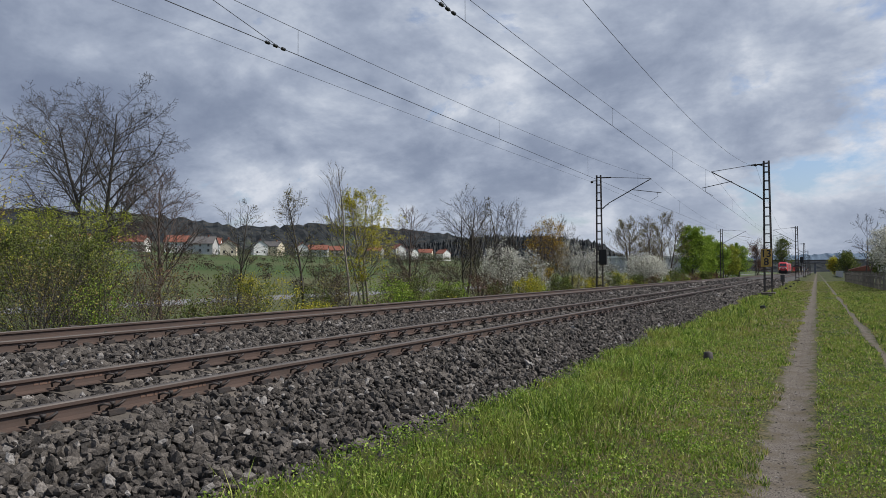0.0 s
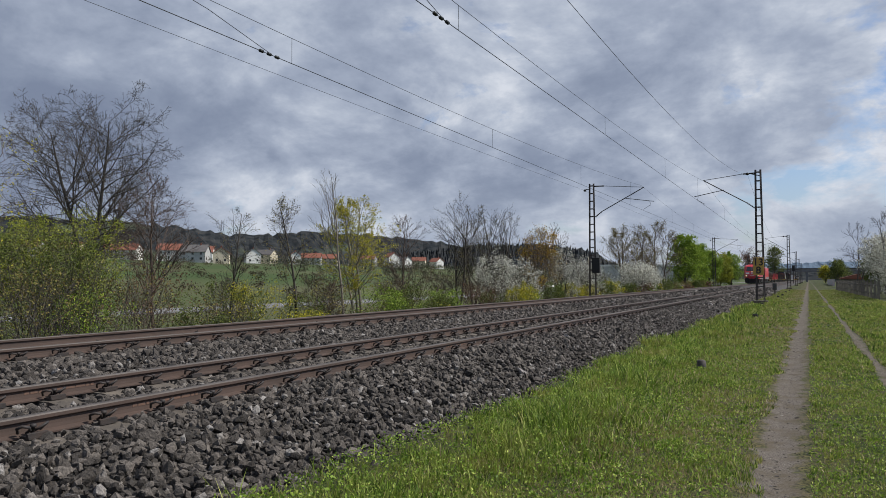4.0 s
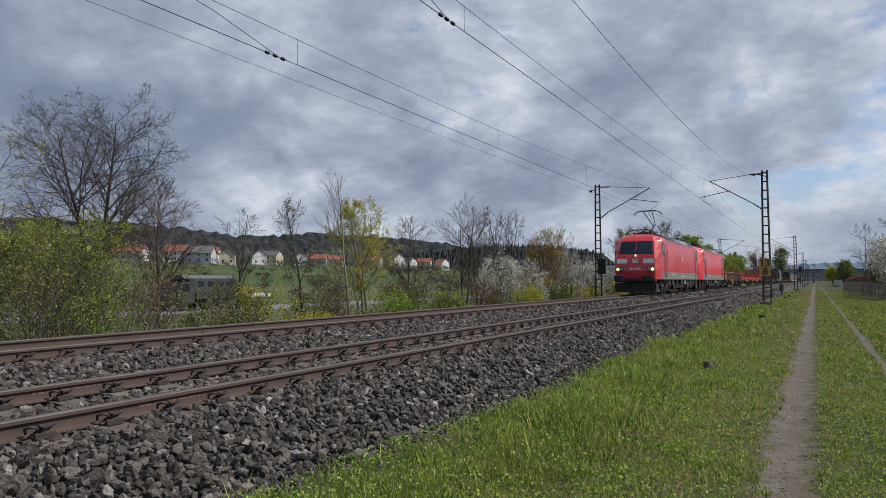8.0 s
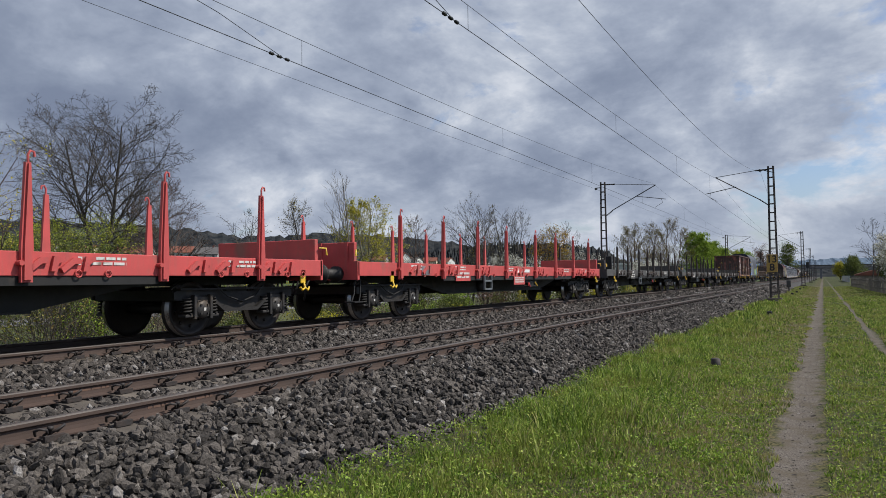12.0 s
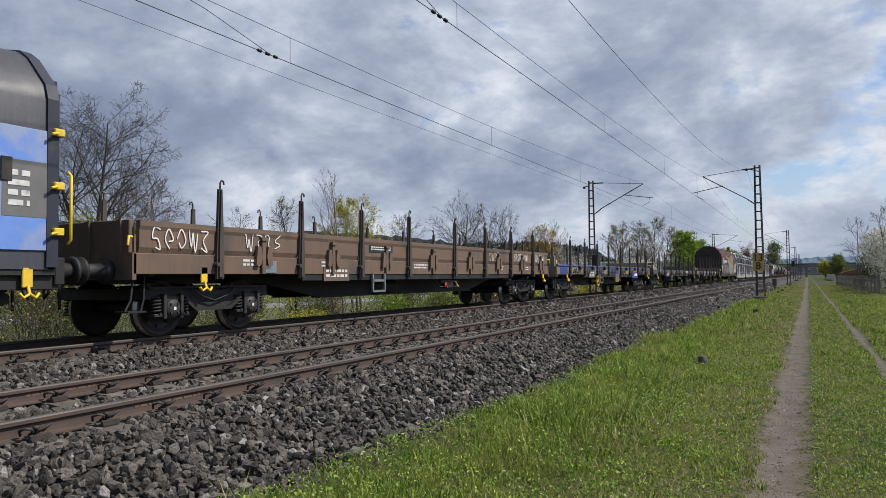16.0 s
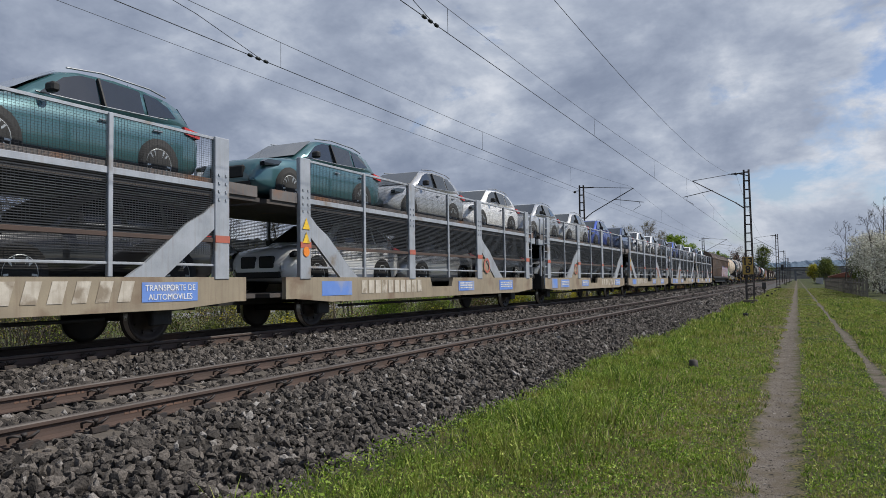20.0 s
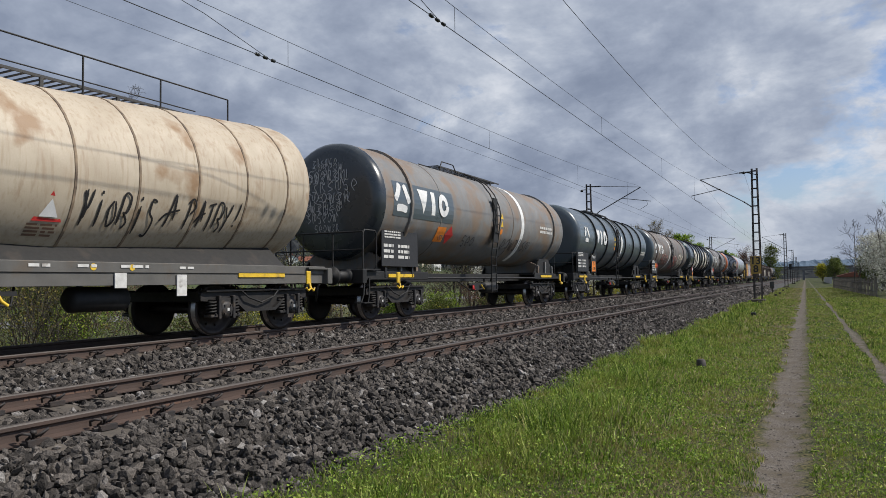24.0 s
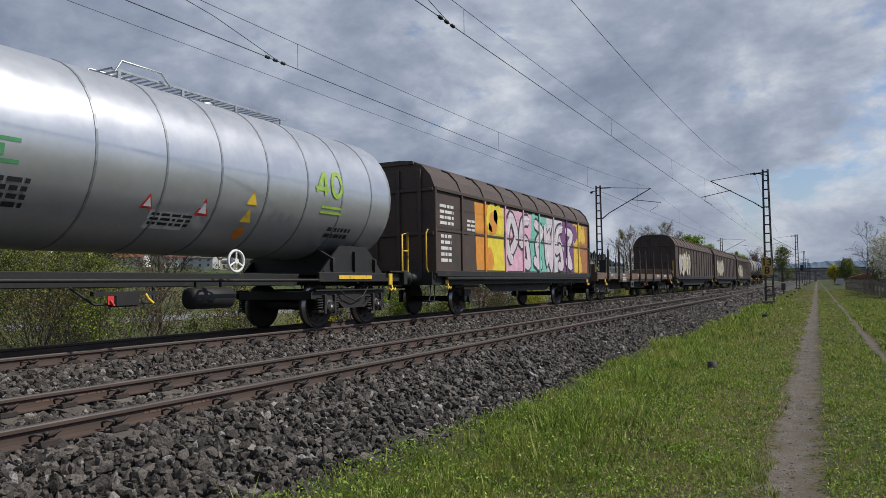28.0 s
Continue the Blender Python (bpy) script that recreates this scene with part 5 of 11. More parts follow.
def long_hood():
    h = hood_wagon(528.9, 19.9, "tall red-brown tarpaulin wagon with graffiti and white logo", "tarp_red", "end_brown", 3.25, 4.15, 12, 2.52, 1.42)
    sk = skin_flat(1.425)
    part("logo", patch(patch(patch(patch(Shape(), sk, 2.95, 3.8, 2.22, 2.29), sk, 2.95, 3.8, 2.83, 2.90), sk, 2.95, 3.02, 2.29, 2.83), sk, 3.73, 3.8, 2.29, 2.83), "letter", h, "plain white logo frame")
    s = Shape()
    for y in (3.12, 3.42):
        patch(s, sk, y, y + 0.2, 2.38, 2.74, 0.006)
    for k in range(8):
        patch(s, sk, 4.0 + k * 0.31, 4.24 + k * 0.31, 2.36, 2.68, 0.006)
    part("logo", s, "letter", h, "plain white logo blocks")
    graffiti(h, sk, 2.7, 1.15, 5.7, 0.92, 6, (0.13, 0.14, 0.165), (0.035, 0.037, 0.045), [(0.055, 0.045, 0.05), (0.075, 0.065, 0.07)], 21, 0.26, (0.36, 0.38, 0.42))
    graffiti(h, sk, 8.5, 1.2, 6.4, 1.95, 5, (0.25, 0.235, 0.15), (0.05, 0.042, 0.032), [(0.16, 0.14, 0.075)], 23, 0.22, (0.40, 0.37, 0.22), 0.06)
    graffiti(h, sk, 16.0, 1.25, 2.3, 1.1, 2, (0.42, 0.4, 0.33), (0.7, 0.7, 0.66), [(0.16, 0.04, 0.04)], 27, 0.16)
    shape = [(1.42, 2.9), (1.35, 3.32), (1.02, 3.80), (0.70, 4.07), (0.35, 4.22), (0.0, 4.25)]
    for k in range(1, 12):
        y = 0.84 + 18.22 * k / 12
        s = Shape()
        for (x0, z0), (x1, z1) in zip(shape, shape[1:]):
            s.beam((x0 + 0.008, y, z0 + 0.008), (x1 + 0.008, y, z1 + 0.008), 0.05, 0.012)
        part("hoop_line", s, "worn_red", h, "worn red line where the hoop rubs")
    arrow = Shape()
    stroke(arrow, sk, [(6.2, 3.18), (7.6, 2.98), (9.2, 2.9), (8.2, 2.55), (7.2, 2.7), (6.2, 3.18)], 0.14, 0.01)
    part("graffiti", arrow, paint((0.34, 0.31, 0.16)), h)
    part("label_board", patch(Shape(), sk, 0.95, 1.9, 1.3, 2.15, 0.004), "brown", h)
    part("lettering", bars(Shape(), 1.432, 1.0, 1.35, 0.8, 0.75, 6), "letter", h)
    s = Shape()
    blob(s, sk, 18.5, 2.25, 0.24, 0.24, 0.006, random.Random(2), 0)
    part("warning_sign", s, "orange_plate", h, "round prohibition sign")


long_hood()


def van(u, length, label, mat, roof_mat, seed, panels, bogies, half=1.40, cream_end=False, post_paint=None):
    """A sliding-wall van: ribbed walls, a cranked roof with ribs and a flat walkway-like crown."""
    w = vehicle("sliding_wall_van", label, "freight wagon", u, "sliding-wall vans")
    y0, y1 = 0.68, length - 0.68
    n = panels
    step = (y1 - y0) / n
    for sx in (-1, 1):
        for k in range(n):
            a, b = y0 + k * step, y0 + (k + 1) * step
            m = "cream" if cream_end and k == n - 1 else mat
            s = Shape().box(min(sx * (half - 0.04), sx * half), max(sx * (half - 0.04), sx * half), a + 0.03, b - 0.03, 1.22, 3.36)
            s.box(min(sx * half, sx * (half + 0.025)), max(sx * half, sx * (half + 0.025)), a + 0.03, b - 0.03, 2.28, 2.34)
            part("wall_panel", s, m, w)
            s = Shape().prism([(half - 0.02, 3.36), (half + 0.01, 3.40), (half - 0.13, 3.72), (half - 0.38, 3.98), (half - 0.62, 4.08), (half - 0.64, 4.04), (half - 0.40, 3.94), (half - 0.16, 3.68)] if sx > 0 else
                              [(-half + 0.64, 4.04), (-half + 0.62, 4.08), (-half + 0.38, 3.98), (-half + 0.13, 3.72), (-half - 0.01, 3.40), (-half + 0.02, 3.36), (-half + 0.16, 3.68), (-half + 0.40, 3.94)][::-1],
                              a + 0.03, b - 0.03)
            part("roof_panel", s, roof_mat, w)
        for k in range(n + 1):
            y = y0 + k * step
            s = Shape().box(min(sx * (half - 0.04), sx * (half + 0.05)), max(sx * (half - 0.04), sx * (half + 0.05)), y - 0.045, y + 0.045, 1.16, 3.40, 0.01)
            part("wall_post", s, (post_paint(y) if post_paint and sx > 0 else None) or mat, w)
            s = Shape()
            for a, b in (((half + 0.02, 3.38), (half - 0.12, 3.72)), ((half - 0.12, 3.72), (half - 0.36, 3.99)), ((half - 0.36, 3.99), (half - 0.60, 4.09))):
                s.beam((sx * a[0], y, a[1]), (sx * b[0], y, b[1]), 0.09, 0.05)
            part("roof_rib", s, "roof_seam" if cream_end else roof_mat, w)
        part("eave_rail", Shape().box(min(sx * (half - 0.02), sx * (half + 0.06)), max(sx * (half - 0.02), sx * (half + 0.06)), y0, y1, 3.33, 3.43, 0.01), mat, w)
        s = Shape().box(min(sx * (half - 0.04), sx * (half + 0.06)), max(sx * (half - 0.04), sx * (half + 0.06)), y0, y1, 1.08, 1.24, 0.01)
        s.box(min(sx * (half + 0.02), sx * (half + 0.10)), max(sx * (half + 0.02), sx * (half + 0.10)), y0 + 0.5, y1 - 0.5, 1.0, 1.07, 0.01)
        part("slide_rail", s, "black", w)
    part("roof_crown", Shape().prism([(-0.84, 4.05), (0.84, 4.05), (0.80, 4.13), (0.4, 4.17), (-0.4, 4.17), (-0.80, 4.13)], y0 - 0.1, y1 + 0.1), roof_mat, w)
    for end, sgn in ((y0, -1), (y1, 1)):
        s = Shape().prism([(-half, 1.05), (half, 1.05), (half, 3.40), (half - 0.13, 3.74), (half - 0.38, 4.0), (0.7, 4.1), (-0.7, 4.1), (-half + 0.38, 4.0), (-half + 0.13, 3.74), (-half, 3.40)],
                          min(end, end + sgn * 0.05), max(end, end + sgn * 0.05))
        for x in (-1.0, -0.35, 0.35, 1.0):
            s.box(x - 0.05, x + 0.05, min(end + sgn * 0.05, end + sgn * 0.12), max(end + sgn * 0.05, end + sgn * 0.12), 1.05, 3.9, 0.01)
        for z in (2.2, 3.35):
            s.box(-half, half, min(end + sgn * 0.05, end + sgn * 0.10), max(end + sgn * 0.05, end + sgn * 0.10), z - 0.04, z + 0.04, 0.01)
        part("end_wall", s, mat, w)
        h = Shape().tube([(1.30, end + sgn * 0.2, 1.2), (1.30, end + sgn * 0.3, 1.3), (1.30, end + sgn * 0.3, 2.2), (1.30, end + sgn * 0.2, 2.3)], 0.02, 6)
        part("grab_rail", h, "yellow", w, "yellow grab rail")
    sole_frame(w, length, "black", 0.86, 1.08)
    ends(w, length)
    if bogies:
        bogie(w, bogies)
        bogie(w, length - bogies)
        s = Shape().prism([(4.2, 1.0), (length - 4.2, 1.0), (length - 5.4, 0.55), (5.4, 0.55)], 1.18, 1.22, "x")
        s.prism([(4.2, 1.0), (length - 4.2, 1.0), (length - 5.4, 0.55), (5.4, 0.55)], -1.22, -1.18, "x")
        part("truss", s, "black", w)
    else:
        s = Shape().prism([(4.2, 1.0), (length - 4.2, 1.0), (length - 5.2, 0.62), (5.2, 0.62)], 1.0, 1.04, "x")
        part("truss", s, "black", w)
        for y in (length / 2 - 4.5, length / 2 + 4.5):
            g = part("running_gear", Shape().box(1.02, 1.10, y - 0.8, y + 0.8, 0.78, 0.84).box(-1.10, -1.02, y - 0.8, y + 0.8, 0.78, 0.84)
                     .box(1.0, 1.12, y - 0.22, y + 0.22, 0.36, 0.72, 0.02).box(-1.12, -1.0, y - 0.22, y + 0.22, 0.36, 0.72, 0.02)
                     .tube([(1.12, y, 0.46), (1.2, y, 0.46)], 0.12, 10), "bogie", w, "leaf-sprung axle guard")
            put_wheelset(WHEELSET, g, y, 0.46)
    rope_hook(w, 1.35, 1.0)
    rope_hook(w, length - 1.0, 1.0)
    return w


M["van_brown"] = surface("van_brown", (0.062, 0.038, 0.028), (0.045, 0.032, 0.026), 0.7, scale=2, dirt=(0.035, 0.03, 0.028), dirt_at=0.56, streak=0.5)
M["van_tan"] = surface("van_tan", (0.095, 0.056, 0.034), (0.068, 0.045, 0.03), 0.7, scale=1.6, dirt=(0.06, 0.045, 0.035), dirt_at=0.52, streak=0.6)
M["roof_brown"] = surface("roof_brown", (0.08, 0.042, 0.029), (0.058, 0.036, 0.027), 0.7, scale=1.5, dirt=(0.045, 0.036, 0.03), dirt_at=0.54, streak=0.4)
M["roof_seam"] = surface("roof_seam", (0.30, 0.28, 0.25), (0.2, 0.16, 0.13), 0.7, scale=5)
M["cream"] = surface("cream", (0.50, 0.45, 0.33), (0.42, 0.37, 0.26), 0.7, scale=2, dirt=(0.26, 0.2, 0.13), dirt_at=0.58, streak=0.4)


def build_vans():
    hb = van(641.4, 23.3, "tan-brown sliding-wall van with silver graffiti and pale roof seams", "van_tan", "roof_brown", 1, 18, 2.6, 1.42, True)
    sk = skin_flat(1.475)
    graffiti(hb, sk, 11.2, 1.3, 8.2, 1.05, 9, (0.42, 0.40, 0.43), (0.42, 0.10, 0.12), [(0.36, 0.24, 0.28), (0.14, 0.18, 0.36), (0.24, 0.18, 0.10)], 31, 0.2, (0.16, 0.2, 0.45))
    tag(hb, sk, 19.0, 1.3, 0.9, 0.6, (0.7, 0.7, 0.68), 4, 8, 0.07)
    rng = random.Random(8)
    s = Shape()
    blob(s, sk, 21.2, 1.75, 0.42, 0.4, 0.006, rng, 0.1)
    for p in ([(20.3, 1.95), (20.7, 1.75), (21.0, 1.6)], [(22.2, 2.2), (21.8, 1.8), (21.5, 1.6)], [(21.0, 2.0), (20.95, 2.3)], [(21.3, 2.05), (21.3, 2.35)]):
        stroke(s, sk, p, 0.13, 0.007)
    patch(s, sk, 20.8, 21.7, 1.25, 1.6, 0.0065)
    part("graffiti", s, paint((0.22, 0.5, 0.28)), hb, "green painted creature")
    s = Shape()
    blob(s, sk, 20.95, 3.0, 0.22, 0.22, 0.006, rng, 0)
    part("warning_sign", s, "orange_plate", hb, "round prohibition sign")
    part("label_board", patch(Shape(), sk, 21.75, 22.4, 1.35, 1.75, 0.005), "white", hb)
    stripes = [((0.62, 0.25, 0.03), 3.2, 4.6), ((0.68, 0.55, 0.04), 4.0, 5.6), ((0.62, 0.36, 0.45), 5.3, 7.6), ((0.16, 0.45, 0.36), 7.5, 9.6), ((0.55, 0.52, 0.55), 9.4, 11.2), ((0.16, 0.06, 0.17), 11.0, 12.8), ((0.62, 0.42, 0.05), 12.6, 13.9), ((0.35, 0.14, 0.05), 13.6, 14.4)]
    sk = skin_flat(1.402)
    v = van(791.2, 15.4, "dark brown two-axle sliding-wall van with a rainbow of graffiti", "van_brown", "van_brown", 2, 9, 0,
            post_paint=lambda y: next((paint(c) for c, a, b in reversed(stripes) if a <= y <= b), None))
    for k, (c, a, b) in enumerate(stripes):
        s = patch(Shape(), sk, a, b, 1.28, 3.25, 0.002 + 0.0006 * k, 0.05 if k % 2 else -0.05)
        r = random.Random(k)
        for q in range(3):
            blob(s, sk, r.uniform(a, b), r.uniform(1.6, 3.0), 0.3, 0.35, 0.007 + 0.0004 * q, r)
        part("graffiti", s, paint(c), v, "bright sprayed colour field")
    graffiti(v, sk, 5.3, 1.45, 7.2, 1.6, 6, (0.58, 0.5, 0.54), (0.03, 0.03, 0.035), None, 41, 0.2, (0.7, 0.7, 0.66))
    part("lettering", bars(bars(bars(Shape(), 1.402, 0.95, 2.4, 0.8, 0.6, 4), 1.402, 1.0, 1.4, 0.6, 0.8, 5), 1.402, 2.6, 2.2, 0.5, 0.5, 4), "letter", v)
    sk = skin_flat(1.455)
    for u, L in ((826.5, 21.3), (848.0, 21.7), (870.0, 21.7)):
        w = van(u, L, "brown sliding-wall van with pale graffiti on its walls", "van_brown", "roof_brown", 3, 14, 2.6)
        graffiti(w, sk, 2.0, 1.4, 5.0, 1.3, 5, (0.5, 0.48, 0.42), (0.2, 0.12, 0.08), [(0.42, 0.36, 0.2)], int(u), 0.2)


build_vans()


# ---- tank wagons ----
def tank_wagon(u, length, label, barrel, dome, r, zc, y0, y1, rings=(), welds=(), ladder=None, walkway=None, board=None, seed=0, bend=0.0,
               ring_mat=None, frame_mat="black", pivot=2.55, rail_mat="black", saddle="black", deep=False, hand=()):
    """A bogie tank wagon: barrel with dished ends, stiffening rings, saddles, walkway, ladder and end platform."""
    w = vehicle("tank_wagon", label, "tank wagon", u, "tank wagons")
    mid = (y0 + y1) / 2
    n = 40

    def drop(y):
        return zc + bend * (abs(y - mid) - (y1 - y0) / 2)

    def lathe_rings(stations, lift=0.0):
        v = []
        for y, q in stations:
            for k in range(n):
                a = 2 * math.pi * k / n
                v.append(((q + lift) * math.cos(a), y, drop(y) + (q + lift) * math.sin(a)))
        m = len(stations)
        return v, [(i * n + k, i * n + (k + 1) % n, (i + 1) * n + (k + 1) % n, (i + 1) * n + k) for i in range(m - 1) for k in range(n)]

    body = [(y0 + 0.30, r)] + [(y0 + 0.3 + (y1 - y0 - 0.6) * i / 10, r) for i in range(1, 10)] + [(y1 - 0.30, r)]
    part("barrel", Shape().add(*lathe_rings(body), None, True), barrel, w)
    cup = [(0.30, r), (0.16, r * 0.985), (0.07, r * 0.93), (0.02, r * 0.8), (0.0, r * 0.55), (-0.01, 0.02)]
    part("dished_end", Shape().add(*lathe_rings([(y0 + a, q) for a, q in cup]), None, True), dome, w)
    part("dished_end", Shape().add(*lathe_rings([(y1 - a, q) for a, q in cup]), None, True), barrel, w)
    for y in rings:
        part("stiffening_ring", Shape().add(*lathe_rings([(y - 0.05, r), (y - 0.045, r + 0.06), (y + 0.045, r + 0.06), (y + 0.05, r)])), ring_mat or "black", w)
    for y in welds:
        part("band", Shape().add(*lathe_rings([(y - 0.022, r), (y - 0.018, r + 0.010), (y + 0.018, r + 0.010), (y + 0.022, r)])), ring_mat or barrel, w)
    # frame
    for x in (-0.42, 0.42):
        part("centre_sill", Shape().box(x - 0.05, x + 0.05, 0.62, length - 0.62, 0.90, 1.14, 0.01), "black", w)
    for y in (0.66, length - 0.66):
        part("headstock", Shape().box(-1.30, 1.30, y - 0.08, y + 0.08, 0.88, 1.20, 0.01), frame_mat, w)
    for x in (-1.15, 1.15):
        if deep:
            part("sole_bar", Shape().box(x - 0.03, x + 0.05, 0.7, length - 0.7, 1.08, 1.24, 0.01).box(x - 0.06, x + 0.03, 0.75, length - 0.75, 0.90, 1.085), frame_mat, w, "weathered grey sole bar")
            part("cradle", Shape().prism([(x * 1.0, 1.24), (x * 0.94, 1.24), (x * 0.55, zc - r * 0.88), (x * 0.60, zc - r * 0.84)], y0 + 0.5, y1 - 0.7), "black", w)
        else:
            part("sole_bar", Shape().box(x - 0.03, x + 0.03, 0.7, 3.9, 0.96, 1.16, 0.01), frame_mat, w)
            part("sole_bar", Shape().box(x - 0.03, x + 0.03, length - 3.9, length - 0.7, 0.96, 1.16, 0.01), frame_mat, w)
            part("brake_pipe", Shape().tube([(x, 3.8, 1.0), (x, length - 3.8, 1.0)], 0.03, 6), "black", w)
    for y in (pivot, length - pivot):
        if not deep:
            for x in (-1, 1):
                pts = [(y - 1.2, 1.14), (y + 1.2, 1.14), (y + 0.95, 1.36), (y + 0.5, zc - r * 0.80), (y - 0.5, zc - r * 0.80), (y - 0.95, 1.36)]
                part("gusset", Shape().prism(pts, x * 1.06 - 0.02, x * 1.06 + 0.02, "x"), "black", w)
            for dy, q in ((-0.8, 1.45), (0.0, 1.62), (0.8, 1.45)):
                pts = [(-1.15, 1.18), (1.15, 1.18), (1.15, q), (0.75, zc - r * 0.86), (-0.75, zc - r * 0.86), (-1.15, q)]
                part("saddle", Shape().prism(pts, y + dy - 0.04, y + dy + 0.04), saddle, w)
        part("bolster_plate", Shape().box(-1.1, 1.1, y - 1.1, y + 1.1, 1.12, 1.2), "black", w)
        bogie(w, y)
    # end platform with rails
    for back in (0, 1):
        m = moved(0, length, 0) @ TURN if back else Matrix.Identity(4)
        s = Shape().box(-1.28, 1.28, 0.62, 1.35, 1.18, 1.215)
        part("platform", s, frame_mat, w, "", m)
        if not back:
            for k, (x, y) in enumerate(((1.25, 0.66), (0.42, 0.66), (-0.42, 0.66), (-1.25, 0.66))):
                a = Shape().tube([(x, y, 1.2), (x, y, 2.02), (x, y + 0.06, 2.1), (x, y + 0.5, 2.1), (x, y + 0.56, 2.02), (x, y + 0.56, 1.2)] if k in (0, 3) else [(x, y, 1.2), (x, y, 2.05)], 0.02, 6)
                part("platform_rail", a, rail_mat, w)
            part("platform_rail", Shape().tube([(-1.25, 0.66, 2.06), (1.25, 0.66, 2.06)], 0.02, 6).tube([(-1.25, 0.66, 1.65), (1.25, 0.66, 1.65)], 0.016, 6), rail_mat, w)
    if ladder:
        s = Shape()
        a0, a1 = ladder - 0.19, ladder + 0.19
        for y in (a0, a1):
            pts = [(1.36, y, 0.55), (1.36, y, 1.7), (r + 0.12, y, zc + 0.1)]
            for k in range(1, 6):
                a = math.pi / 2 * k / 6
                pts.append(((r + 0.12) * math.cos(a), y, zc + (r + 0.12) * math.sin(a)))
            s.tube(pts, 0.02, 5)
        for k in range(11):
            z = 0.62 + k * 0.26
            x = 1.36 if z < 1.7 else (1.36 + (r + 0.12 - 1.36) * (z - 1.7) / (zc + 0.1 - 1.7) if z < zc + 0.1 else (r + 0.12) * math.sqrt(max(0.05, 1 - ((z - zc) / (r + 0.12)) ** 2)))
            s.box(x - 0.02, x + 0.02, a0, a1, z - 0.012, z + 0.012)
        part("ladder", s, rail_mat, w, "steel side ladder")
        s = Shape().box(r * 0.97, r + 0.02, ladder - 0.16, ladder + 0.16, zc - 0.75, zc + 0.65)
        part("ladder_back", s, "black", w)
    if walkway:
        a, b = walkway
        s = Shape()
        top = drop((a + b) / 2) + r
        top -= 0.06
        for x in (-0.33, 0.33):
            s.box(x - 0.015, x + 0.015, a, b, top + 0.14, top + 0.18)
        k = a
        while k < b:
            s.box(-0.33, 0.33, k, k + 0.03, top + 0.165, top + 0.185)
            k += 0.16
        k = a + 0.1
        while k < b:
            s.box(-0.35, -0.31, k, k + 0.05, top - 0.05, top + 0.15)
            s.box(0.31, 0.35, k, k + 0.05, top - 0.05, top + 0.15)
            k += 1.3
        part("walkway", s, rail_mat if rail_mat != "black" else "grating", w, "grated roof walkway")
        part("walkway_rail", Shape().tube([(0.4, a, top + 0.1), (0.4, a + 0.12, top + 0.30), (0.4, a + 0.9, top + 0.30), (0.4, a + 1.1, top + 0.1)], 0.018, 6)
             .tube([(-0.4, a, top + 0.1), (-0.4, a + 0.12, top + 0.30), (-0.4, a + 0.9, top + 0.30), (-0.4, a + 1.1, top + 0.1)], 0.018, 6), rail_mat, w)
        part("manhole", Shape().lathe([(top - 0.05, 0.0), (top - 0.05, 0.30), (top + 0.10, 0.30), (top + 0.14, 0.2), (top + 0.15, 0)], (0, (a + b) / 2, 0), "z", 16), rail_mat, w, "domed filler lid")
        for y in hand:
            part("rail_post", Shape().tube([(0.42, y, top), (0.42, y, top + 0.62)], 0.016, 5), "black", w)
        if hand:
            part("hand_rail", Shape().tube([(0.42, hand[0], top + 0.62), (0.42, hand[-1], top + 0.62)], 0.014, 5), "black", w, "thin black hand rail")
            part("hand_rail", Shape().tube([(-0.42, hand[0], top + 0.5), (-0.42, hand[-1], top + 0.5)], 0.012, 5), "black", w)
    if board:
        y, z = board
        b = part("data_board", Shape().box(1.20, 1.23, y, y + 1.75, z, z + 0.95, 0.006).box(1.0, 1.2, y + 0.2, y + 0.26, z - 0.25, z + 0.1).box(1.0, 1.2, y + 1.5, y + 1.56, z - 0.25, z + 0.1), "black_sign", w, "black data board")
        part("lettering", bars(bars(bars(Shape(), 1.232, y + 0.12, z + 0.66, 0.75, 0.2, 3), 1.232, y + 0.08, z + 0.14, 0.45, 0.4, 3), 1.232, y + 0.75, z + 0.14, 0.55, 0.4, 3), "letter", b)
    rope_hook(w, 2.0, 1.0)
    rope_hook(w, length - 1.5, 1.0)
    for y in (pivot, length - pivot):
        part("hazard_bar", Shape().box(1.17, 1.20, y - 0.7, y + 0.55, 1.02, 1.10), "yellow", w, "yellow hazard bar")
    ends(w, length)
    air_tank(w, length / 2 + 0.8, 0.75, 0.70)
    brake_gear(w, length / 2 - 1.3)
    return w


M["grating"] = surface("grating", (0.06, 0.058, 0.056), (0.06, 0.058, 0.055), 0.6, 0.5, scale=8)
M["galvanised"] = surface("galvanised", (0.42, 0.44, 0.45), (0.33, 0.35, 0.36), 0.45, 0.8, scale=7)
M["tank_dusty"] = surface("tank_dusty", (0.19, 0.188, 0.18), (0.14, 0.142, 0.14), 0.55, scale=2.0, dirt=(0.19, 0.14, 0.10), dirt_at=0.48, streak=0.8)
M["tank_slate"] = surface("tank_slate", (0.072, 0.092, 0.105), (0.062, 0.082, 0.094), 0.32, scale=1.0, dirt=(0.085, 0.085, 0.082), dirt_at=0.62, streak=0.3, coat=0.3)
M["tank_rusty"] = surface("tank_rusty", (0.155, 0.14, 0.125), (0.11, 0.105, 0.10), 0.6, scale=2.0, dirt=(0.135, 0.092, 0.068), dirt_at=0.5, streak=0.8)
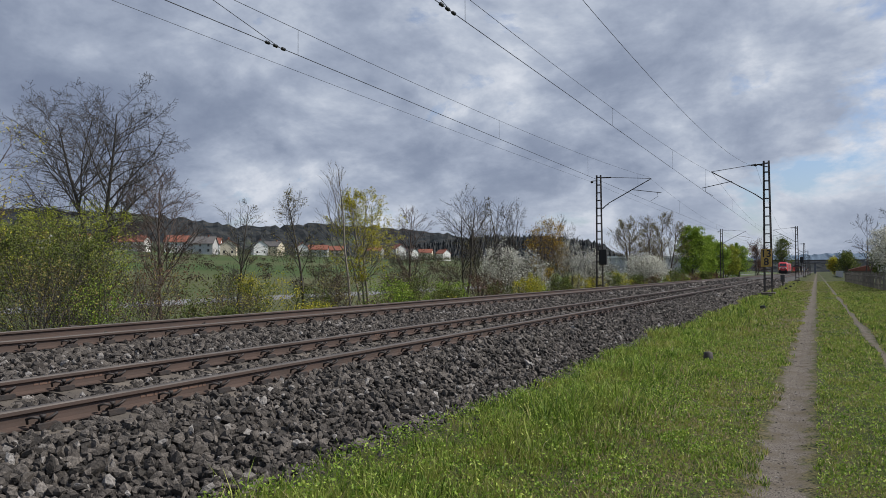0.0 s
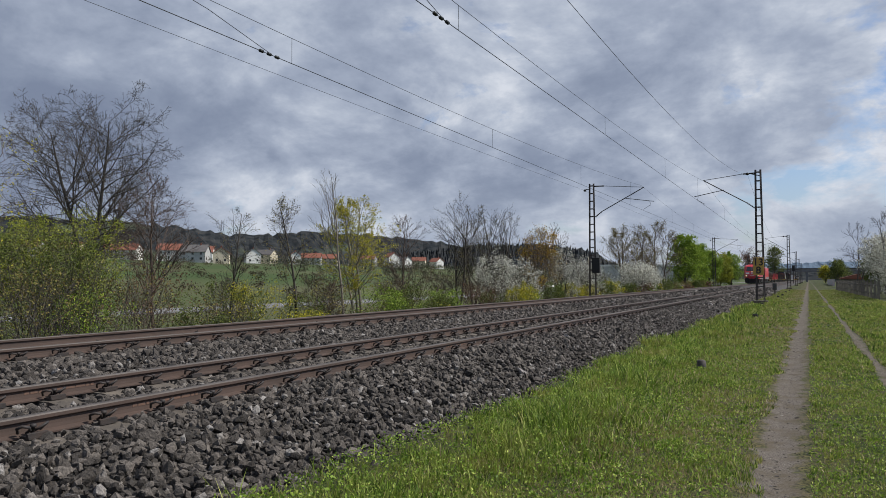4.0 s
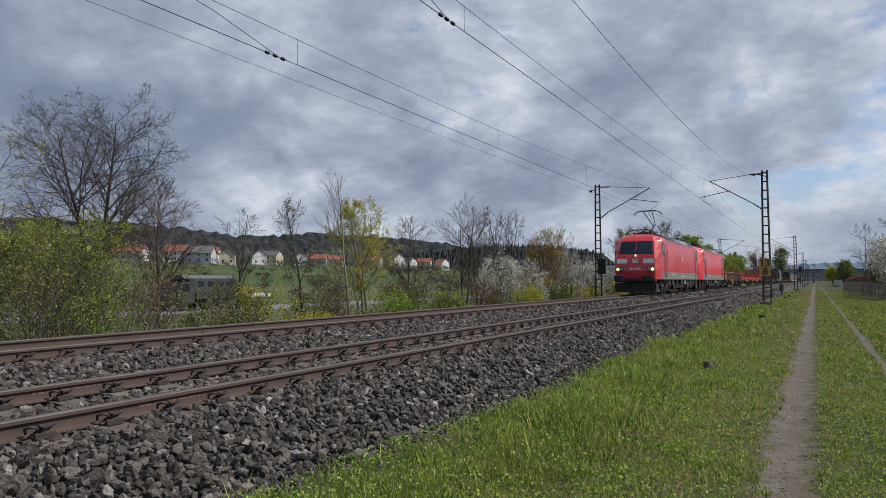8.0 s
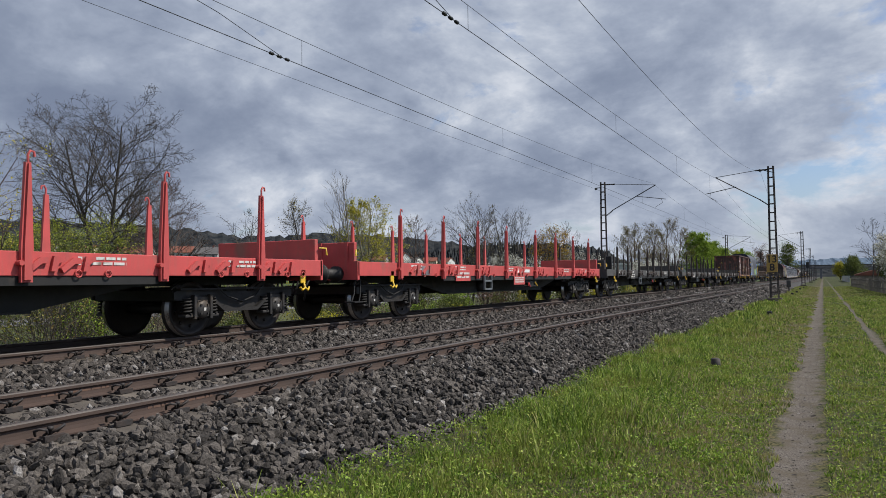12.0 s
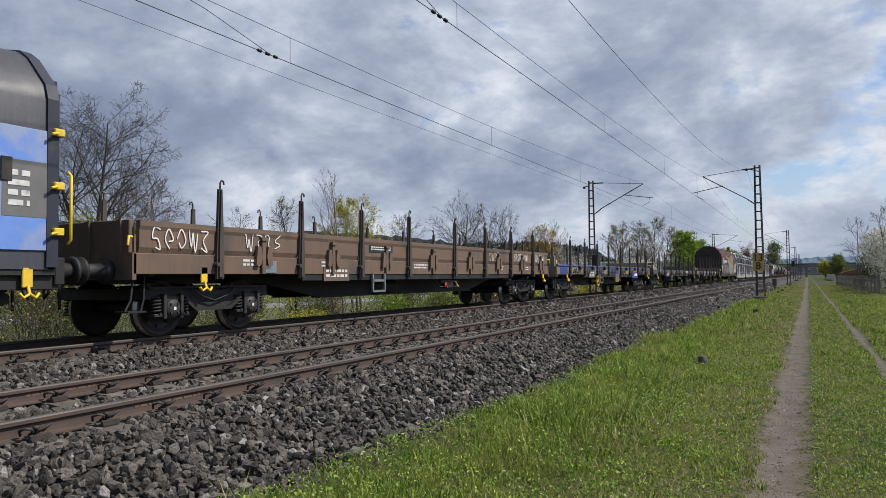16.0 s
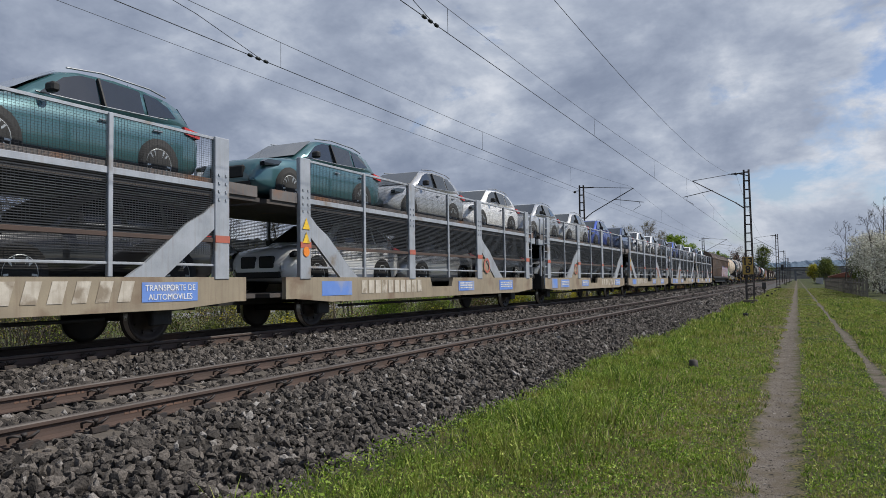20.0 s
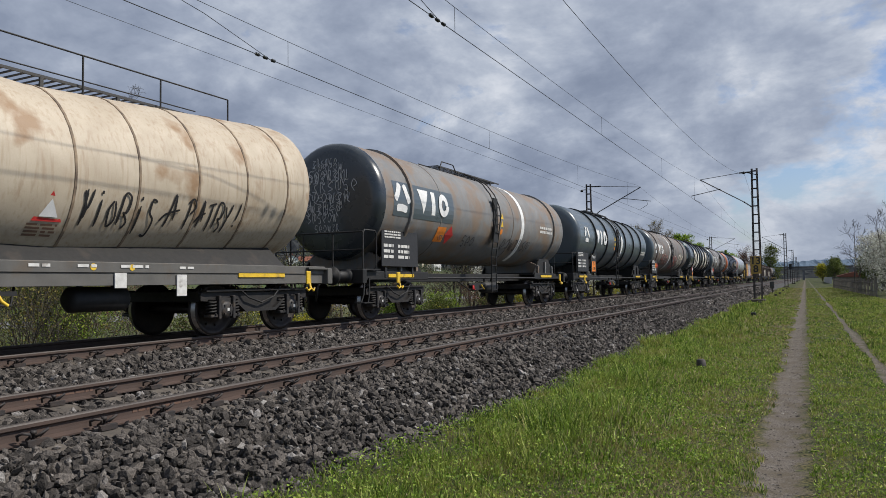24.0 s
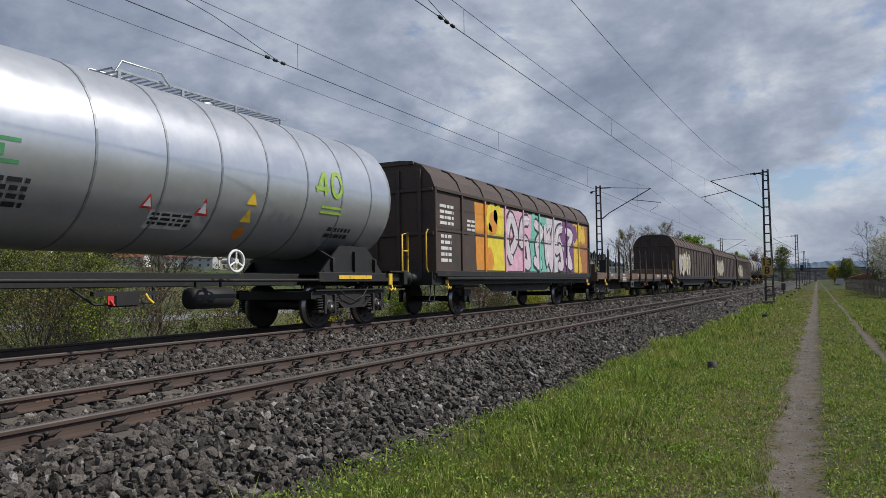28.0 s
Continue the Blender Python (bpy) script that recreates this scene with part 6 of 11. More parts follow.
M["tank_black"] = surface("tank_black", (0.032, 0.040, 0.046), (0.026, 0.033, 0.039), 0.28, scale=1.0, dirt=(0.055, 0.055, 0.055), dirt_at=0.64, streak=0.3, coat=0.25)
M["tank_sooty"] = surface("tank_sooty", (0.15, 0.152, 0.155), (0.10, 0.10, 0.102), 0.5, scale=2.2, dirt=(0.115, 0.088, 0.066), dirt_at=0.47, streak=0.9, bump=0.002, fine=30)
M["tank_blue"] = surface("tank_blue", (0.03, 0.045, 0.085), (0.026, 0.038, 0.07), 0.3, scale=1.0, dirt=(0.05, 0.055, 0.07), dirt_at=0.66, coat=0.35)
M["tank_orange"] = surface("tank_orange", (0.52, 0.14, 0.045), (0.45, 0.12, 0.04), 0.5, scale=1.0, dirt=(0.3, 0.11, 0.06), dirt_at=0.6, streak=0.3)
M["tank_silver"] = surface("tank_silver", (0.53, 0.545, 0.565), (0.47, 0.485, 0.505), 0.36, 0.7, scale=0.8, fine=8)
M["tank_pink"] = surface("tank_pink", (0.46, 0.26, 0.21), (0.36, 0.22, 0.19), 0.6, scale=1.2, dirt=(0.25, 0.22, 0.2), dirt_at=0.55)
M["tank_beige"] = surface("tank_beige", (0.48, 0.41, 0.31), (0.40, 0.33, 0.24), 0.55, scale=2.4, dirt=(0.27, 0.17, 0.09), dirt_at=0.60, streak=0.6)
M["tank_seam"] = surface("tank_seam", (0.12, 0.085, 0.06), (0.3, 0.22, 0.14), 0.8, scale=6)
M["tank_end_brown"] = surface("tank_end_brown", (0.20, 0.105, 0.065), (0.14, 0.08, 0.055), 0.6, scale=1.5, dirt=(0.07, 0.055, 0.045), dirt_at=0.5)
M["grey_frame"] = surface("grey_frame", (0.11, 0.105, 0.095), (0.08, 0.077, 0.07), 0.65, scale=3, dirt=(0.1, 0.08, 0.06), dirt_at=0.56, streak=0.4)


def hazard(w, sk, y, z, size=0.42, diamond=True, words=True):
    """The orange danger plate with its two numbers, and a red diamond."""
    p = part("danger_plate", patch(Shape(), sk, y, y + size, z, z + size * 0.78, 0.012), "orange_plate", w, "orange danger plate with black numbers")
    x = sk(y, z + size * 0.4, 0.016)[0]
    if words:
        lettering("33", size * 0.36, "black_sign", p, x, y + size / 2, z + size * 0.58)
        lettering("1170", size * 0.36, "black_sign", p, x, y + size / 2, z + size * 0.20)
    if diamond:
        c = (y + size * 1.55, z + size * 0.4)
        q = size * 0.5
        part("danger_diamond", Shape().add([sk(c[0] - q, c[1], 0.012), sk(c[0], c[1] - q, 0.012), sk(c[0] + q, c[1], 0.012), sk(c[0], c[1] + q, 0.012)], [(0, 1, 2, 3)]), "red_paint", w, "red danger diamond")


def plain_marks(w, sk, marks, mat, label):
    """A painted name in plain shapes: rings, triangles, bars and crosses on the barrel."""
    for kind, y0, y1, z0, z1, wide in marks:
        s, ym, zm = Shape(), (y0 + y1) / 2, (z0 + z1) / 2
        a, b = wide / 2, wide / 2
        if kind == "ring":
            pts = [(ym + ((y1 - y0) / 2 - a) * math.cos(t), zm + ((z1 - z0) / 2 - b) * math.sin(t)) for t in [k * math.pi / 12 for k in range(25)]]
            stroke(s, sk, pts, wide, 0.008, 2)
        elif kind == "triangle":
            rows = [(y0 + (ym - y0) * k / 10, y1 + (ym - y1) * k / 10, z0 + (z1 - z0) * k / 10) for k in range(11)]
            v = [sk(y, z, 0.010) for a0, a1, z in rows for y in (a0, a1)]
            s.add(v, [(2 * k, 2 * k + 1, 2 * k + 3, 2 * k + 2) for k in range(10)])
        elif kind == "bar":
            patch(s, sk, ym - a, ym + a, min(z0, z1), max(z0, z1), 0.008)
        else:
            stroke(s, sk, [(y0 + a, z0), (y1 - a, z1)], wide, 0.010, 16)
            stroke(s, sk, [(y0 + a, z1), (y1 - a, z0)], wide, 0.012, 16)
        part("logo", s, mat, w, label)


def three_blocks(w, sk, y, z, size, mat="white"):
    """A name in three plain white shapes."""
    h = size * 0.9
    plain_marks(w, sk, [("triangle", y + size * 0.15, y + size * 0.98, z + h, z, size * 0.24), ("bar", y + size * 1.05, y + size * 1.7, z, z + h, size * 0.3), ("ring", y + size * 1.8, y + size * 2.65, z, z + h, size * 0.24)],
                mat, "plain white logo shape")


def trefoil(w, sk, y, z, size, mat="white"):
    s = Shape()
    for k in range(3):
        a = math.pi / 2 + k * 2 * math.pi / 3
        b = a + 2.0
        stroke(s, sk, [(y + size * 0.45 * math.cos(a + 0.25), z + size * 0.45 * math.sin(a + 0.25)), (y + size * 0.3 * math.cos((a + b) / 2), z + size * 0.3 * math.sin((a + b) / 2)),
                       (y + size * 0.45 * math.cos(b - 0.25), z + size * 0.45 * math.sin(b - 0.25))], size * 0.22, 0.009)
    part("logo", s, mat, w, "plain white three-part logo")


def small_print(w, sk, spots, mat="letter"):
    s = Shape()
    rng = random.Random(5)
    for y, z, wd, h, n in spots:
        step = h / n
        for i in range(n):
            at = 0.0
            while at < wd:
                q = min(rng.uniform(0.06, 0.2), wd - at)
                patch(s, sk, y + at, y + at + q, z + h - i * step - step * 0.6, z + h - i * step, 0.006, 0, 1)
                at += q + 0.04
    part("lettering", s, mat, w)


M["logo_cream"] = surface("logo_cream", (0.66, 0.62, 0.52), (0.56, 0.52, 0.43), 0.6, scale=3, dirt=(0.4, 0.36, 0.3), dirt_at=0.62)


def build_tanks():
    R, Z = 1.43, 2.87
    tb = tank_wagon(664.6, 13.1, "cream tank wagon with rusty streaks and a brown end", "tank_beige", "tank_end_brown", 1.37, 2.80, 0.95, 11.85, welds=(2.1, 3.2, 4.3, 5.45, 6.55, 7.6, 8.77, 9.9, 11.0),
                    walkway=(1.4, 10.35), board=(1.75, 1.40), bend=0.065, frame_mat="grey_frame", saddle="grey_frame", rail_mat="grating", ring_mat="tank_seam", deep=True, hand=(1.5, 3.0, 4.4, 5.9, 7.33, 8.8, 10.39))
    sk = lambda y, z, lift: skin_barrel(1.37, 2.80 + 0.065 * (abs(y - 6.4) - 5.45))(y, z, lift)
    hand_text(tb, sk, (("KIOR", 6.7, 7.5, 1.74, 2.24), ("IS", 7.58, 8.0, 1.68, 2.22), ("A", 8.05, 8.45, 1.75, 2.32), ("PATRY", 8.58, 9.62, 1.8, 2.28), ("!", 9.62, 9.9, 1.86, 2.32)), (0.015, 0.013, 0.013), 0.035)
    warning(tb, sk, 6.25, 1.95, 0.42, "w")
    small_print(tb, sk, ((6.0, 1.55, 0.42, 0.18, 4),), "tank_end_brown")
    small_print(tb, skin_flat(1.204), ((6.0, 1.13, 0.3, 0.07, 1), (6.7, 1.13, 0.3, 0.07, 1), (7.4, 1.13, 0.5, 0.07, 1), (8.5, 1.13, 0.3, 0.06, 1), (3.0, 1.12, 1.2, 0.08, 1)))
    for y in (6.95, 7.6):
        s = Shape()
        blob(s, skin_flat(1.203), y, 1.165, 0.05, 0.05, 0.003, random.Random(1), 0)
        part("round_mark", s, "yellow", tb, "small round yellow mark")
    part("step_plate", Shape().box(1.19, 1.21, 7.3, 7.5, 0.86, 1.08).box(1.19, 1.21, 8.45, 8.65, 0.72, 1.06), "letter", tb)
    t1 = tank_wagon(677.7, 16.2, "dusty grey tank wagon with scrawled dark end and white band", "tank_dusty", "tank_black", R, Z, 1.1, 15.3, rings=(2.6, 13.9), welds=(4.3, 9.6),
                    ladder=8.0, walkway=(6.2, 11.0), board=(1.5, 1.28), saddle="tank_dusty", ring_mat="tank_dusty")
    sk = skin_barrel(R, Z)
    part("band", patch(Shape(), sk, 10.35, 10.62, 1.6, 4.2, 0.006), "white", t1, "white painted band")
    part("logo_ground", patch(Shape(), sk, 1.75, 5.0, 2.5, 3.35, 0.004), "tank_slate", t1)
    trefoil(t1, sk, 2.15, 2.95, 0.8)
    three_blocks(t1, sk, 2.85, 2.65, 0.68)
    hazard(t1, sk, 4.2, 2.0, 0.5)
    small_print(t1, sk, ((12.3, 2.6, 1.4, 0.3, 2),))
    tag(t1, sk, 5.9, 1.95, 0.9, 0.3, (0.03, 0.03, 0.03), 3, 1, 0.1)
    tag(t1, sk, 8.9, 1.95, 2.6, 0.35, (0.03, 0.03, 0.03), 7, 4, 0.1)
    warning(t1, sk, 8.6, 3.0)
    ske = skin_end(1.1, Z, R, 0.10)
    scr = random.Random(9)
    for k in range(11):
        z = Z - 0.75 + 0.16 * k + scr.uniform(-0.08, 0.08)
        wide = 1.5 - 0.9 * abs(k - 5) / 6
        tag(t1, ske, -wide * 0.5 + scr.uniform(-0.2, 0.2), z, wide, scr.uniform(0.16, 0.34), (0.5, 0.5, 0.5), 6, 2 * k + 1, 0.06)
    t2 = tank_wagon(694.0, 16.9, "slate blue-grey tank wagon with black rings and white arrow", "tank_slate", "tank_slate", R, Z, 1.1, 16.0, rings=(3.9, 6.0, 8.0, 10.0, 12.0, 14.0),
                    ladder=8.3, walkway=(6.2, 10.3), board=(1.5, 1.28))
    three_blocks(t2, sk, 3.95, 2.6, 0.75)
    trefoil(t2, sk, 2.4, 2.95, 0.8)
    s = patch(Shape(), sk, 9.1, 9.38, 2.2, 3.1, 0.008)
    s.add([sk(9.1, 3.1, 0.008), sk(9.38, 3.1, 0.008), sk(9.24, 3.25, 0.008)], [(0, 1, 2)])
    s.add([sk(9.1, 2.2, 0.008), sk(9.38, 2.2, 0.008), sk(9.24, 2.05, 0.008)], [(0, 1, 2)])
    part("level_mark", s, "white", t2, "white double-pointed level mark")
    warning(t2, sk, 7.7, 3.0)
    small_print(t2, sk, ((14.4, 2.3, 1.1, 0.25, 2), (9.0, 1.8, 0.4, 0.3, 4)))
    part("hazard_backing", Shape().box(1.2, 1.23, 3.7, 4.6, 1.25, 2.15, 0.01), "black", t2)
    hazard(t2, skin_flat(1.235), 3.8, 1.3, 0.6, False)
    lettering("Ethanol", 0.2, "white", t2, 1.235, 4.15, 1.98)
    t3 = tank_wagon(711.0, 16.8, "grime-streaked grey tank wagon with rusty upper half", "tank_rusty", "tank_slate", R, Z, 1.1, 15.9, rings=(2.5, 13.9), welds=(4.4, 10.0), ladder=8.3,
                    walkway=(6.5, 11.2), board=(1.6, 1.28), saddle="tank_rusty", ring_mat="tank_rusty")
    trefoil(t3, sk, 2.15, 2.95, 0.75)
    three_blocks(t3, sk, 2.85, 2.62, 0.68)
    hazard(t3, skin_flat(1.235), 2.6, 1.65, 0.4)
    graffiti(t3, sk, 4.4, 1.9, 2.4, 0.7, 3, (0.3, 0.1, 0.08), (0.16, 0.08, 0.07), None, 51, 0.14)
    graffiti(t3, sk, 8.9, 1.8, 2.0, 0.8, 3, (0.45, 0.12, 0.1), (0.25, 0.1, 0.1), None, 52, 0.14)
    graffiti(t3, sk, 11.2, 1.75, 2.3, 1.0, 3, (0.5, 0.45, 0.36), (0.14, 0.1, 0.09), None, 53, 0.2)
    part("band", patch(Shape(), sk, 7.4, 7.65, 1.6, 4.2, 0.006), "white", t3, "white painted band")
    t4 = tank_wagon(727.8, 16.2, "black tank wagon with huge cream shapes and teal end graffiti", "tank_black", "tank_black", R, Z, 1.1, 15.2, rings=(3.3, 5.25, 7.0, 8.55, 10.7, 12.4, 14.0),
                    ladder=None, walkway=(5.4, 10.6), board=None)
    plain_marks(t4, sk, [("ring", 3.62, 5.0, 1.95, 3.5, 0.36), ("triangle", 5.38, 6.88, 1.9, 3.45, 0.38), ("bar", 8.9, 10.4, 1.9, 3.5, 0.42), ("cross", 10.85, 12.25, 1.9, 3.5, 0.38)], "logo_cream", "huge plain cream shape")
    ske4 = skin_end(1.1, Z, R, 0.10)
    graffiti(t4, ske4, -1.05, 2.85, 0.7, 0.8, 1, (0.09, 0.27, 0.25), (0.4, 0.46, 0.44), None, 62, 0.34)
    graffiti(t4, ske4, -0.12, 2.8, 1.25, 0.95, 2, (0.09, 0.27, 0.25), (0.4, 0.46, 0.44), None, 60, 0.34)
    warning(t4, ske4, -0.22, 3.55, 0.22, "ttr")
    tag(t4, ske4, 0.0, 2.2, 0.7, 0.5, (0.6, 0.6, 0.6), 3, 7, 0.07)
    tag(t4, ske4, -1.25, 2.0, 0.6, 0.9, (0.45, 0.45, 0.45), 3, 3, 0.03)
    hazard(t4, skin_flat(1.3), 2.65, 1.2, 0.4, False)
    for y, m in ((2.55, "red_paint"), (2.95, "white")):
        part("danger_diamond", Shape().add([(1.31, y - 0.2, 1.75), (1.31, y, 1.55), (1.31, y + 0.2, 1.75), (1.31, y, 1.95)], [(0, 1, 2, 3)]), m, t4, "danger diamond")
    part("hazard_backing", Shape().box(1.26, 1.298, 2.4, 3.2, 1.15, 1.95), "black", t4)
    tag(t4, sk, 3.7, 1.95, 0.8, 0.3, (0.55, 0.2, 0.22), 3, 3, 0.1)
    tag(t4, sk, 9.3, 1.8, 1.6, 0.4, (0.35, 0.22, 0.15), 5, 9, 0.1)
    tag(t4, sk, 12.6, 2.3, 1.2, 0.5, (0.65, 0.65, 0.65), 4, 2, 0.08)
    small_print(t4, sk, ((1.5, 1.9, 1.6, 0.4, 3), (13.3, 2.9, 0.9, 0.2, 2)))
    t5 = tank_wagon(744.0, 16.4, "soot-grey tank wagon with heavy rings and rust at its ends", "tank_sooty", "tank_slate", R, Z, 1.1, 15.5, rings=(2.6, 10.1, 13.9), welds=(5.0, 11.6), ladder=8.3,
                    walkway=(6.4, 11.0), board=(1.6, 1.28), saddle="tank_sooty", ring_mat="tank_sooty")
    trefoil(t5, sk, 2.3, 2.95, 0.75)
    three_blocks(t5, sk, 2.95, 2.62, 0.68)
    part("band", patch(Shape(), sk, 6.2, 6.45, 1.6, 4.2, 0.006), "white", t5)
    small_print(t5, sk, ((13.1, 2.55, 1.3, 0.22, 1),))
    hazard(t5, skin_flat(1.235), 2.6, 1.65, 0.4)
    w = tank_wagon(760.3, 16.4, "dark blue tank wagon with orange ends and cream letters", "tank_blue", "tank_orange", R, Z, 1.1, 15.4, rings=(3.4, 5.5, 7.5, 9.4, 11.3, 13.1), ladder=None,
                   walkway=(5.6, 10.8), board=None, rail_mat="grating")
    part("end_band", Shape().add([skin_barrel(R, Z)(y, z, 0.006) for z in [Z - 1.4 + 0.14 * k for k in range(21)] for y in (15.02, 15.12)], [(2 * i, 2 * i + 1, 2 * i + 3, 2 * i + 2) for i in range(20)]), "tank_orange", w)
    s = Shape()
    for k, (y, wd) in enumerate(((11.0, 0.75), (12.4, 0.42), (12.95, 0.38), (13.42, 0.36), (14.4, 0.36), (14.85, 0.4))):
        patch(s, sk, y, y + wd * 0.85, 2.6, 2.95, 0.008, 0.12)
        if k == 0:
            patch(s, sk, y - 0.05, y + 0.75, 2.95, 3.12, 0.0085)
    part("logo", s, "cream", w, "plain cream logo blocks")
    s = Shape()
    ring = [(14.0 + 0.2 * math.cos(a), 2.78 + 0.2 * math.sin(a)) for a in [k * math.pi / 6 for k in range(13)]]
    stroke(s, sk, ring, 0.11, 0.008, 2)
    part("logo", s, "tank_orange", w, "plain orange ring")
    s = patch(Shape(), sk, 8.0, 8.28, 2.15, 3.15, 0.008)
    s.add([sk(8.0, 3.15, 0.008), sk(8.28, 3.15, 0.008), sk(8.14, 3.3, 0.008)], [(0, 1, 2)])
    s.add([sk(8.0, 2.15, 0.008), sk(8.28, 2.15, 0.008), sk(8.14, 2.0, 0.008)], [(0, 1, 2)])
    part("level_mark", s, "cream", w, "cream double-pointed level mark")
    warning(w, sk, 8.6, 3.1)
    warning(w, sk, 8.45, 1.85, 0.4, "t")
    small_print(w, sk, ((11.9, 1.9, 1.0, 0.25, 2), (13.4, 1.8, 0.9, 0.3, 3), (2.2, 1.9, 1.2, 0.4, 4)), "white")
    skd = skin_end(1.1, Z, R, 0.10)
    s = Shape()
    for k in range(5):
        patch(s, skd, -0.65 + 0.3 * k + (0.25 if k > 1 else 0), -0.43 + 0.3 * k + (0.25 if k > 1 else 0), 2.95, 3.15, 0.008)
    part("logo", s, "letter", w, "plain pale logo blocks")
    s = Shape()
    blob(s, skd, 0.17, 3.05, 0.13, 0.13, 0.009, random.Random(1), 0)
    part("logo", s, "black_sign", w)
    si = tank_wagon(776.7, 14.5, "polished silver insulated tank wagon with banded shell", "tank_silver", "tank_pink", 1.41, 2.87, 1.0, 13.2, welds=(1.3, 2.5, 3.7, 5.35, 6.57, 7.7, 8.83, 9.97, 11.11, 12.2),
                    walkway=(6.4, 10.6), board=None, rail_mat="galvanised", ring_mat="steel")
    sk2 = skin_barrel(1.41, 2.87)
    part("logo", patch(patch(patch(Shape(), sk2, 2.7, 4.3, 2.45, 2.5), sk2, 2.7, 4.3, 2.72, 2.77), sk2, 2.9, 4.1, 2.54, 2.68), paint((0.06, 0.25, 0.10)), si, "green logo bars")
    s = Shape()
    stroke(s, sk2, [(10.25, 2.75), (10.5, 3.15), (10.52, 2.7)], 0.09, 0.008)
    stroke(s, sk2, [(10.2, 2.83), (10.62, 2.83)], 0.09, 0.0085)
    stroke(s, sk2, [(10.9 + 0.16 * math.cos(a), 2.95 + 0.24 * math.sin(a)) for a in [k * math.pi / 6 for k in range(13)]], 0.09, 0.008, 2)
    patch(s, sk2, 10.45, 11.15, 2.45, 2.5, 0.008)
    patch(s, sk2, 10.45, 11.15, 2.35, 2.4, 0.008)
    part("logo", s, paint((0.28, 0.45, 0.06)), si, "lime green numerals")
    warning(si, sk2, 8.5, 2.45, 0.26, "ttr")
    warning(si, sk2, 6.35, 2.2, 0.24, "w")
    warning(si, sk2, 7.45, 2.2, 0.30, "w")
    small_print(si, sk2, ((6.5, 1.85, 0.8, 0.2, 3), (10.9, 1.85, 0.8, 0.25, 2), (2.9, 1.9, 1.6, 0.4, 4)), "black_sign")
    part("data_plate", patch(Shape(), sk2, 6.45, 7.2, 1.82, 2.08, 0.005), "letter", si, "pale data plate")
    hand_wheel(si, 8.0, 1.32, 1.42, 0.18, "white")
    part("platform_rail", Shape().tube([(1.26, 13.75, 1.2), (1.26, 13.75, 2.1), (1.26, 14.0, 2.15), (1.26, 14.0, 1.2)], 0.022, 6).tube([(1.26, 13.75, 1.7), (1.26, 14.0, 1.7)], 0.02, 6), "yellow", si, "yellow end rails")
    # far behind
    for u, L, lab, m in ((892.0, 15.0, "pale grey tank wagon behind the vans", "tank_dusty"), (907.2, 16.4, "dark tank wagon near the train's tail", "tank_black")):
        tank_wagon(u, L, lab, m, m, R, Z, 1.1, L - 1.0, rings=(4.0, L - 4.0))


build_tanks()


# ---- double-deck car carriers, each in two halves, with new cars on both decks ----
M["carrier_beige"] = surface("carrier_beige", (0.28, 0.235, 0.165), (0.21, 0.175, 0.125), 0.65, scale=2, dirt=(0.17, 0.12, 0.08), dirt_at=0.55, streak=0.6)
M["carrier_steel"] = surface("carrier_steel", (0.40, 0.42, 0.45), (0.30, 0.32, 0.345), 0.45, 0.35, scale=3, dirt=(0.24, 0.2, 0.16), dirt_at=0.6, streak=0.4)
M["carrier_deck"] = surface("carrier_deck", (0.045, 0.04, 0.037), (0.07, 0.055, 0.045), 0.7, scale=4, dirt=(0.15, 0.08, 0.05), dirt_at=0.62)
M["mesh_wire"] = surface("mesh_wire", (0.055, 0.057, 0.06), (0.04, 0.04, 0.042), 0.5, 0.6, scale=10)
M["stripe_red"] = surface("stripe_red", (0.42, 0.11, 0.07), (0.32, 0.1, 0.07), 0.65, scale=5, dirt=(0.25, 0.17, 0.13), dirt_at=0.58)
M["deck_edge"] = surface("deck_edge", (0.14, 0.13, 0.125), (0.10, 0.09, 0.085), 0.7, scale=2, dirt=(0.2, 0.10, 0.055), dirt_at=0.56, streak=0.5)
M["name_cream"] = surface("name_cream", (0.50, 0.46, 0.39), (0.36, 0.32, 0.26), 0.7, scale=5, dirt=(0.22, 0.18, 0.13), dirt_at=0.52, streak=0.5)
HALF = 15.45


def wire_panel(width, height, name, thick=0.0015, upright=0.0010):
    s = Shape()
    n = int(height / 0.035)
    for k in range(n + 1):
        z = height * k / n
        s.box(-0.002, 0.002, 0, width, z - thick, z + thick)
    n = int(width / 0.05)
    for k in range(n + 1):
        y = width * k / n
        s.box(-0.002, 0.002, y - upright, y + upright, 0, height)
    return s.mesh(name, "mesh_wire")


PANEL_UP, PANEL_LOW = wire_panel(2.02, 0.86, "upper_wire_panel"), wire_panel(2.02, 1.05, "lower_wire_panel", 0.007, 0.002)


